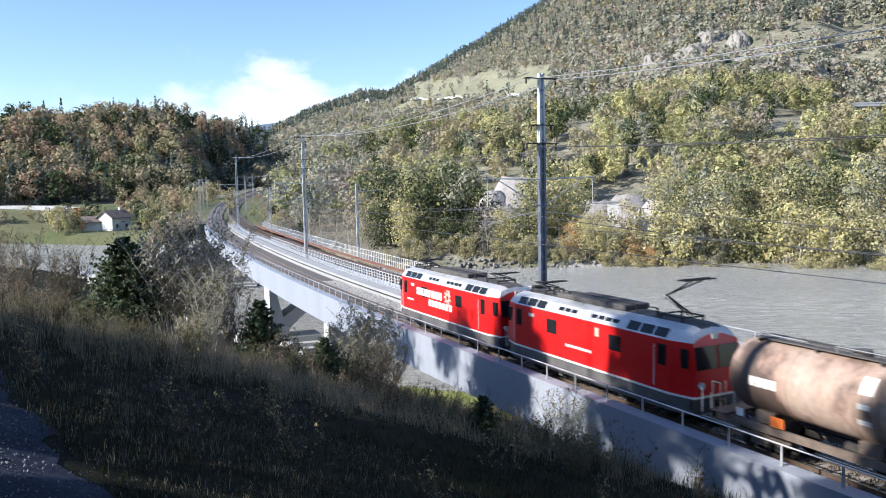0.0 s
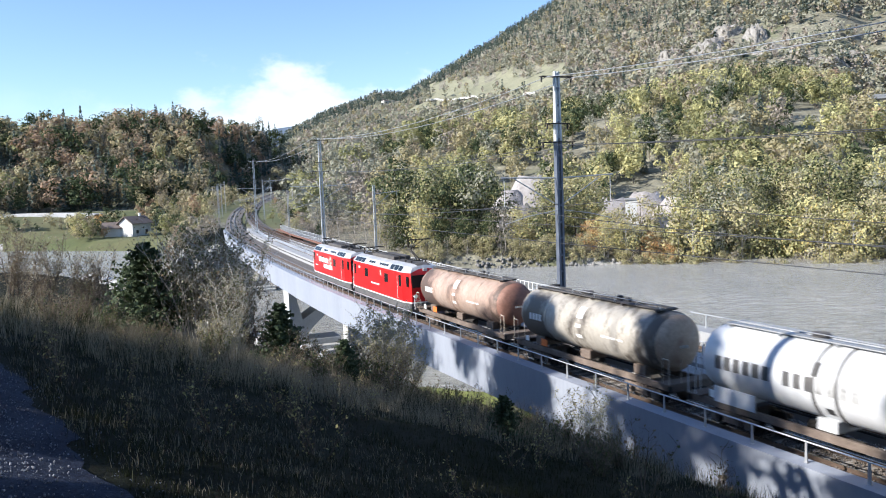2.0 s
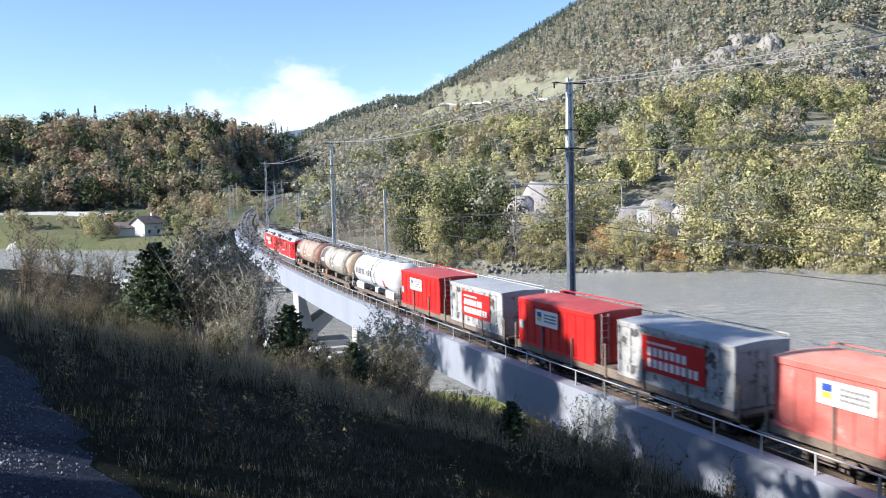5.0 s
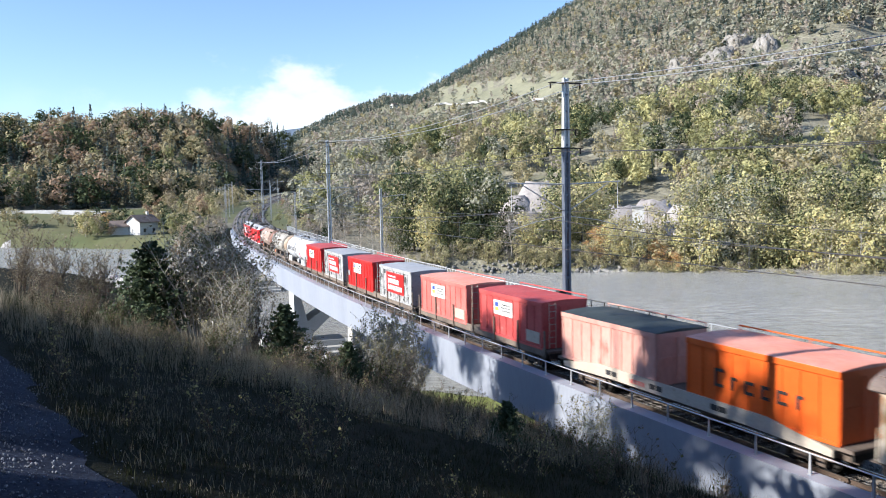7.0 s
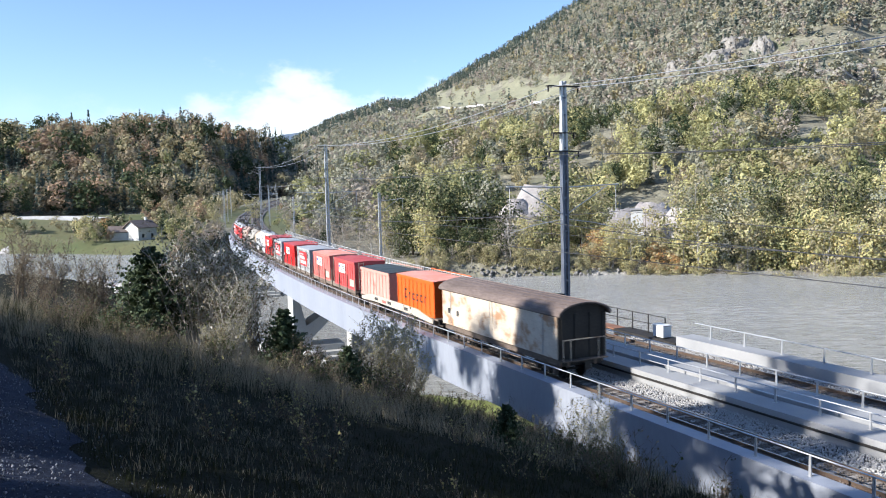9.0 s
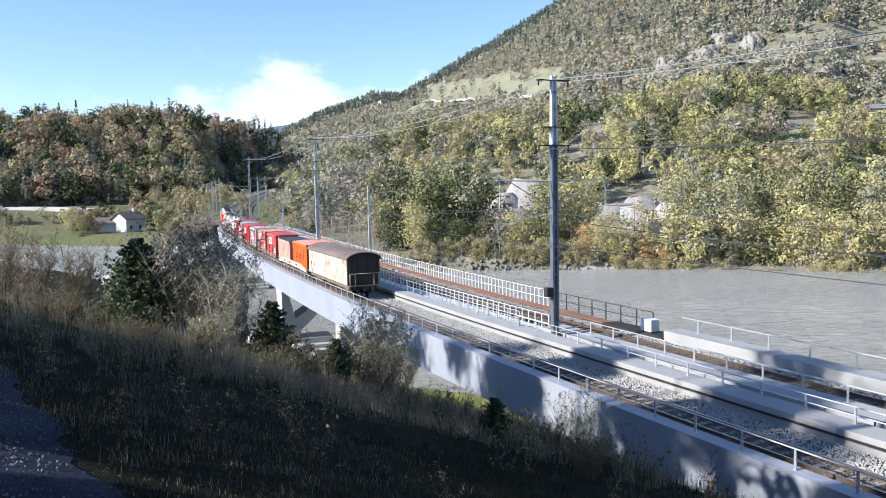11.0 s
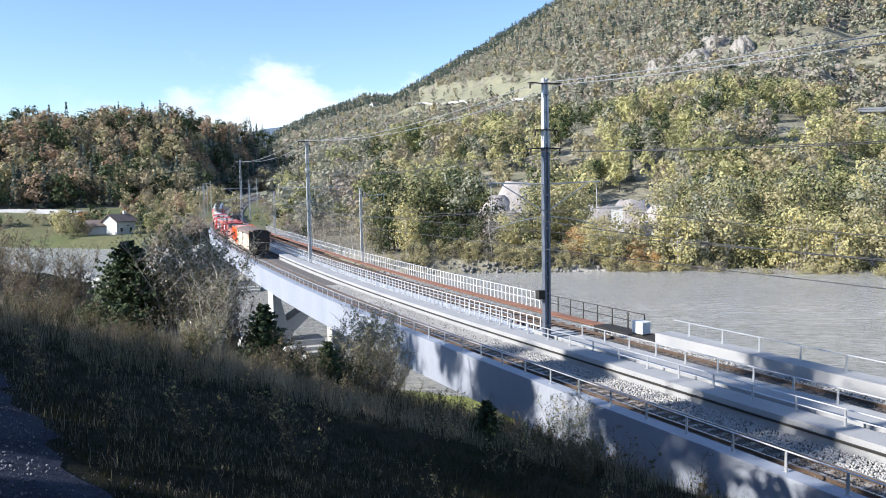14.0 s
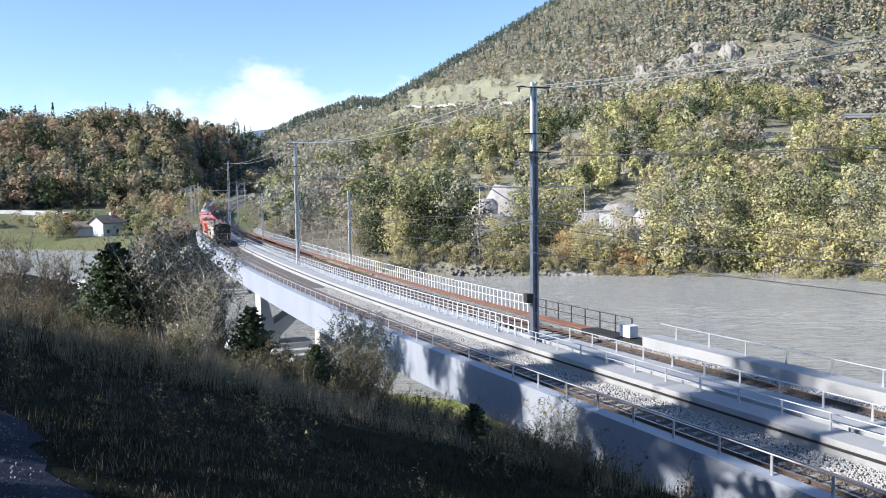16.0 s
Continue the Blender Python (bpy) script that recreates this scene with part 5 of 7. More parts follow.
def shade_trees():
    """The wood behind and beside the camera, which throws the shade on the slope."""
    me = tree_mesh("conifer", 40, 21, 1200, 7, BARK, 0.2, leaf=0.03)
    me2 = tree_mesh("broadleaf", 41, 19, 1400, 1, BARK, 0.34, 0.12, (5, 0), leaf=0.034)
    high = tree_mesh("broadleaf", 43, 23, 2600, 1, BARK, 0.10, 0.79, (5, 0), 0.38)
    narrow = tree_mesh("broadleaf", 44, 24, 1800, 1, BARK, 0.055, 0.62, (5, 0), 0.45)
    slim = tree_mesh("broadleaf", 42, 24, 500, 5, BARK, 0.05, 0.86, (1,), 0.45, leaf=0.01)
    rng = random.Random(4)

    def put(kind, c, a, big, label, name):
        plant(kind, c * -0.36 + a * 0.93, c * 0.93 + a * 0.36, big, rng.random() * 6, label, "trees beside the path", name)
    for i in range(27):
        c = -16 + 39 * (i + 0.5 * rng.random()) / 27
        a = -26 - 7 * (i % 3) + 2 * rng.random()
        big = (12.6 + (-26 - a) * 0.554) / 21 * (0.93 + 0.14 * rng.random())
        if i % 3 == 2:
            put(me2, c, a, big, "tall broadleaf tree at the edge of the wood", "tree")
        else:
            put(me, c, a, big, "tall dark spruce at the edge of the wood", "spruce_tree")
    # low trees out of view, added to shade the slope but not the girder
    for i in range(15):
        c = -8 + 34 * (i + 0.4 * rng.random()) / 15
        put(me2 if i % 2 else me, c, -9.5 + 1.5 * rng.random(), 0.29 + 0.05 * rng.random(), "unseen young tree added to shade the slope", "tree")
    # tall crowns on bare stems, which dapple the bridge
    for c, a, big in ((33.2, -27, 0.96), (9.0, -27, 1.0), (3.5, -26, 1.1)):
        put(high, c, a, big, "tall tree with high crown beside the path", "tree")
    for c, a, big in ((24.0, -26, 0.98), (14.2, -27, 0.92), (11.0, -26, 0.95)):
        put(narrow, c, a, big, "tall narrow tree with high crown beside the path", "tree")
    for c, a, big in ((20.5, -33, 1.02), (44.4, -30, 1.02), (38.6, -29, 0.97), (28.6, -30, 1.22)):
        put(slim, c, a, big, "tall slim tree with bare trunk beside the path", "tree")
    # behind the camera: unseen trees, added to cut sky light on the slope
    for k in range(9):
        b = radians(150 + 20 * k - 80 + 6 * rng.random())
        d = 9 + 5 * rng.random()
        x, y = d * math.sin(b), d * math.cos(b)
        if y < -2:
            plant(me2, x, y, 0.8 + 0.2 * rng.random(), rng.random() * 6, "tall broadleaf tree at the edge of the wood", "trees beside the path", "tree")
    plant(slim, -12.2, 17.0, 1.0, 0.4, "tall slim tree with bare trunk beside the path", "trees beside the path", "tree")


shade_trees()


def boulders(name, places, size, label, mat, seed):
    """Broken blocks tipped along the water."""
    rng = np.random.default_rng(seed)
    bm = bmesh.new()
    bmesh.ops.create_icosphere(bm, subdivisions=1, radius=1)
    base = np.array([tuple(v.co) for v in bm.verts])
    tri = np.array([[v.index for v in f.verts] for f in bm.faces])
    bm.free()
    V, F = [], []
    for i, (x, y) in enumerate(places):
        r = size * (0.4 + 0.9 * rng.random() ** 2)
        q = base * (0.65 + 0.5 * rng.random((len(base), 1))) * np.array([1.2, 0.9, 0.75]) * r
        q = q @ np.array(Euler(rng.random(3) * 6).to_matrix()) + (x, y, gz(x, y) + 0.2 * r)
        V.append(q)
        F.append(tri + len(base) * i)
    tagged(raw_mesh(name, np.concatenate(V), np.concatenate(F), [mat]), label, "boulders", kind="stuff")


BOULDER = surface("pale_boulder", (0.36, 0.35, 0.33), (0.55, 0.54, 0.51), 1.2, 0.9, bump=0.03, fine=8, fine_amount=0.25)
GREY_BOULDER = surface("grey_boulder", (0.14, 0.135, 0.125), (0.25, 0.24, 0.225), 1.2, 0.9, bump=0.03, fine=8, fine_amount=0.3)


def riprap():
    rng = np.random.default_rng(17)
    P = []
    while len(P) < 700:
        x = -62 + 58 * rng.random()
        y = float(lerp_table(x, NEAR_BANK)) - 11 * rng.random() ** 1.2
        P.append((x, y))
    boulders("riprap_boulders", P, 1.0, "pale riprap boulders along the near bank", BOULDER, 18)
    P = []
    while len(P) < 900:
        x = -30 + 150 * rng.random()
        P.append((x, float(lerp_table(x, FAR_BANK)) + 4.5 * rng.random() ** 1.5))
    boulders("bank_boulders", P, 0.42, "grey boulders along the far river bank", GREY_BOULDER, 19)


riprap()

# ---- far things ----
WHITE_WALL = surface("white_render_wall", (0.50, 0.50, 0.48), (0.58, 0.58, 0.56), 0.5, 0.85, fine=4, fine_amount=0.08)
ROOF_TILE = surface("grey_brown_roof", (0.13, 0.10, 0.085), (0.20, 0.16, 0.14), 0.6, 0.85, fine=4, fine_amount=0.25)
ROAD = surface("pale_road", (0.42, 0.41, 0.39), (0.50, 0.49, 0.47), 0.1, 0.9, fine=0.8, fine_amount=0.1)
GRAVEL_HEAP = surface("gravel_heap", (0.28, 0.255, 0.24), (0.42, 0.385, 0.36), 0.15, 0.95, bump=0.2, fine=1.2, fine_amount=0.15)
SHED = surface("grey_shed_wall", (0.24, 0.24, 0.24), (0.33, 0.33, 0.33), 0.3, 0.7, fine=2, fine_amount=0.12)
TIMBER_WALL = surface("dark_timber_wall", (0.075, 0.055, 0.04), (0.13, 0.10, 0.075), 0.8, 0.85, fine=6, fine_amount=0.3, stretch=(1, 1, 0.2))


def house(bearing, d, w, dep, h, turn, label, roof=None, wall=None, z=None, windows=True):
    x, y = polar(bearing, d)
    hs = group_of("house", label, "house", "houses in the valley")
    piece0 = bmesh.new()
    box(piece0, -w / 2, w / 2, -dep / 2, dep / 2, -1.0, h)
    # gable ends
    for s in (-1, 1):
        a = [piece0.verts.new((s * w / 2, -dep / 2, h)), piece0.verts.new((s * w / 2, dep / 2, h)), piece0.verts.new((s * w / 2, 0, h + dep * 0.3))]
        b = [piece0.verts.new((s * w / 2 - 0.2 * s, v.co.y, v.co.z)) for v in a]
        piece0.faces.new(a)
        piece0.faces.new(b[::-1])
    part("wall", piece0, wall or WHITE_WALL, hs)
    for s in (-1, 1):
        bm = bmesh.new()
        pts = [(-w / 2 - 0.6, s * (dep / 2 + 0.7), h - 0.42), (w / 2 + 0.6, s * (dep / 2 + 0.7), h - 0.42), (w / 2 + 0.6, 0, h + dep * 0.3 + 0.03), (-w / 2 - 0.6, 0, h + dep * 0.3 + 0.03)]
        lo = [bm.verts.new(p) for p in pts]
        hi = [bm.verts.new((p[0], p[1], p[2] + 0.25)) for p in pts]
        bm.faces.new(lo[::-1])
        bm.faces.new(hi)
        for i in range(4):
            bm.faces.new((lo[i], lo[(i + 1) % 4], hi[(i + 1) % 4], hi[i]))
        bmesh.ops.recalc_face_normals(bm, faces=bm.faces)
        part("roof", bm, roof or ROOF_TILE, hs)
    if windows:
        n = max(2, int(w / 3))
        for st in range(max(1, int(h / 2.7))):
            for k in range(n):
                xx = -w / 2 + w * (k + 0.5) / n
                bm = bmesh.new()
                box(bm, xx - 0.45, xx + 0.45, -dep / 2 - 0.05, -dep / 2 + 0.05, 0.9 + 2.7 * st, 2.1 + 2.7 * st)
                part("window", bm, GLASS_FAR, hs)
        for k in (-1, 1):
            bm = bmesh.new()
            box(bm, w / 2 - 0.05, w / 2 + 0.05, k * dep / 4 - 0.45, k * dep / 4 + 0.45, 0.9, 2.1)
            part("window", bm, GLASS_FAR, hs)
    bm = bmesh.new()
    box(bm, w / 4, w / 4 + 0.7, -0.35, 0.35, h, h + dep * 0.3 + 1.2)
    part("chimney", bm, wall or WHITE_WALL, hs)
    hs.matrix_world = Matrix.Translation((x, y, gz(x, y) if z is None else z)) @ Matrix.Rotation(radians(turn), 4, "Z")


GLASS_FAR = surface("house_window_glass", (0.03, 0.035, 0.04), (0.05, 0.055, 0.06), 1, 0.1, fine=3, fine_amount=0.1)
house(-21.8, 286, 7.5, 6.5, 4.4, 62, "white house with brown pitched roof by the field")
house(-23.0, 288, 7, 5, 3.0, 20, "low white outbuilding beside the house", windows=False)



def slope_at(b, e):
    """The distance at which the mountainside shows at bearing b and height angle e."""
    ds = np.arange(560, 2300, 5.0)
    hh = bare_height(ds * math.sin(radians(b)), ds * math.cos(radians(b)))
    ee = np.degrees(np.arctan2(hh - EYE[2], ds))
    return float(ds[int(np.argmax(ee > e))])


def ribbon(name, pts, width, mat, label, category, lift=0.6, kind="structure"):
    """A band of road laid on the ground through (bearing, distance) points."""
    P = []
    for (b0, d0), (b1, d1) in zip(pts, pts[1:]):
        for i in range(12):
            u = i / 12
            P.append(polar(b0 + (b1 - b0) * u, d0 + (d1 - d0) * u))
    V, F = [], []
    for i in range(len(P) - 1):
        (x, y), (x2, y2) = P[i], P[i + 1]
        t = Vector((x2 - x, y2 - y, 0)).normalized()
        n = Vector((-t.y, t.x, 0))
        zc = max(gz(x, y), gz(x + n.x * width / 2, y + n.y * width / 2), gz(x - n.x * width / 2, y - n.y * width / 2)) + lift
        for s, dz in ((-1, -2.5), (-1, 0), (1, 0), (1, -2.5)):
            V.append((x + n.x * width / 2 * s, y + n.y * width / 2 * s, zc + dz))
        if i:
            for k in range(3):
                F.append((4 * i - 4 + k, 4 * i - 3 + k, 4 * i + 1 + k, 4 * i + k))
    tagged(raw_mesh(name, V, F, [mat]), label, category, kind=kind)


ribbon("road", ((-34, 345), (-29, 338), (-26, 330), (-23.5, 322)), 7, ROAD, "pale road at the foot of the hill", "road")
ribbon("mountain_road", [(-2.5 + 0.3 * i, slope_at(-2.5 + 0.3 * i, 5.6)) for i in range(17)], 5, ROAD, "pale mountain road across the pasture", "road", 1.5)
ribbon("mountain_road", [(b, slope_at(b, 5.65)) for b in (5.2, 6.2, 7.2)], 7, ROAD, "pale mountain road across the pasture", "road", 2.0)
for b, e, t in ((-4.3, 5.95, 20), (-3.7, 6.0, -10), (-4.6, 5.5, 50), (29.5, 4.6, 20)):
    house(b, slope_at(b, e), 14, 10, 6, t, "pale mountain house with grey roof", windows=False)


def gravel_works():
    """Heaps of gravel and a shed behind the trees of the far bank."""
    for b, d, r, h in ((3.9, 214, 9, 10.5), (5.4, 218, 13, 14), (4.4, 206, 9, 7.5), (7.0, 222, 9, 12), (10.9, 226, 12, 7.5), (13.2, 230, 13, 8.4), (15.4, 226, 10, 7.2)):
        x, y = polar(b, d)
        z = gz(x, y)
        rng = np.random.default_rng(int(b * 10))
        bm = bmesh.new()
        rings, n = 9, 26
        prev = None
        for k in range(rings):
            u = k / (rings - 1)
            ring = [bm.verts.new((x + r * (1.05 - 0.78 * u) * math.cos(6.2832 * i / n) * (1 + 0.10 * math.sin(i * 0.9 + b)), y + 0.7 * r * (1.05 - 0.78 * u) * math.sin(6.2832 * i / n), z - 1 + (h + 1) * u * (1 + 0.05 * math.sin(i * 0.7 + 2 * b)) + 0.15 * rng.normal())) for i in range(n)]
            if prev:
                for i in range(n):
                    bm.faces.new((prev[i], prev[(i + 1) % n], ring[(i + 1) % n], ring[i]))
            prev = ring
        bm.faces.new(prev)
        tagged(part("quarry_mound", bm, GRAVEL_HEAP, smooth=True), "large pale mound behind the trees", "mound", "mounds at the works")
    for b, d, w, dep, h, mt, lab in ((4.7, 196, 11, 5, 4.6, SHED, "grey shed at the gravel works"), (12.3, 216, 3.0, 3, 7.5, WHITE_WALL, "white silo building at the gravel works")):
        x, y = polar(b, d)
        sh = group_of("shed", lab, "industrial shed")
        bm = bmesh.new()
        box(bm, -w / 2, w / 2, -dep / 2, dep / 2, -1, h, 0.05)
        part("wall", bm, mt, sh)
        bm = bmesh.new()
        box(bm, -w / 2 - 0.3, w / 2 + 0.3, -dep / 2 - 0.3, dep / 2 + 0.3, h + 0.002, h + 0.4, 0.05)
        part("roof", bm, SHED, sh)
        bm = bmesh.new()
        box(bm, -w / 2 - 0.4, w / 2 + 0.4, -dep / 2 - 0.9, -dep / 2 - 0.02, 0.9, 1.5)
        part("loading_edge", bm, ROAD, sh)
        sh.matrix_world = Matrix.Translation((x, y, gz(x, y))) @ Matrix.Rotation(radians(-b), 4, "Z")


gravel_works()


def viaduct():
    """A motorway viaduct on the hillside."""
    v = group_of("viaduct", "pale concrete motorway viaduct on slim piers", "viaduct")
    a, b = Vector((*polar(26.6, 560), 0)), Vector((*polar(34, 600), 0))
    z = EYE[2] + 560 * math.tan(radians(4.2))
    d = (b - a)
    t = d.normalized()
    n = Vector((-t.y, t.x, 0))
    m = Matrix((t, n, Vector((0, 0, 1)))).transposed().to_4x4()
    m.translation = Vector((a.x, a.y, z))
    bm = bmesh.new()
    box(bm, 0, d.length, -6, 6, -1.6, 0.0, 0.1)
    part("deck", bm, WALL_TOP, v)
    bm = bmesh.new()
    box(bm, 0, d.length, -6.2, -5.9, 0.002, 1.0)
    part("parapet", bm, WALL_TOP, v)
    for k in range(3):
        bm = bmesh.new()
        box(bm, 8 + 22 * k, 10.6 + 22 * k, -2.5, 2.5, -40, -1.602, 0.1)
        part("pier", bm, CONCRETE, v)
    v.matrix_world = m


viaduct()


def cliffs():
    """Limestone faces on the mountainside."""
    rng = np.random.default_rng(23)
    for b, e, w, h in ((14.9, 7.6, 26, 44), (17.3, 7.9, 46, 40), (18.6, 8.6, 34, 34), (20.4, 8.3, 22, 46), (21.3, 7.4, 30, 26), (24.6, 6.3, 60, 22), (26.8, 6.1, 50, 18), (16.1, 8.5, 20, 30), (10.6, 6.9, 22, 20), (9.9, 6.2, 30, 14), (22.8, 6.9, 26, 22), (18.9, 7.3, 26, 22)):
        ds = np.arange(650, 2200, 10.0)
        hh = bare_height(ds * math.sin(radians(b)), ds * math.cos(radians(b)))
        ee = np.degrees(np.arctan2(hh - EYE[2], ds))
        i = int(np.argmax(ee > e))
        d = float(ds[i])
        nx, nz = 18, 12
        V, F = [], []
        side = Vector((math.cos(radians(b)), -math.sin(radians(b)), 0))
        for k in range(nz + 1):
            for j in range(nx + 1):
                u, v = 2 * j / nx - 1, 2 * k / nz - 1
                r = math.hypot(u, v)
                prot = 10 * max(0, 1 - r) ** 0.6 * (0.6 + 0.7 * rng.random()) - 3 * r
                x0, y0 = polar(b, d)
                p = Vector((x0, y0, 0)) + side * (w * 0.5 * u * (1 + 0.25 * math.sin(3 * v + b)))
                back = Vector((math.sin(radians(b)), math.cos(radians(b)), 0))
                # lies on the slope, standing out towards the valley
                q = p + back * (h * 0.5 * v * 0.9)
                q = q - back * prot
                z = gz(p.x + back.x * h * 0.45 * v, p.y + back.y * h * 0.45 * v)
                V.append((q.x, q.y, z + prot * 0.55 + 1.2 * rng.normal() * (r < 0.9) + (0.35 * h * v * 0.5)))
        for k in range(nz):
            for j in range(nx):
                if math.hypot(2 * (j + 0.5) / nx - 1, 2 * (k + 0.5) / nz - 1) < 1.0 - 0.25 * rng.random():
                    a = k * (nx + 1) + j
                    F.append((a, a + 1, a + nx + 2, a + nx + 1))
        tagged(raw_mesh("cliff", V, F, [ROCK]), "pale limestone cliff among mountain trees", "cliff", "cliffs on the mountainside")


cliffs()

# ---- the train ----
LEAD = 20.1


def head_at(t):
    """Where the rear end of the second locomotive is along the line."""
    return LEAD + 13.1 * t + 0.05 * t * t


def vehicle_rows(offset, half, shift=0.0):
    """offset: from the rear of the second locomotive back to the vehicle's middle; shift: a load's place on its wagon."""
    rows = []
    for i in range(33):
        t = i * 0.5
        l = head_at(t) - offset
        a, b = on_line(l + half), on_line(l - half)
        x = (a - b).normalized()
        y = Vector((-x.y, x.x, 0)).normalized()
        m = Matrix((x, y, x.cross(y))).transposed().to_4x4()
        m.translation = (a + b) / 2 + x * shift
        rows.append((t, m))
    return rows


CARS = []
RED = surface("loco_red_paint", (0.60, 0.010, 0.012), (0.66, 0.018, 0.018), 0.8, 0.3, fine=9, fine_amount=0.05, spots=(0.42, 0.012, 0.012), spot_scale=1.2, spot_at=0.66)
STRIPE = surface("white_line_paint", (0.72, 0.71, 0.69), (0.78, 0.77, 0.75), 2, 0.5, fine=20, fine_amount=0.08)
SKIRT = surface("dark_grey_skirt", (0.07, 0.07, 0.072), (0.12, 0.115, 0.11), 1.5, 0.65, fine=14, fine_amount=0.25)
ROOF_SILVER = surface("silver_roof_paint", (0.46, 0.46, 0.47), (0.60, 0.60, 0.60), 1.2, 0.4, 0.3, fine=12, fine_amount=0.15, spots=(0.25, 0.23, 0.21), spot_scale=2, spot_at=0.62)
ROOF_DARK = surface("sooty_roof", (0.045, 0.043, 0.042), (0.11, 0.10, 0.095), 1.4, 0.8, fine=12, fine_amount=0.3)
GLASS = surface("dark_window_glass", (0.010, 0.012, 0.014), (0.018, 0.02, 0.022), 1, 0.12, fine=3, fine_amount=0.05, spec=0.3)
YELLOW = surface("yellow_rail_paint", (0.62, 0.44, 0.06), (0.70, 0.52, 0.10), 4, 0.5, fine=20, fine_amount=0.15)
ORANGE_PLATE = surface("orange_plate", (0.72, 0.16, 0.03), (0.78, 0.20, 0.04), 4, 0.5, fine=20, fine_amount=0.12)
WHITE_MARK = surface("white_lettering", (0.74, 0.73, 0.70), (0.80, 0.79, 0.76), 4, 0.6, fine=20, fine_amount=0.1)
BLACK_MARK = surface("black_lettering", (0.02, 0.02, 0.022), (0.035, 0.035, 0.035), 4, 0.6, fine=20, fine_amount=0.1)
BLUE_MARK = surface("blue_emblem", (0.03, 0.07, 0.30), (0.04, 0.09, 0.36), 4, 0.5)
LAMP = surface("headlamp_glass", (0.55, 0.55, 0.52), (0.66, 0.66, 0.62), 4, 0.1, fine=8, fine_amount=0.1)
TANK_BROWN = surface("rusty_brown_tank", (0.42, 0.33, 0.27), (0.34, 0.21, 0.155), 0.6, 0.6, 0.1, fine=7, fine_amount=0.18, spots=(0.11, 0.075, 0.06), spot_scale=0.55, spot_at=0.49, stretch=(1, 0.6, 0.6))
TANK_CREAM = surface("dirty_cream_tank", (0.44, 0.405, 0.35), (0.35, 0.32, 0.275), 0.5, 0.55, 0.1, fine=7, fine_amount=0.15, spots=(0.10, 0.085, 0.07), spot_scale=0.6, spot_at=0.47, stretch=(1, 0.6, 0.6))
TANK_WHITE = surface("white_tank_paint", (0.62, 0.63, 0.64), (0.55, 0.56, 0.575), 0.6, 0.35, fine=8, fine_amount=0.05, spots=(0.42, 0.41, 0.39), spot_scale=0.8, spot_at=0.66)
END_RUST = surface("rusty_tank_end", (0.20, 0.09, 0.065), (0.28, 0.15, 0.11), 0.9, 0.7, fine=8, fine_amount=0.2, spots=(0.10, 0.06, 0.05), spot_scale=1.0, spot_at=0.58)
END_TAN = surface("tan_tank_end", (0.36, 0.25, 0.17), (0.46, 0.36, 0.27), 0.9, 0.7, fine=8, fine_amount=0.2, spots=(0.26, 0.15, 0.10), spot_scale=1.0, spot_at=0.58)
FRAME_DIRT = surface("brake_dust_frame", (0.10, 0.075, 0.058), (0.20, 0.155, 0.125), 1.6, 0.85, fine=14, fine_amount=0.3)
FRAME_WOOD = surface("weathered_wagon_side", (0.13, 0.10, 0.078), (0.23, 0.185, 0.145), 1.2, 0.85, fine=14, fine_amount=0.25, spots=(0.13, 0.09, 0.07), spot_scale=1.5, spot_at=0.58)
CREAM_SIDE = surface("cream_wagon_side", (0.42, 0.36, 0.29), (0.50, 0.44, 0.36), 0.9, 0.7, fine=10, fine_amount=0.12, spots=(0.28, 0.20, 0.15), spot_scale=1.1, spot_at=0.6)
BOX_RED = surface("container_red", (0.55, 0.016, 0.016), (0.62, 0.03, 0.026), 0.9, 0.4, fine=9, fine_amount=0.08, spots=(0.40, 0.02, 0.02), spot_scale=1.4, spot_at=0.64)
BOX_PINK = surface("faded_red_container", (0.55, 0.12, 0.10), (0.62, 0.19, 0.16), 0.7, 0.6, fine=8, fine_amount=0.12, spots=(0.66, 0.34, 0.29), spot_scale=0.9, spot_at=0.6)
BOX_DARK = surface("dull_red_container", (0.44, 0.05, 0.05), (0.52, 0.10, 0.09), 0.7, 0.6, fine=8, fine_amount=0.12, spots=(0.60, 0.25, 0.21), spot_scale=0.9, spot_at=0.62)
BOX_PALE = surface("bleached_pink_container", (0.56, 0.25, 0.20), (0.63, 0.36, 0.30), 0.7, 0.65, fine=8, fine_amount=0.12, spots=(0.44, 0.12, 0.09), spot_scale=1.0, spot_at=0.58, stretch=(1, 1, 0.4))
BOX_ORANGE = surface("orange_container", (0.70, 0.105, 0.012), (0.76, 0.13, 0.018), 0.8, 0.45, fine=8, fine_amount=0.07, spots=(0.55, 0.08, 0.015), spot_scale=1.2, spot_at=0.66)
BOX_GREY = surface("light_grey_container", (0.33, 0.33, 0.325), (0.46, 0.46, 0.45), 1.1, 0.5, fine=9, fine_amount=0.15, spots=(0.10, 0.10, 0.095), spot_scale=2.4, spot_at=0.54)
TARP_RED = surface("red_tarpaulin", (0.42, 0.05, 0.05), (0.52, 0.10, 0.09), 0.8, 0.6, fine=5, fine_amount=0.15, bump=0.01, bump_scale=2)
TARP_GREY = surface("grey_tarpaulin", (0.32, 0.33, 0.345), (0.41, 0.42, 0.435), 0.8, 0.6, fine=5, fine_amount=0.12, bump=0.01, bump_scale=2)
TARP_DARK = surface("dark_green_tarpaulin", (0.022, 0.032, 0.032), (0.05, 0.062, 0.06), 0.8, 0.6, fine=5, fine_amount=0.2, bump=0.01, bump_scale=2)
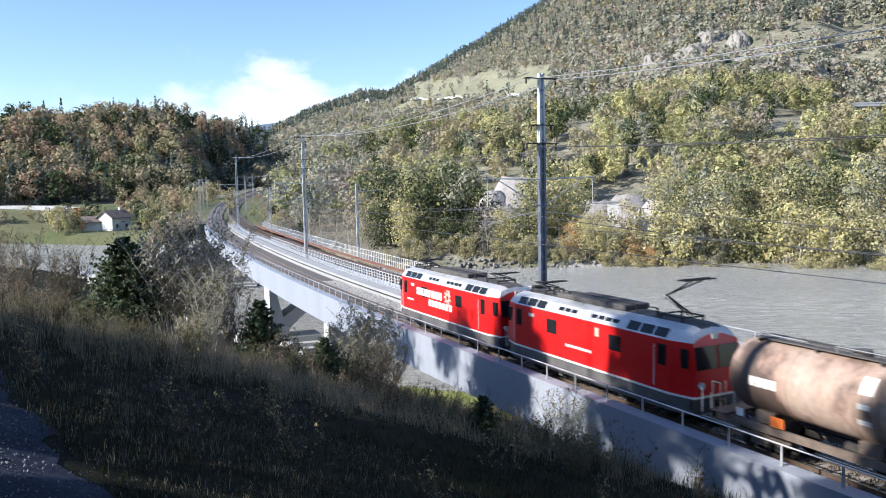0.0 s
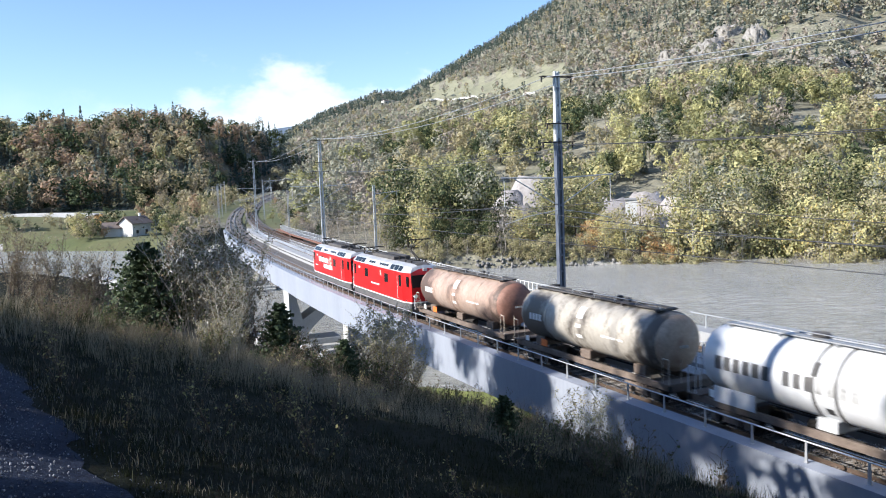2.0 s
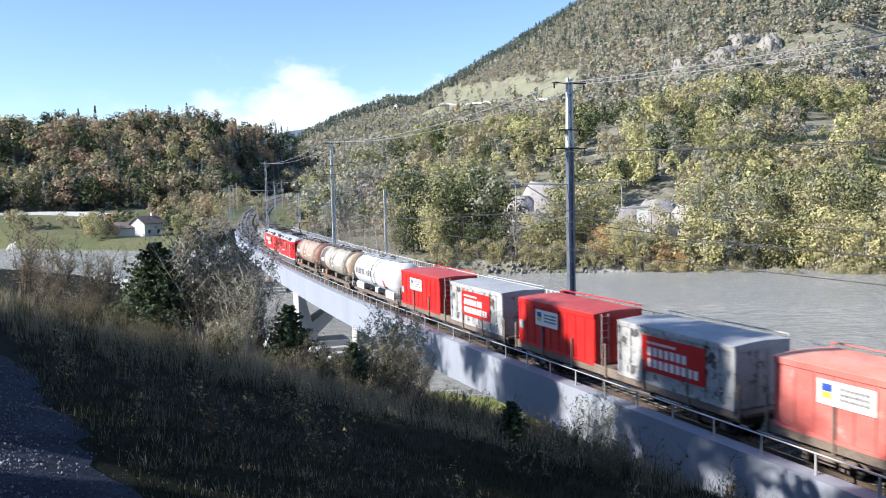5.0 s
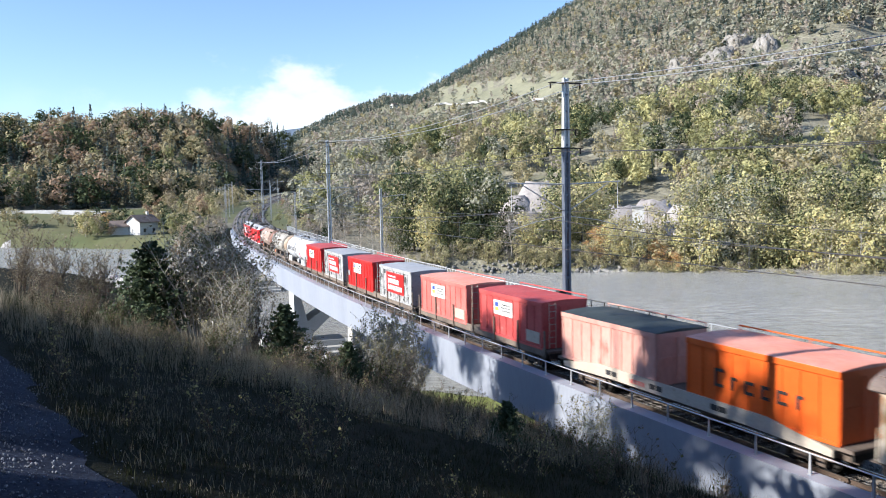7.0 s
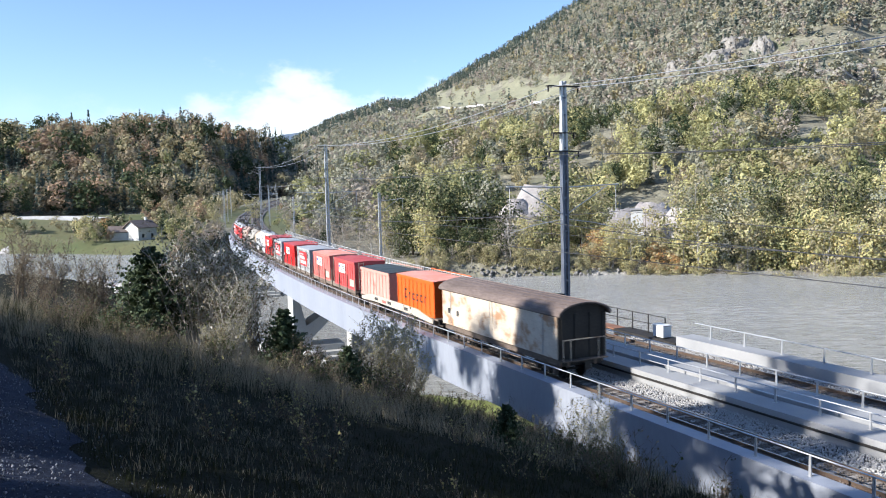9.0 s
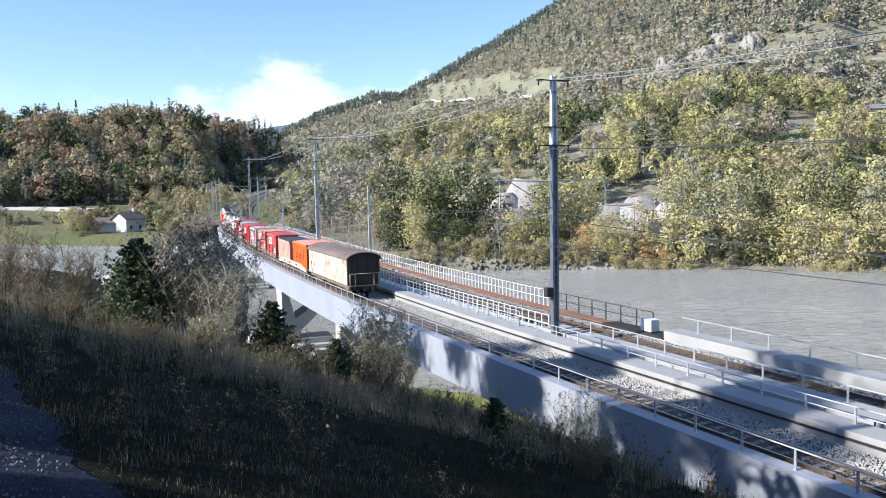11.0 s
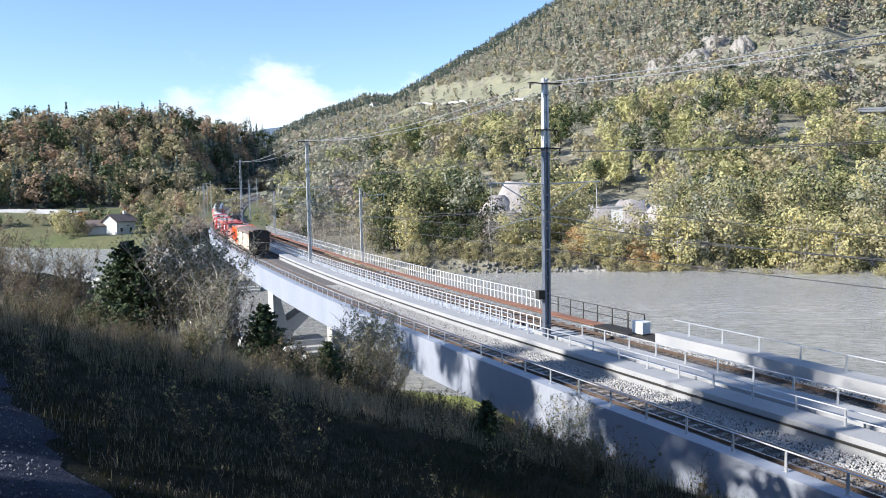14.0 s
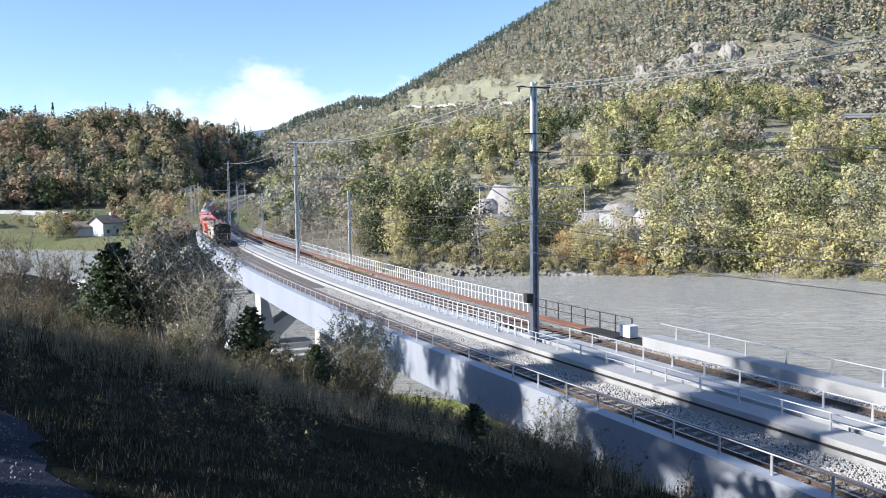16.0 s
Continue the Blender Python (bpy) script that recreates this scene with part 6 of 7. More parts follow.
TARP_ORANGE = surface("faded_orange_tarpaulin", (0.70, 0.25, 0.17), (0.76, 0.36, 0.28), 0.8, 0.6, fine=5, fine_amount=0.1, bump=0.01, bump_scale=2)
VAN_SIDE = surface("cream_van_wall", (0.53, 0.44, 0.335), (0.62, 0.55, 0.46), 0.5, 0.6, fine=8, fine_amount=0.10, spots=(0.37, 0.21, 0.115), spot_scale=0.7, spot_at=0.5, stretch=(1, 1, 1.3))
VAN_ROOF = surface("brown_van_roof", (0.115, 0.085, 0.072), (0.19, 0.145, 0.125), 0.7, 0.75, fine=8, fine_amount=0.25, stretch=(0.4, 1, 1))
# End faces away from the sun; that shade is put into its colour.
VAN_END = surface("shaded_van_end", (0.018, 0.016, 0.014), (0.04, 0.034, 0.028), 1.0, 0.8, fine=9, fine_amount=0.25)


def piece(name, shapes, mat, parent, label="", smooth=False):
    """One mesh part out of boxes (x0, x1, y0, y1, z0, z1[, bevel]) and rods ((p), (q), r)."""
    bm = bmesh.new()
    for s in shapes:
        if isinstance(s[0], tuple):
            rod(bm, s[0], s[1], s[2], s[3] if len(s) > 3 else 6)
        else:
            box(bm, *s[:6], bevel=s[6] if len(s) > 6 else 0.0)
    return part(name, bm, mat, parent, label, smooth)


WHEEL_ME = {}


def wheels(parent, xs, r=0.37):
    for x in xs:
        ax = piece("axle", [((x, -0.62, r), (x, 0.62, r), 0.06, 8)], DARK_IRON, parent)
        for s in (-1, 1):
            bm = bmesh.new()
            m = Matrix.Translation((x, 0.53 * s, r)) @ Matrix.Rotation(math.pi / 2 * s, 4, "Z")
            lathe(bm, [(-0.06, r * 0.25), (-0.05, r * 0.8), (-0.05, r + 0.028), (-0.02, r + 0.028), (-0.015, r), (0.05, r - 0.01), (0.05, r * 0.82), (0.02, r * 0.78), (0.03, r * 0.3), (0.08, r * 0.2)], m, 18)
            part("wheel", bm, DARK_IRON, ax)


def bogie(parent, x, base=1.8, mat=None, r=0.37):
    mat = mat or FRAME_DIRT
    sh = []
    for s in (-1, 1):
        sh += [(x - base / 2 - 0.35, x + base / 2 + 0.35, 0.80 * s - 0.05, 0.80 * s + 0.05, 0.42, 0.60, 0.03), (x - 0.35, x + 0.35, 0.83 * s - 0.07, 0.83 * s + 0.07, 0.26, 0.66, 0.03)]
        for k in (-1, 1):
            sh.append((x + k * base / 2 - 0.14, x + k * base / 2 + 0.14, 0.84 * s - 0.08, 0.84 * s + 0.08, 0.22, 0.52, 0.03))
            sh.append(((x + k * 0.22, 0.86 * s, 0.3), (x + k * 0.22, 0.86 * s, 0.62), 0.07, 8))
    sh.append((x - 0.2, x + 0.2, -0.8, 0.8, 0.45, 0.72))
    piece("bogie_frame", sh, mat, parent)
    wheels(parent, (x - base / 2, x + base / 2), r)


def buffers(parent, half):
    for s in (-1, 1):
        piece("coupler", [((s * (half - 0.45), 0, 0.78), (s * (half - 0.04), 0, 0.78), 0.06, 8), (s * half - 0.05, s * half + 0.0, -0.17, 0.17, 0.62, 0.94, 0.02), (s * (half - 0.5) - 0.04, s * (half - 0.5) + 0.04, -1.1, 1.1, 0.72, 1.02, 0.02)], DARK_IRON, parent)


def loft(bm, rings, mi_of, caps=True):
    R = [[bm.verts.new(p) for p in ring] for ring in rings]
    k = len(rings[0])
    for a, b in zip(R, R[1:]):
        for i in range(k):
            f = bm.faces.new((a[i], a[(i + 1) % k], b[(i + 1) % k], b[i]))
            f.material_index = mi_of(f.calc_center_median(), i)
    for ring in (R[0][::-1], R[-1]):
        f = bm.faces.new(ring)
        f.material_index = mi_of(f.calc_center_median(), 0)
    bmesh.ops.recalc_face_normals(bm, faces=bm.faces)


def bars(parent, name, mat, x0, x1, z0, z1, y, n, gap=0.25, slant=0.0, drop=0.0, label="", x_dir=-1):
    """A row of letter-sized upright bars, for writing, on the side facing y."""
    bm = bmesh.new()
    w = (x1 - x0) / n
    s = 1 if y > 0 else -1
    for i in range(n):
        a, b = x0 + w * (i + gap / 2), x0 + w * (i + 1 - gap / 2)
        vs = box(bm, a, b, y - 0.004, y + 0.006 * s, z0, z1)
        for v in vs:
            v.co.x += slant * (v.co.z - z0) * x_dir
            v.co.z += drop * (v.co.x - x0)
    return part(name, bm, mat, parent, label)


def locomotive(offset, lettered, panto):
    lo = group_of("locomotive", "bright red electric locomotive with silver roof and white line" if not lettered else "bright red electric locomotive with white bars of lettering", "locomotive", "coupled locomotives")
    # cross-section: sides, sloping roof edge, flat roof
    sec = [(1.30, 1.18), (1.32, 2.2), (1.30, 3.04), (1.02, 3.42), (0.55, 3.55), (0, 3.60), (-0.55, 3.55), (-1.02, 3.42), (-1.30, 3.04), (-1.32, 2.2), (-1.30, 1.18)]
    xs = [(-6.12, 0.80, -0.30), (-6.02, 0.84, -0.10), (-5.7, 0.90, -0.02), (-5.1, 1.0, 0.0)]
    xs = xs + [(-x, w, d) for x, w, d in xs[::-1]]
    rings = [[(x + (0.22 if x < 0 else -0.22) * max(0, (z - 2.2) / 1.4) * (abs(x) > 5.6), y * w, z + (d if z > 3.2 else 0)) for y, z in sec] for x, w, d in xs]
    bm = bmesh.new()
    loft(bm, rings, lambda c, i: 0 if c.z < 3.05 else (1 if c.z < 3.5 else 2))
    part("body", bm, [RED, ROOF_SILVER, ROOF_DARK], lo)
    # white line and skirt
    bm = bmesh.new()
    loft(bm, [[(x, y * w * 1.006, z) for y, z in ((1.31, 1.10), (1.31, 1.175), (-1.31, 1.175), (-1.31, 1.10))] for x, w, d in xs], lambda c, i: 0)
    part("white_line", bm, STRIPE, lo)
    bm = bmesh.new()
    loft(bm, [[(x * 0.985, y * w * 0.99, z) for y, z in ((1.30, 0.52), (1.30, 1.097), (-1.30, 1.097), (-1.30, 0.52))] for x, w, d in xs], lambda c, i: 0)
    part("skirt", bm, SKIRT, lo)
    # roof windows along the slope
    for s in (-1, 1):
        for x0, x1 in ((-4.9, -4.25), (-4.15, -3.5), (-3.4, -2.75), (-2.2, -1.85), (-1.75, -1.4), (-1.3, -0.95), (-0.85, -0.5), (0.5, 0.85), (0.95, 1.3), (1.4, 1.75), (2.75, 3.4), (3.5, 4.15), (4.25, 4.9)):
            big = x1 - x0 > 0.5
            bm = bmesh.new()
            box(bm, x0, x1, -0.19 if big else -0.10, 0.17 if big else 0.06, -0.012, 0.014, 0.006)
            bmesh.ops.transform(bm, matrix=Matrix.Translation((0, 1.165 * s, 3.235)) @ Matrix.Rotation(-s * math.atan2(0.38, 0.28), 4, "X"), verts=bm.verts)
            part("roof_window", bm, GLASS, lo)
        # side windows, doors, grab rails
        for x0, x1 in ((-2.5, -1.75), (1.75, 2.5)):
            piece("side_window", [(x0, x1, 1.312 * s - 0.012, 1.312 * s + 0.012, 2.12, 2.72, 0.01)], GLASS, lo)
        for x in (-4.75, 4.75):
            piece("cab_door_window", [(x - 0.22, x + 0.22, 1.312 * s - 0.012, 1.312 * s + 0.012, 2.1, 2.85, 0.01)], GLASS, lo)
            piece("grab_rail", [((x + 0.36, 1.36 * s, 1.3), (x + 0.36, 1.36 * s, 2.8), 0.016)], STRIPE, lo)
            piece("step", [(x - 0.25, x + 0.25, 1.2 * s - 0.12, 1.2 * s + 0.12, 0.42, 0.46), (x - 0.25, x + 0.25, 1.2 * s - 0.12, 1.2 * s + 0.12, 0.72, 0.76)], DARK_IRON, lo)
        bars(lo, "fleet_number", WHITE_MARK, 3.5, 3.95, 2.62, 2.78, 1.318 * s, 3)
        bars(lo, "side_lettering", WHITE_MARK, -0.7 if not lettered else 3.6, 1.1 if not lettered else 4.5, 1.75, 1.86, 1.328 * s, 9)
        piece("crest", [(-1.15, -0.9, 1.322 * s - 0.006, 1.322 * s + 0.006, 2.5, 2.85, 0.004)], CREAM_SIDE, lo, "small pale coat of arms")
    if lettered:
        for s in (-1, 1):
            bars(lo, "large_lettering", WHITE_MARK, -0.2, 3.2, 2.2, 2.62, 1.33 * s, 7, 0.22, 0.12, label="row of white slanted letter bars")
            bars(lo, "large_lettering", WHITE_MARK, -1.4, 1.6, 1.72, 2.08, 1.325 * s, 7, 0.25, 0.12, label="row of white slanted letter bars")
            bm = bmesh.new()
            for k in range(9):
                a = 2 * math.pi * k / 9
                vs = box(bm, 0.13, 0.42, -0.006, 0.006, -0.055, 0.055)
                bmesh.ops.transform(bm, matrix=Matrix.Translation((-0.85, 1.327 * s, 2.45)) @ Matrix.Rotation(a, 4, "Y"), verts=vs)
            part("sun_emblem", bm, CREAM_SIDE, lo, "pale sun-shaped emblem")
    # ends
    for s in (-1, 1):
        for y in (-1, 1):
            bm = bmesh.new()
            vs = box(bm, -0.012, 0.012, 0.05, 1.0, 0.0, 0.80, 0.008)
            bmesh.ops.transform(bm, matrix=Matrix.Translation((s * 6.145, 0, 2.10)) @ Matrix.Rotation(-0.157 * s, 4, "Y") @ Matrix.Diagonal((1, y, 1, 1)), verts=bm.verts)
            bmesh.ops.recalc_face_normals(bm, faces=bm.faces)
            part("windscreen", bm, GLASS, lo)
            piece("corner_window", [(s * 5.72 - 0.20, s * 5.72 + 0.16, y * 1.19 - 0.02, y * 1.19 + 0.02, 2.15, 2.82, 0.01)], GLASS, lo)
            bm = bmesh.new()
            lathe(bm, [(-0.02, 0.13), (0.05, 0.13), (0.06, 0.10)], Matrix.Translation((s * 6.13, 0.78 * y, 1.55)) @ Matrix.Rotation(0 if s > 0 else math.pi, 4, "Z"), 16)
            part("headlight", bm, LAMP, lo)
            piece("hand_rail", [((s * 6.35, 0.95 * y, 0.75), (s * 6.35, 0.95 * y, 1.55), 0.022), ((s * 6.35, 0.95 * y, 1.55), (s * 6.15, 0.95 * y, 1.6), 0.022), ((s * 6.35, 0.55 * y, 0.75), (s * 6.35, 0.55 * y, 1.35), 0.02)], STRIPE, lo)
        piece("top_light", [(s * 5.92 - 0.06, s * 5.92 + 0.06, -0.14, 0.14, 3.1, 3.28, 0.02)], LAMP, lo)
        piece("brake_hoses", [((s * 6.2, 0.35, 1.0), (s * 6.38, 0.3, 0.55), 0.03), ((s * 6.2, -0.35, 1.0), (s * 6.38, -0.3, 0.5), 0.03), (s * 6.08, s * 6.42 if s > 0 else -6.08 + 0.0, -0.2, 0.2, 0.68, 0.95)] if s > 0 else [((s * 6.2, 0.35, 1.0), (s * 6.38, 0.3, 0.55), 0.03), ((s * 6.2, -0.35, 1.0), (s * 6.38, -0.3, 0.5), 0.03), (-6.42, -6.08, -0.2, 0.2, 0.68, 0.95)], DARK_IRON, lo)
    # roof equipment
    piece("roof_box", [(-1.9, 1.9, -0.62, 0.62, 3.56, 3.80, 0.06)], ROOF_DARK, lo)
    piece("resistor_box", [(2.0, 2.9, -0.5, 0.5, 3.55, 3.75, 0.04)], ROOF_DARK, lo)
    piece("roof_conductor", [((-3.4, 0.3, 3.86), (3.4, 0.3, 3.86), 0.02), *[((x, 0.3, 3.56), (x, 0.3, 3.86), 0.045, 8) for x in (-3.4, -2.2, 2.2, 3.0, 3.4)]], DARK_IRON, lo)
    for s in (-1, 1):
        c = s * 4.35
        piece("pantograph_base", [((c - 0.6, -0.5, 3.72), (c + 0.6, -0.5, 3.72), 0.03), ((c - 0.6, 0.5, 3.72), (c + 0.6, 0.5, 3.72), 0.03), ((c - 0.6, -0.5, 3.72), (c - 0.6, 0.5, 3.72), 0.03), ((c + 0.6, -0.5, 3.72), (c + 0.6, 0.5, 3.72), 0.03), *[((c + 0.55 * a, 0.5 * b, 3.48), (c + 0.55 * a, 0.5 * b, 3.72), 0.05, 8) for a in (-1, 1) for b in (-1, 1)]], DARK_IRON, lo)
        if s < 0 and panto:
            k = (c + 0.8, 4.35)
            top = (c - 0.75, 5.05)
            piece("pantograph_arm", [((c - 0.45, -0.1, 3.76), (k[0], 0, k[1]), 0.045), ((c - 0.45, 0.1, 3.76), (k[0], 0, k[1]), 0.03), ((k[0], 0, k[1]), (top[0], -0.25, top[1]), 0.03), ((k[0], 0, k[1]), (top[0], 0.25, top[1]), 0.03), ((c - 0.2, 0.0, 3.8), (k[0] + 0.1, 0, k[1] - 0.1), 0.015)], DARK_IRON, lo)
            piece("pantograph_head", [((top[0] - 0.15, -0.75, top[1] + 0.05), (top[0] - 0.15, 0.75, top[1] + 0.05), 0.028), ((top[0] + 0.15, -0.75, top[1] + 0.05), (top[0] + 0.15, 0.75, top[1] + 0.05), 0.028), ((top[0] - 0.15, -0.3, top[1] + 0.04), (top[0] + 0.15, -0.3, top[1] + 0.04), 0.02), ((top[0] - 0.15, 0.3, top[1] + 0.04), (top[0] + 0.15, 0.3, top[1] + 0.04), 0.02)], DARK_IRON, lo)
        else:
            piece("pantograph_arm", [((c - 0.5, -0.3, 3.82), (c + 0.9, -0.1, 3.95), 0.03), ((c - 0.5, 0.3, 3.82), (c + 0.9, 0.1, 3.95), 0.03), ((c + 0.9, 0, 3.95), (c - 0.6, 0, 4.05), 0.03), ((c - 0.6, -0.7, 4.08), (c - 0.6, 0.7, 4.08), 0.028), ((c - 0.35, -0.7, 4.08), (c - 0.35, 0.7, 4.08), 0.028)], DARK_IRON, lo)
    for x in (-3.2, 3.2):
        bogie(lo, x, 2.3, SKIRT, 0.5)
    buffers(lo, 6.45)
    CARS.append((lo, offset, 3.2, 0.0))


def tank_wagon(offset, mat, label, style):
    w = group_of("tank_wagon", label, "tank wagon", "tank wagons of the train")
    R, zc, hl = 1.18, 2.34, 5.15
    bm = bmesh.new()
    lathe(bm, [(-hl, 0.02), (-hl + 0.03, 0.45), (-hl + 0.14, 0.82), (-hl + 0.34, 1.08), (-hl + 0.6, R), (hl - 0.6, R), (hl - 0.34, 1.08), (hl - 0.14, 0.82), (hl - 0.03, 0.45), (hl, 0.02)], Matrix.Translation((0, 0, zc)), 40)
    part("tank", bm, mat, w)
    for x in ((-2.6, -0.35, 0.35, 2.6) if style < 2 else (-0.55, 0.25)):
        bm = bmesh.new()
        lathe(bm, [(x - 0.05, R - 0.01), (x - 0.05, R + 0.02), (x + 0.05, R + 0.02), (x + 0.05, R - 0.01)], Matrix.Translation((0, 0, zc)), 40)
        part("band", bm, mat if style < 2 else SKIRT, w)
    if style < 2:
        for sx in (-1, 1):
            bm = bmesh.new()
            prof = [(hl + 0.012, 0.02), (hl - 0.018, 0.45), (hl - 0.128, 0.83), (hl - 0.33, 1.092), (hl - 0.36, 1.08)]
            lathe(bm, prof, Matrix.Translation((0, 0, zc)) @ Matrix.Rotation(0 if sx > 0 else math.pi, 4, "Z"), 40)
            part("end_cap", bm, END_RUST if style == 0 else END_TAN, w, "rust-stained tank end")
    # saddles and frame
    for x in (-3.6, 0, 3.6):
        piece("saddle", [(x - 0.35, x + 0.35, -0.85, 0.85, 0.98, 1.36, 0.03)], FRAME_DIRT if style < 2 else TANK_WHITE, w)
    if style == 2:
        for x0, x1 in ((-hl + 0.6, -hl + 2.4), (hl - 2.6, hl - 0.8)):
            piece("valance", [(x0, x1, 0.99, 1.05, 0.95, 1.5, 0.02)], TANK_WHITE, w)
    piece("sole_bar", [(-5.6, 5.6, 0.85, 0.99, 0.72, 0.97, 0.02), (-5.6, 5.6, -0.99, -0.85, 0.72, 0.97, 0.02), (-5.6, -5.4, -0.85, 0.85, 0.72, 0.97), (5.4, 5.6, -0.85, 0.85, 0.72, 0.97)], FRAME_DIRT, w)
    piece("brake_cylinder", [((-0.9, 0.35, 0.62), (0.1, 0.35, 0.62), 0.2, 12), ((0.5, -0.4, 0.6), (1.6, -0.4, 0.6), 0.2, 12)], DARK_IRON, w)
    for x0, x1 in ((4.95, 5.6), (-5.6, -4.95)):
        piece("end_platform", [(x0, x1, -1.15, 1.15, 0.975, 1.02)], FRAME_DIRT, w)
    for s in (-1, 1):
        for y in (-1, 1):
            piece("hand_rail", [((s * 5.55, 1.08 * y, 1.02), (s * 5.55, 1.08 * y, 1.95), 0.022), ((s * 5.55, 1.08 * y, 1.95), (s * 5.2, 1.08 * y, 1.95), 0.022), ((s * 5.2, 1.08 * y, 1.02), (s * 5.2, 1.08 * y, 1.95), 0.014)], CREAM_SIDE if style < 2 else WHITE_STEEL, w)
            piece("grab_post", [((s * 5.55, 0.5 * y, 1.02), (s * 5.55, 0.5 * y, 1.9), 0.014)], CREAM_SIDE if style < 2 else WHITE_STEEL, w)
    # walkway on top with low rail, valves
    piece("catwalk", [(-4.4, 4.4, -0.42, -0.10, 3.56, 3.60), (-4.4, 4.4, 0.10, 0.42, 3.56, 3.60), *[(x - 0.04, x + 0.04, -0.5, 0.5, 3.49, 3.56) for x in (-4.2, -2.1, 0, 2.1, 4.2)]], ROOF_DARK if style < 2 else GALV, w, "dark grating catwalk")
    piece("catwalk_rail", [((-4.4, 0.46, 3.78), (1.4, 0.46, 3.78), 0.015), ((2.4, 0.46, 3.74), (4.4, 0.46, 3.74), 0.02), *[((x, 0.46, 3.58), (x, 0.46, 3.78), 0.012) for x in (-4.4, -3, -1.6, -0.2, 1.4)]], GALV, w)
    piece("manhole", [((0.9, 0, 3.5), (0.9, 0, 3.72), 0.28, 16)], ROOF_DARK, w)
    piece("valve", [((-1.4, 0, 3.5), (-1.4, 0, 3.78), 0.14, 12)], ROOF_DARK, w)
    piece("valve", [((-1.9, 0, 3.5), (-1.9, 0, 3.74), 0.14, 12)], ROOF_DARK, w)
    # marks on the camera's side and the other
    for s in (-1, 1):
        y = s * (R + 0.005)

        def on_side(x0, x1, z0, z1, mt, nm, lab=""):
            bm = bmesh.new()
            n = 4
            vs = []
            for i in range(n + 1):
                z = z0 + (z1 - z0) * i / n
                yy = s * (math.sqrt(max(0.01, (R + 0.008) ** 2 - (z - zc) ** 2)))
                vs.append((bm.verts.new((x0, yy, z)), bm.verts.new((x1, yy, z)), bm.verts.new((x1, yy - 0.02 * s, z)), bm.verts.new((x0, yy - 0.02 * s, z))))
            for a, b in zip(vs, vs[1:]):
                for i in range(4):
                    bm.faces.new((a[i], a[(i + 1) % 4], b[(i + 1) % 4], b[i]))
            bm.faces.new(vs[0][::-1])
            bm.faces.new(vs[-1])
            bmesh.ops.recalc_face_normals(bm, faces=bm.faces)
            part(nm, bm, mt, w, lab)
        if style < 2:
            for k in range(4):
                on_side(3.95 - k * 0.27 - 0.2, 3.95 - k * 0.27, 2.2, 2.5, WHITE_MARK, "number_mark")
            on_side(-0.2, 0.2, 2.75, 3.2, WHITE_MARK, "white_patch")
            on_side(-0.15, 0.2, 2.35, 2.5, WHITE_MARK, "white_patch")
            on_side(-0.2, 0.2, 1.9, 2.05, WHITE_MARK, "white_patch")
            on_side(-3.0, -1.6, 2.2, 2.28, WHITE_MARK, "white_patch")
        else:
            for k in range(14):
                if k != 6:
                    a = 4.15 - k * 0.4
                    on_side(a - 0.26, a, 2.15, 2.6, SKIRT if k < 10 else BOX_GREY, "letter_bar", "grey letter bar")
            on_side(-2.75, -2.4, 1.75, 2.15, RED, "flame_emblem", "small red flame emblem")
            on_side(-3.0, -2.3, 1.5, 1.7, BLACK_MARK, "emblem_bar")
            on_side(0.1, 0.35, 2.65, 3.05, BLACK_MARK, "black_patch")
            on_side(-0.35, -0.1, 1.55, 1.75, BLACK_MARK, "black_patch")
        piece("hazard_plate", [(2.75, 3.25, 1.0 * s - 0.012, 1.0 * s + 0.012, 1.02, 1.34)], ORANGE_PLATE, w, "orange hazard plate")
        piece("label_plate", [(4.3, 4.6, 1.0 * s - 0.012, 1.0 * s + 0.012, 1.05, 1.3)], WHITE_MARK, w)
        bars(w, "end_number", WHITE_MARK, -0.2, 0.2, 2.2, 2.3, 0.02, 4).matrix_local = Matrix.Translation((-5.17 * 1.0, 0, 0)) @ Matrix.Rotation(math.pi / 2, 4, "Z")
    for x in (-3.75, 3.75):
        bogie(w, x, 1.5)
    buffers(w, 6.05)
    CARS.append((w, offset, 3.75, 0.0))


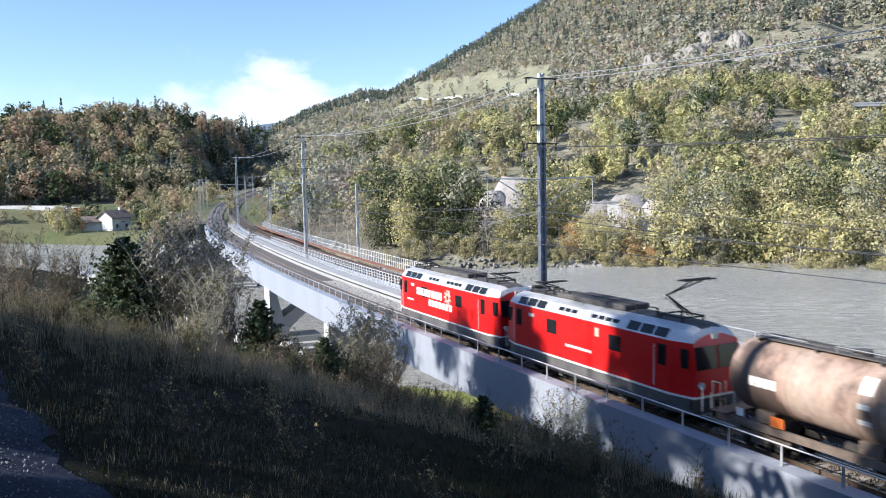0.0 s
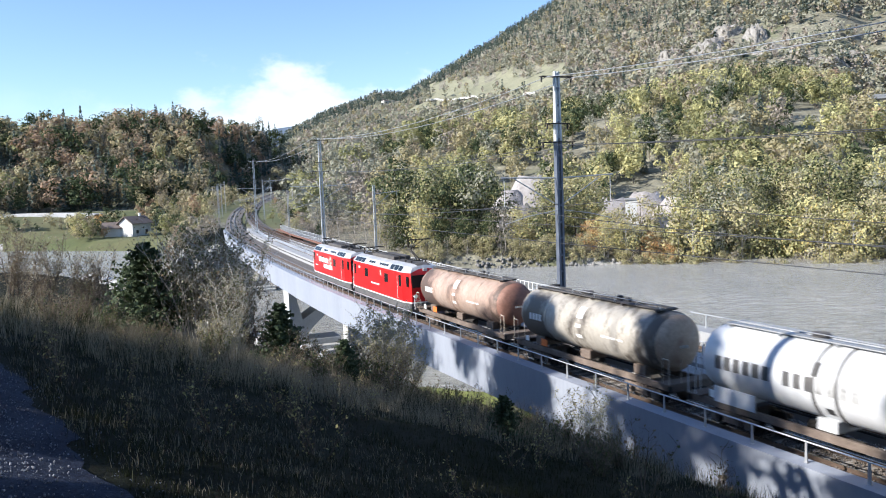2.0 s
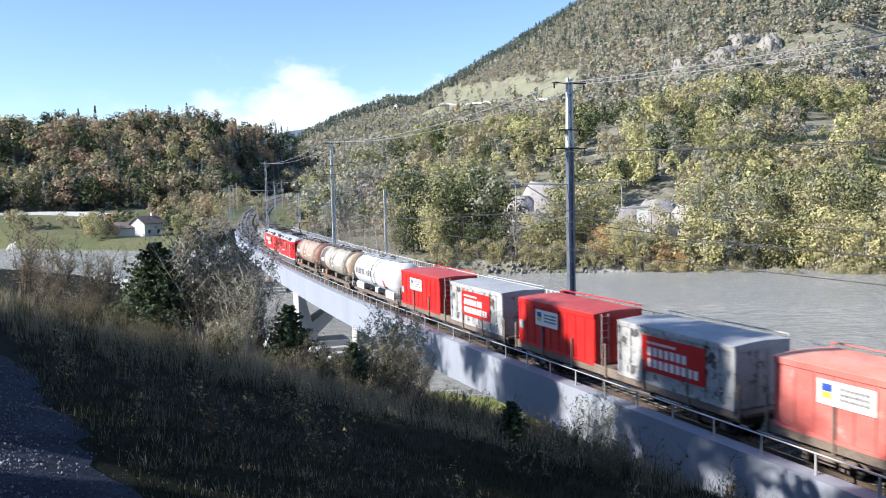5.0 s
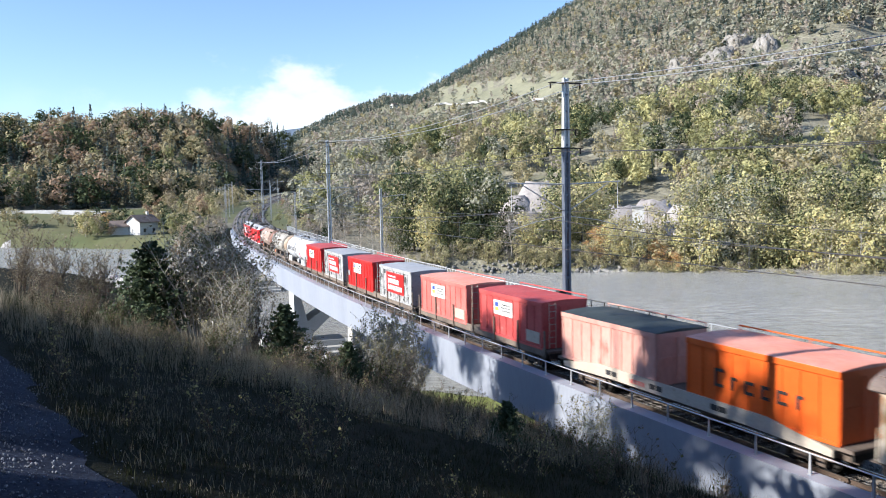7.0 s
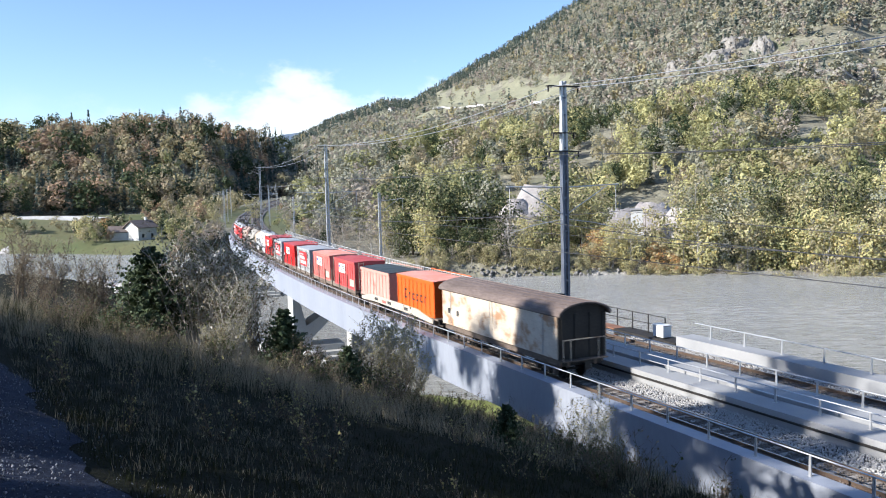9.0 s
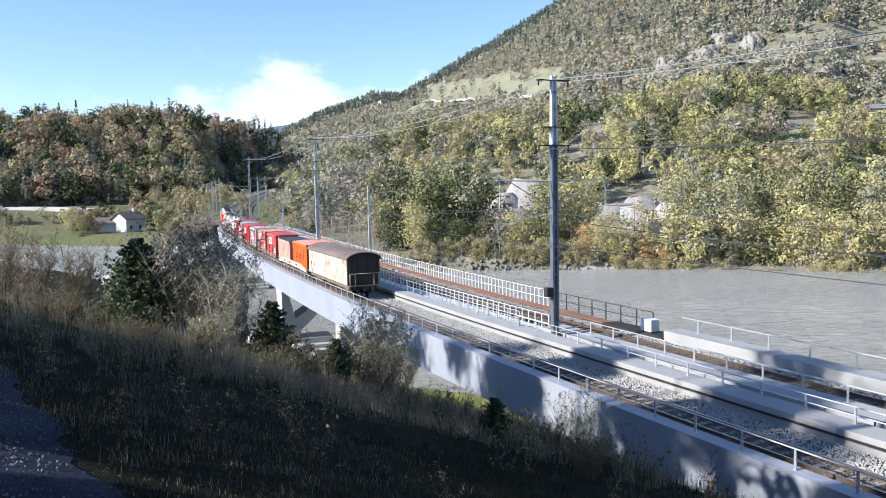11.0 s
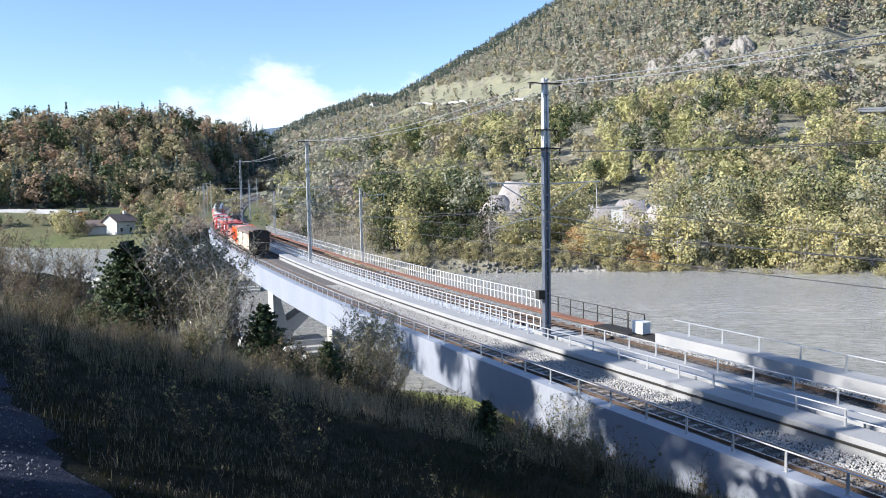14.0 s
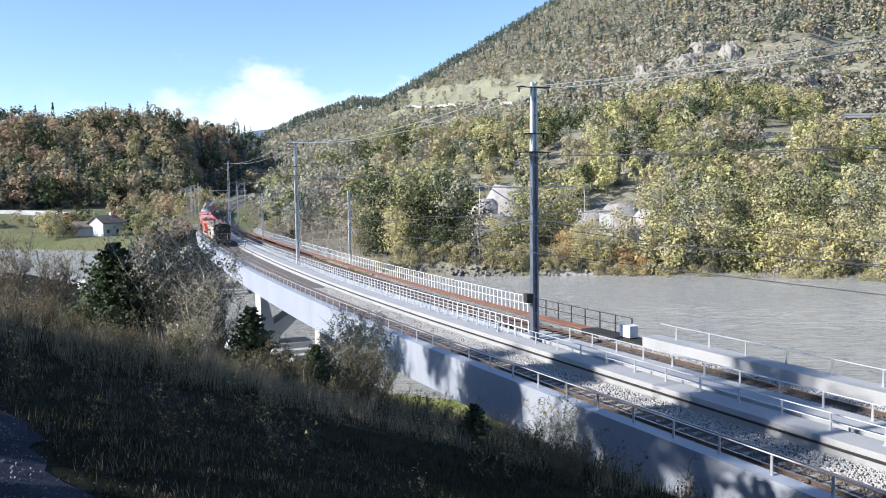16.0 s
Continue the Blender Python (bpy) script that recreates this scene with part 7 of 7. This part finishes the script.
def flat_wagon(offset, cream):
    """A long low wagon for two containers."""
    w = group_of("flat_wagon", "long flat wagon with stakes and weathered low sides" if not cream else "long flat wagon with cream fish-belly sides", "flat wagon", "flat wagons of the train")
    piece("deck", [(-7.5, 7.5, -1.2, 1.2, 0.98, 1.10, 0.01)], FRAME_DIRT, w)
    for s in (-1, 1):
        if cream:
            bm = bmesh.new()
            outline = [(-6.9, 0.98), (-4.4, 1.34), (4.4, 1.34), (6.9, 0.98), (6.9, 0.76), (3.6, 0.86), (-3.6, 0.86), (-6.9, 0.76)]
            a = [bm.verts.new((x, 1.29 * s, z)) for x, z in outline]
            b = [bm.verts.new((x, 1.22 * s, z)) for x, z in outline]
            bm.faces.new(a)
            bm.faces.new(b[::-1])
            for i in range(len(a)):
                j = (i + 1) % len(a)
                bm.faces.new((a[i], b[i], b[j], a[j]))
            bmesh.ops.recalc_face_normals(bm, faces=bm.faces)
            part("side_panel", bm, CREAM_SIDE, w, "cream side panel with sloping ends")
            for x in (-2.6, 0.6, 3.3):
                piece("pocket", [(x - 0.16, x + 0.16, 1.292 * s - 0.006, 1.292 * s + 0.006, 1.0, 1.2), (x + 0.22, x + 0.54, 1.292 * s - 0.006, 1.292 * s + 0.006, 1.0, 1.2)], BLACK_MARK, w)
            bars(w, "number_mark", BOX_PINK, 1.4, 2.3, 0.98, 1.15, 1.294 * s, 4)
        else:
            for i in range(6):
                x = -7.3 + i * 2.45
                piece("side_board", [(x, x + 2.4, 1.21 * s - 0.03, 1.21 * s + 0.03, 0.84, 1.22, 0.01)], FRAME_WOOD, w)
            for i in range(7):
                x = -7.32 + i * 2.44
                piece("stake", [(x - 0.05, x + 0.05, 1.28 * s - 0.035, 1.28 * s + 0.035, 0.8, 2.05 + 0.15 * (i % 2), 0.01)], FRAME_WOOD, w)
    piece("underframe", [(-7.4, 7.4, -0.85, -0.70, 0.62, 0.97), (-7.4, 7.4, 0.70, 0.85, 0.62, 0.97), (-2.0, -0.8, -0.6, 0.6, 0.35, 0.7, 0.03), (0.8, 1.4, -0.5, 0.5, 0.4, 0.7, 0.03), ((-4, 0.9, 0.5), (4, 0.9, 0.5), 0.04), ((-4, 0.9, 0.5), (-4.6, 0.85, 0.9), 0.04), ((4, 0.9, 0.5), (4.6, 0.85, 0.9), 0.04)], FRAME_DIRT, w)
    for x in (-5.5, 5.5):
        bogie(w, x, 1.4)
    buffers(w, 7.9)
    CARS.append((w, offset, 5.5, 0.0))


def container(offset, shift, style, mat, tarp, label):
    c = group_of("container", label, "container", "containers on the train")
    L, W, z0, z1 = 3.12, 1.22, 1.13, 3.28
    if style == "pale":
        z1 = 3.12
    piece("box_wall", [(-L, L, -W, W, z0, z1, 0.015)], mat, c)
    # upright ribs
    n = 9
    for s in (-1, 1):
        for i in range(n + 1):
            x = -L + 0.05 + (2 * L - 0.1) * i / n
            if style in ("grey",):
                piece("post", [(x - 0.07, x + 0.07, W * s - 0.02, W * s + 0.05, z0 - 0.03, z1, 0.012)], mat, c)
            else:
                piece("rib", [(x - 0.045, x + 0.045, W * s - 0.01, W * s + 0.035, z0 + 0.02, z1 - 0.22, 0.01)], mat, c)
        piece("top_rail", [(-L - 0.02, L + 0.02, W * s - 0.03, W * s + 0.06, z1 - 0.18, z1 + 0.02, 0.015)], mat, c)
        piece("bottom_rail", [(-L, L, W * s - 0.02, W * s + 0.045, z0 - 0.02, z0 + 0.10, 0.01)], mat, c)
        if style == "grey":
            piece("mid_rail", [(-L, L, W * s - 0.02, W * s + 0.04, 2.3, 2.38), (-L, L, W * s - 0.02, W * s + 0.04, 1.65, 1.72)], mat, c)
            rng = random.Random(int(shift * 10) + s)
            for i in range(40):
                x, z = -L + 0.3 + (2 * L - 0.6) * rng.random(), 1.35 + 1.6 * rng.random()
                if -1.9 < x < 1.7 and z > 1.5:
                    continue
                bm = bmesh.new()
                wd = 0.07 + 0.16 * rng.random()
                box(bm, -wd, wd, -0.02, 0.03, -0.13, 0.13, 0.04)
                bmesh.ops.transform(bm, matrix=Matrix.Translation((x, W * s, z)) @ Matrix.Rotation(rng.random() * 3, 4, "Y"), verts=bm.verts)
                part("fitting", bm, rng.choice([SKIRT, ROOF_DARK, BOX_GREY]), c)
    # tarp or roof with a slight pitch
    bm = bmesh.new()
    sec = [(W + 0.05, z1 + 0.0), (W + 0.05, z1 + 0.03), (0.5, z1 + 0.09), (0, z1 + 0.11), (-0.5, z1 + 0.09), (-W - 0.05, z1 + 0.05), (-W - 0.05, z1 + 0.0)]
    rings = []
    for i in range(9):
        x = -L - 0.03 + (2 * L + 0.06) * i / 8
        sag = 0.035 * (i % 2)
        rings.append([(x, y, z - (sag if abs(y) < 0.8 else 0)) for y, z in sec])
    loft(bm, rings, lambda cc, i: 0)
    part("tarpaulin", bm, tarp, c)
    piece("roof_rail", [((-L, -W - 0.02, z1 + 0.2), (L, -W - 0.02, z1 + 0.2), 0.03), *[((x, -W - 0.02, z1), (x, -W - 0.02, z1 + 0.2), 0.02) for x in (-L + 0.05, 0, L - 0.05)]], mat, c)
    # ends: door bars and a ladder
    for s in (-1, 1):
        x = s * L
        piece("end_frame", [(x - 0.01, x + 0.03, -W, -W + 0.12, z0, z1) if s > 0 else (x - 0.03, x + 0.01, -W, -W + 0.12, z0, z1), (x - 0.01, x + 0.03, W - 0.12, W, z0, z1) if s > 0 else (x - 0.03, x + 0.01, W - 0.12, W, z0, z1), (x - 0.03, x + 0.04, -W, W, 2.1, 2.2), (x - 0.03, x + 0.04, -W, W, z1 - 0.2, z1)], mat, c)
        piece("lock_bar", [((x + 0.05 * s, 0.25, z0 + 0.1), (x + 0.05 * s, 0.25, z1 - 0.2), 0.022), ((x + 0.05 * s, -0.25, z0 + 0.1), (x + 0.05 * s, -0.25, z1 - 0.2), 0.022)], mat, c)
        if style in ("red", "faded"):
            piece("ladder", [((x + 0.07 * s, 0.55, z0), (x + 0.07 * s, 0.55, z1), 0.022), ((x + 0.07 * s, 0.9, z0), (x + 0.07 * s, 0.9, z1), 0.022), *[((x + 0.07 * s, 0.55, z0 + 0.25 + 0.3 * k), (x + 0.07 * s, 0.9, z0 + 0.25 + 0.3 * k), 0.016) for k in range(7)]], CREAM_SIDE if style == "faded" else BOX_GREY, c)
    for s in (-1, 1):
        y = (W + 0.055) * s
        if style in ("red", "faded"):
            sign = piece("sign_board", [(-0.4, 1.5, y - 0.012, y + 0.012, 2.22, 2.95)], WHITE_MARK, c, "white sign board with small emblem")
            bm = bmesh.new()
            box(bm, 0.98, 1.36, y - 0.016, y + 0.016, 2.62, 2.84)
            part("emblem", bm, BLUE_MARK, sign)
            bm = bmesh.new()
            box(bm, 0.98, 1.36, y - 0.016, y + 0.016, 2.42, 2.60)
            part("emblem", bm, YELLOW, sign)
            for k in range(3):
                bars(sign, "text_line", BLACK_MARK, -0.25, 0.75, 2.42 + 0.15 * k, 2.50 + 0.15 * k, (abs(y) + 0.013) * s, 6, 0.35)
        if style == "grey":
            sign = piece("sign_board", [(-1.8, 1.6, y - 0.015, y + 0.015, 1.62, 2.98)], BOX_RED, c, "red sign board with white bars")
            bars(sign, "text_line", WHITE_MARK, -0.3, 1.3, 2.68, 2.78, (abs(y) + 0.016) * s, 14, 0.35)
            bars(sign, "text_line", WHITE_MARK, -0.9, 1.3, 2.24, 2.56, (abs(y) + 0.016) * s, 7, 0.34)
            bars(sign, "text_line", WHITE_MARK, -1.5, 1.3, 1.80, 2.12, (abs(y) + 0.016) * s, 9, 0.34)
        if style == "orange":
            for k, (up, wide) in enumerate(((0.62, 0.40), (0.44, 0.24), (0.44, 0.38), (0.44, 0.32), (0.44, 0.38), (0.44, 0.24))):
                x = (1.55 - 0.66 * k) * s
                yy = (W + 0.038) * s
                e0, e1 = x + s * (wide / 2 - 0.1), x + s * wide / 2
                inner = x - s * wide / 2
                piece("letter_shape", [(min(e0, e1), max(e0, e1), yy - 0.005, yy + 0.005, 1.85, 1.85 + up), (min(e0, inner), max(e0, inner), yy - 0.005, yy + 0.005, 1.85 + up - 0.1, 1.85 + up), *([(min(e0, inner), max(e0, inner), yy - 0.005, yy + 0.005, 1.85, 1.95)] if wide > 0.3 else [])], BLACK_MARK, c, "black letter-sized shape")
        if style == "faded":
            piece("pale_patch", [(-2.9, -1.7, (W + 0.04) * s - 0.008, (W + 0.04) * s + 0.008, 1.35, 1.9)], CREAM_SIDE, c)
        if style == "red":
            piece("notice", [(2.6, 3.0, y - 0.01, y + 0.01, 1.85, 2.25)], BOX_GREY, c)
    CARS.append((c, offset, 5.5, shift))


def sliding_wall_van(offset):
    v = group_of("goods_van", "long cream sliding-wall van with dark arched roof", "goods van")
    L, W = 6.05, 1.30
    for s in (-1, 1):
        for x0, x1 in ((-L, -0.03), (0.03, L)):
            piece("side_wall", [(x0, x1, W * s - 0.04, W * s + 0.04, 1.08, 3.02, 0.02)], VAN_SIDE, v, "cream sliding wall with rusty stains")
        for x in (-0.03, 0.25, -4.9, 4.9):
            piece("wall_rod", [((x, (W + 0.06) * s, 1.15), (x, (W + 0.06) * s, 2.95), 0.018)], GALV, v)
        piece("notice", [(5.0, 5.3, (W + 0.045) * s - 0.006, (W + 0.045) * s + 0.006, 1.75, 2.05)], BLACK_MARK, v)
        piece("notice", [(3.9, 4.15, (W + 0.045) * s - 0.006, (W + 0.045) * s + 0.006, 1.7, 2.0)], BLACK_MARK, v)
        bars(v, "number_mark", WHITE_MARK, 4.3, 4.9, 1.7, 1.85, (W + 0.042) * s, 6)
        piece("sole_bar", [(-L, L, 1.12 * s - 0.06, 1.12 * s + 0.06, 0.74, 1.05, 0.02)], FRAME_DIRT, v)
    bm = bmesh.new()
    sec = [(1.42 * math.cos(math.pi * i / 14), 3.05 + 0.56 * math.sin(math.pi * i / 14)) for i in range(15)]
    sec = sec + [(y * 0.95, z - 0.06) for y, z in sec[::-1]]
    loft(bm, [[(x, y, z) for y, z in sec] for x in (-L - 0.32, -L + 0.02, 0, L - 0.02, L + 0.32)], lambda c, i: 0)
    part("roof", bm, VAN_ROOF, v, "dark brown arched roof", smooth=False)
    for k in range(-3, 4):
        a = math.pi / 2 + k * 0.3
        piece("roof_seam", [((-L - 0.3, 1.43 * math.cos(a), 3.055 + 0.565 * math.sin(a)), (L + 0.3, 1.43 * math.cos(a), 3.055 + 0.565 * math.sin(a)), 0.014, 4)], VAN_ROOF, v)
    for s in (-1, 1):
        x = s * L
        bm = bmesh.new()
        pts = [(-W + 0.02, 1.05), (W - 0.02, 1.05), (W - 0.02, 3.05)] + [(1.28 * math.cos(math.pi * i / 12), 3.02 + 0.5 * math.sin(math.pi * i / 12)) for i in range(1, 12)] + [(-W + 0.02, 3.05)]
        a = [bm.verts.new((x + 0.05, y, z)) for y, z in pts]
        b = [bm.verts.new((x - 0.05, y, z)) for y, z in pts]
        bm.faces.new(a)
        bm.faces.new(b[::-1])
        for i in range(len(a)):
            j = (i + 1) % len(a)
            bm.faces.new((a[i], b[i], b[j], a[j]))
        bmesh.ops.recalc_face_normals(bm, faces=bm.faces)
        part("end_wall", bm, VAN_END, v, "weathered end wall with its shade put into the colour")
        for y in (-1.1, -0.4, 0.4, 1.1):
            piece("end_post", [(x + 0.055 * s - 0.04, x + 0.055 * s + 0.04, y - 0.05, y + 0.05, 1.05, 3.1, 0.01)], VAN_END, v)
        piece("end_rail", [((x + 0.22 * s, -1.15, 1.95), (x + 0.22 * s, 1.15, 1.95), 0.022), *[((x + 0.22 * s, y, 1.0), (x + 0.22 * s, y, 1.95), 0.022) for y in (-1.15, -0.75, 0.75, 1.15)]], VAN_SIDE, v)
        piece("platform", [(x - 0.02, x + 0.34 * 1, -1.2, 1.2, 0.98, 1.03) if s > 0 else (x - 0.34, x + 0.02, -1.2, 1.2, 0.98, 1.03)], FRAME_DIRT, v)
    piece("underframe", [(-L, L, -0.8, -0.65, 0.66, 1.0), (-L, L, 0.65, 0.8, 0.66, 1.0), (-1.6, -0.4, -0.6, 0.6, 0.35, 0.72, 0.03), ((-3.6, 1.0, 0.45), (3.6, 1.0, 0.45), 0.04)], FRAME_DIRT, v)
    for x in (-4.4, 4.4):
        bogie(v, x, 1.5)
    buffers(v, 6.5)
    CARS.append((v, offset, 4.4, 0.0))


locomotive(-6.45 - 12.9, True, False)
locomotive(-6.45, False, True)
tank_wagon(6.05, TANK_BROWN, "rusty brown tank wagon with dark stains", 0)
tank_wagon(18.15, TANK_CREAM, "dirty cream tank wagon with dark streaks", 1)
tank_wagon(30.25, TANK_WHITE, "white tank wagon with grey letter bars", 2)
for k in range(4):
    flat_wagon(36.2 + 7.9 + 15.8 * k, k == 3)
LOADS = (("red", BOX_RED, TARP_RED, "bright red container with white sign"), ("grey", BOX_GREY, TARP_GREY, "light grey container with red sign board"),
         ("red", BOX_RED, TARP_RED, "bright red container with white sign"), ("grey", BOX_GREY, TARP_GREY, "light grey container with red sign board"),
         ("faded", BOX_PINK, TARP_ORANGE, "faded red container with pale patches"), ("faded", BOX_DARK, TARP_RED, "dull red container with bleached patches"),
         ("pale", BOX_PALE, TARP_DARK, "bleached pink container under dark tarpaulin"), ("orange", BOX_ORANGE, TARP_ORANGE, "bright orange container with black bars"))
for k, (style, mat, tarp, label) in enumerate(LOADS):
    container(36.2 + 7.9 + 15.8 * (k // 2), 3.95 if k % 2 == 0 else -3.95, style, mat, tarp, label)
sliding_wall_van(99.4 + 6.55)


def motions():
    for ob, offset, half, shift in CARS:
        walk(ob, vehicle_rows(offset, half, shift))


motions()
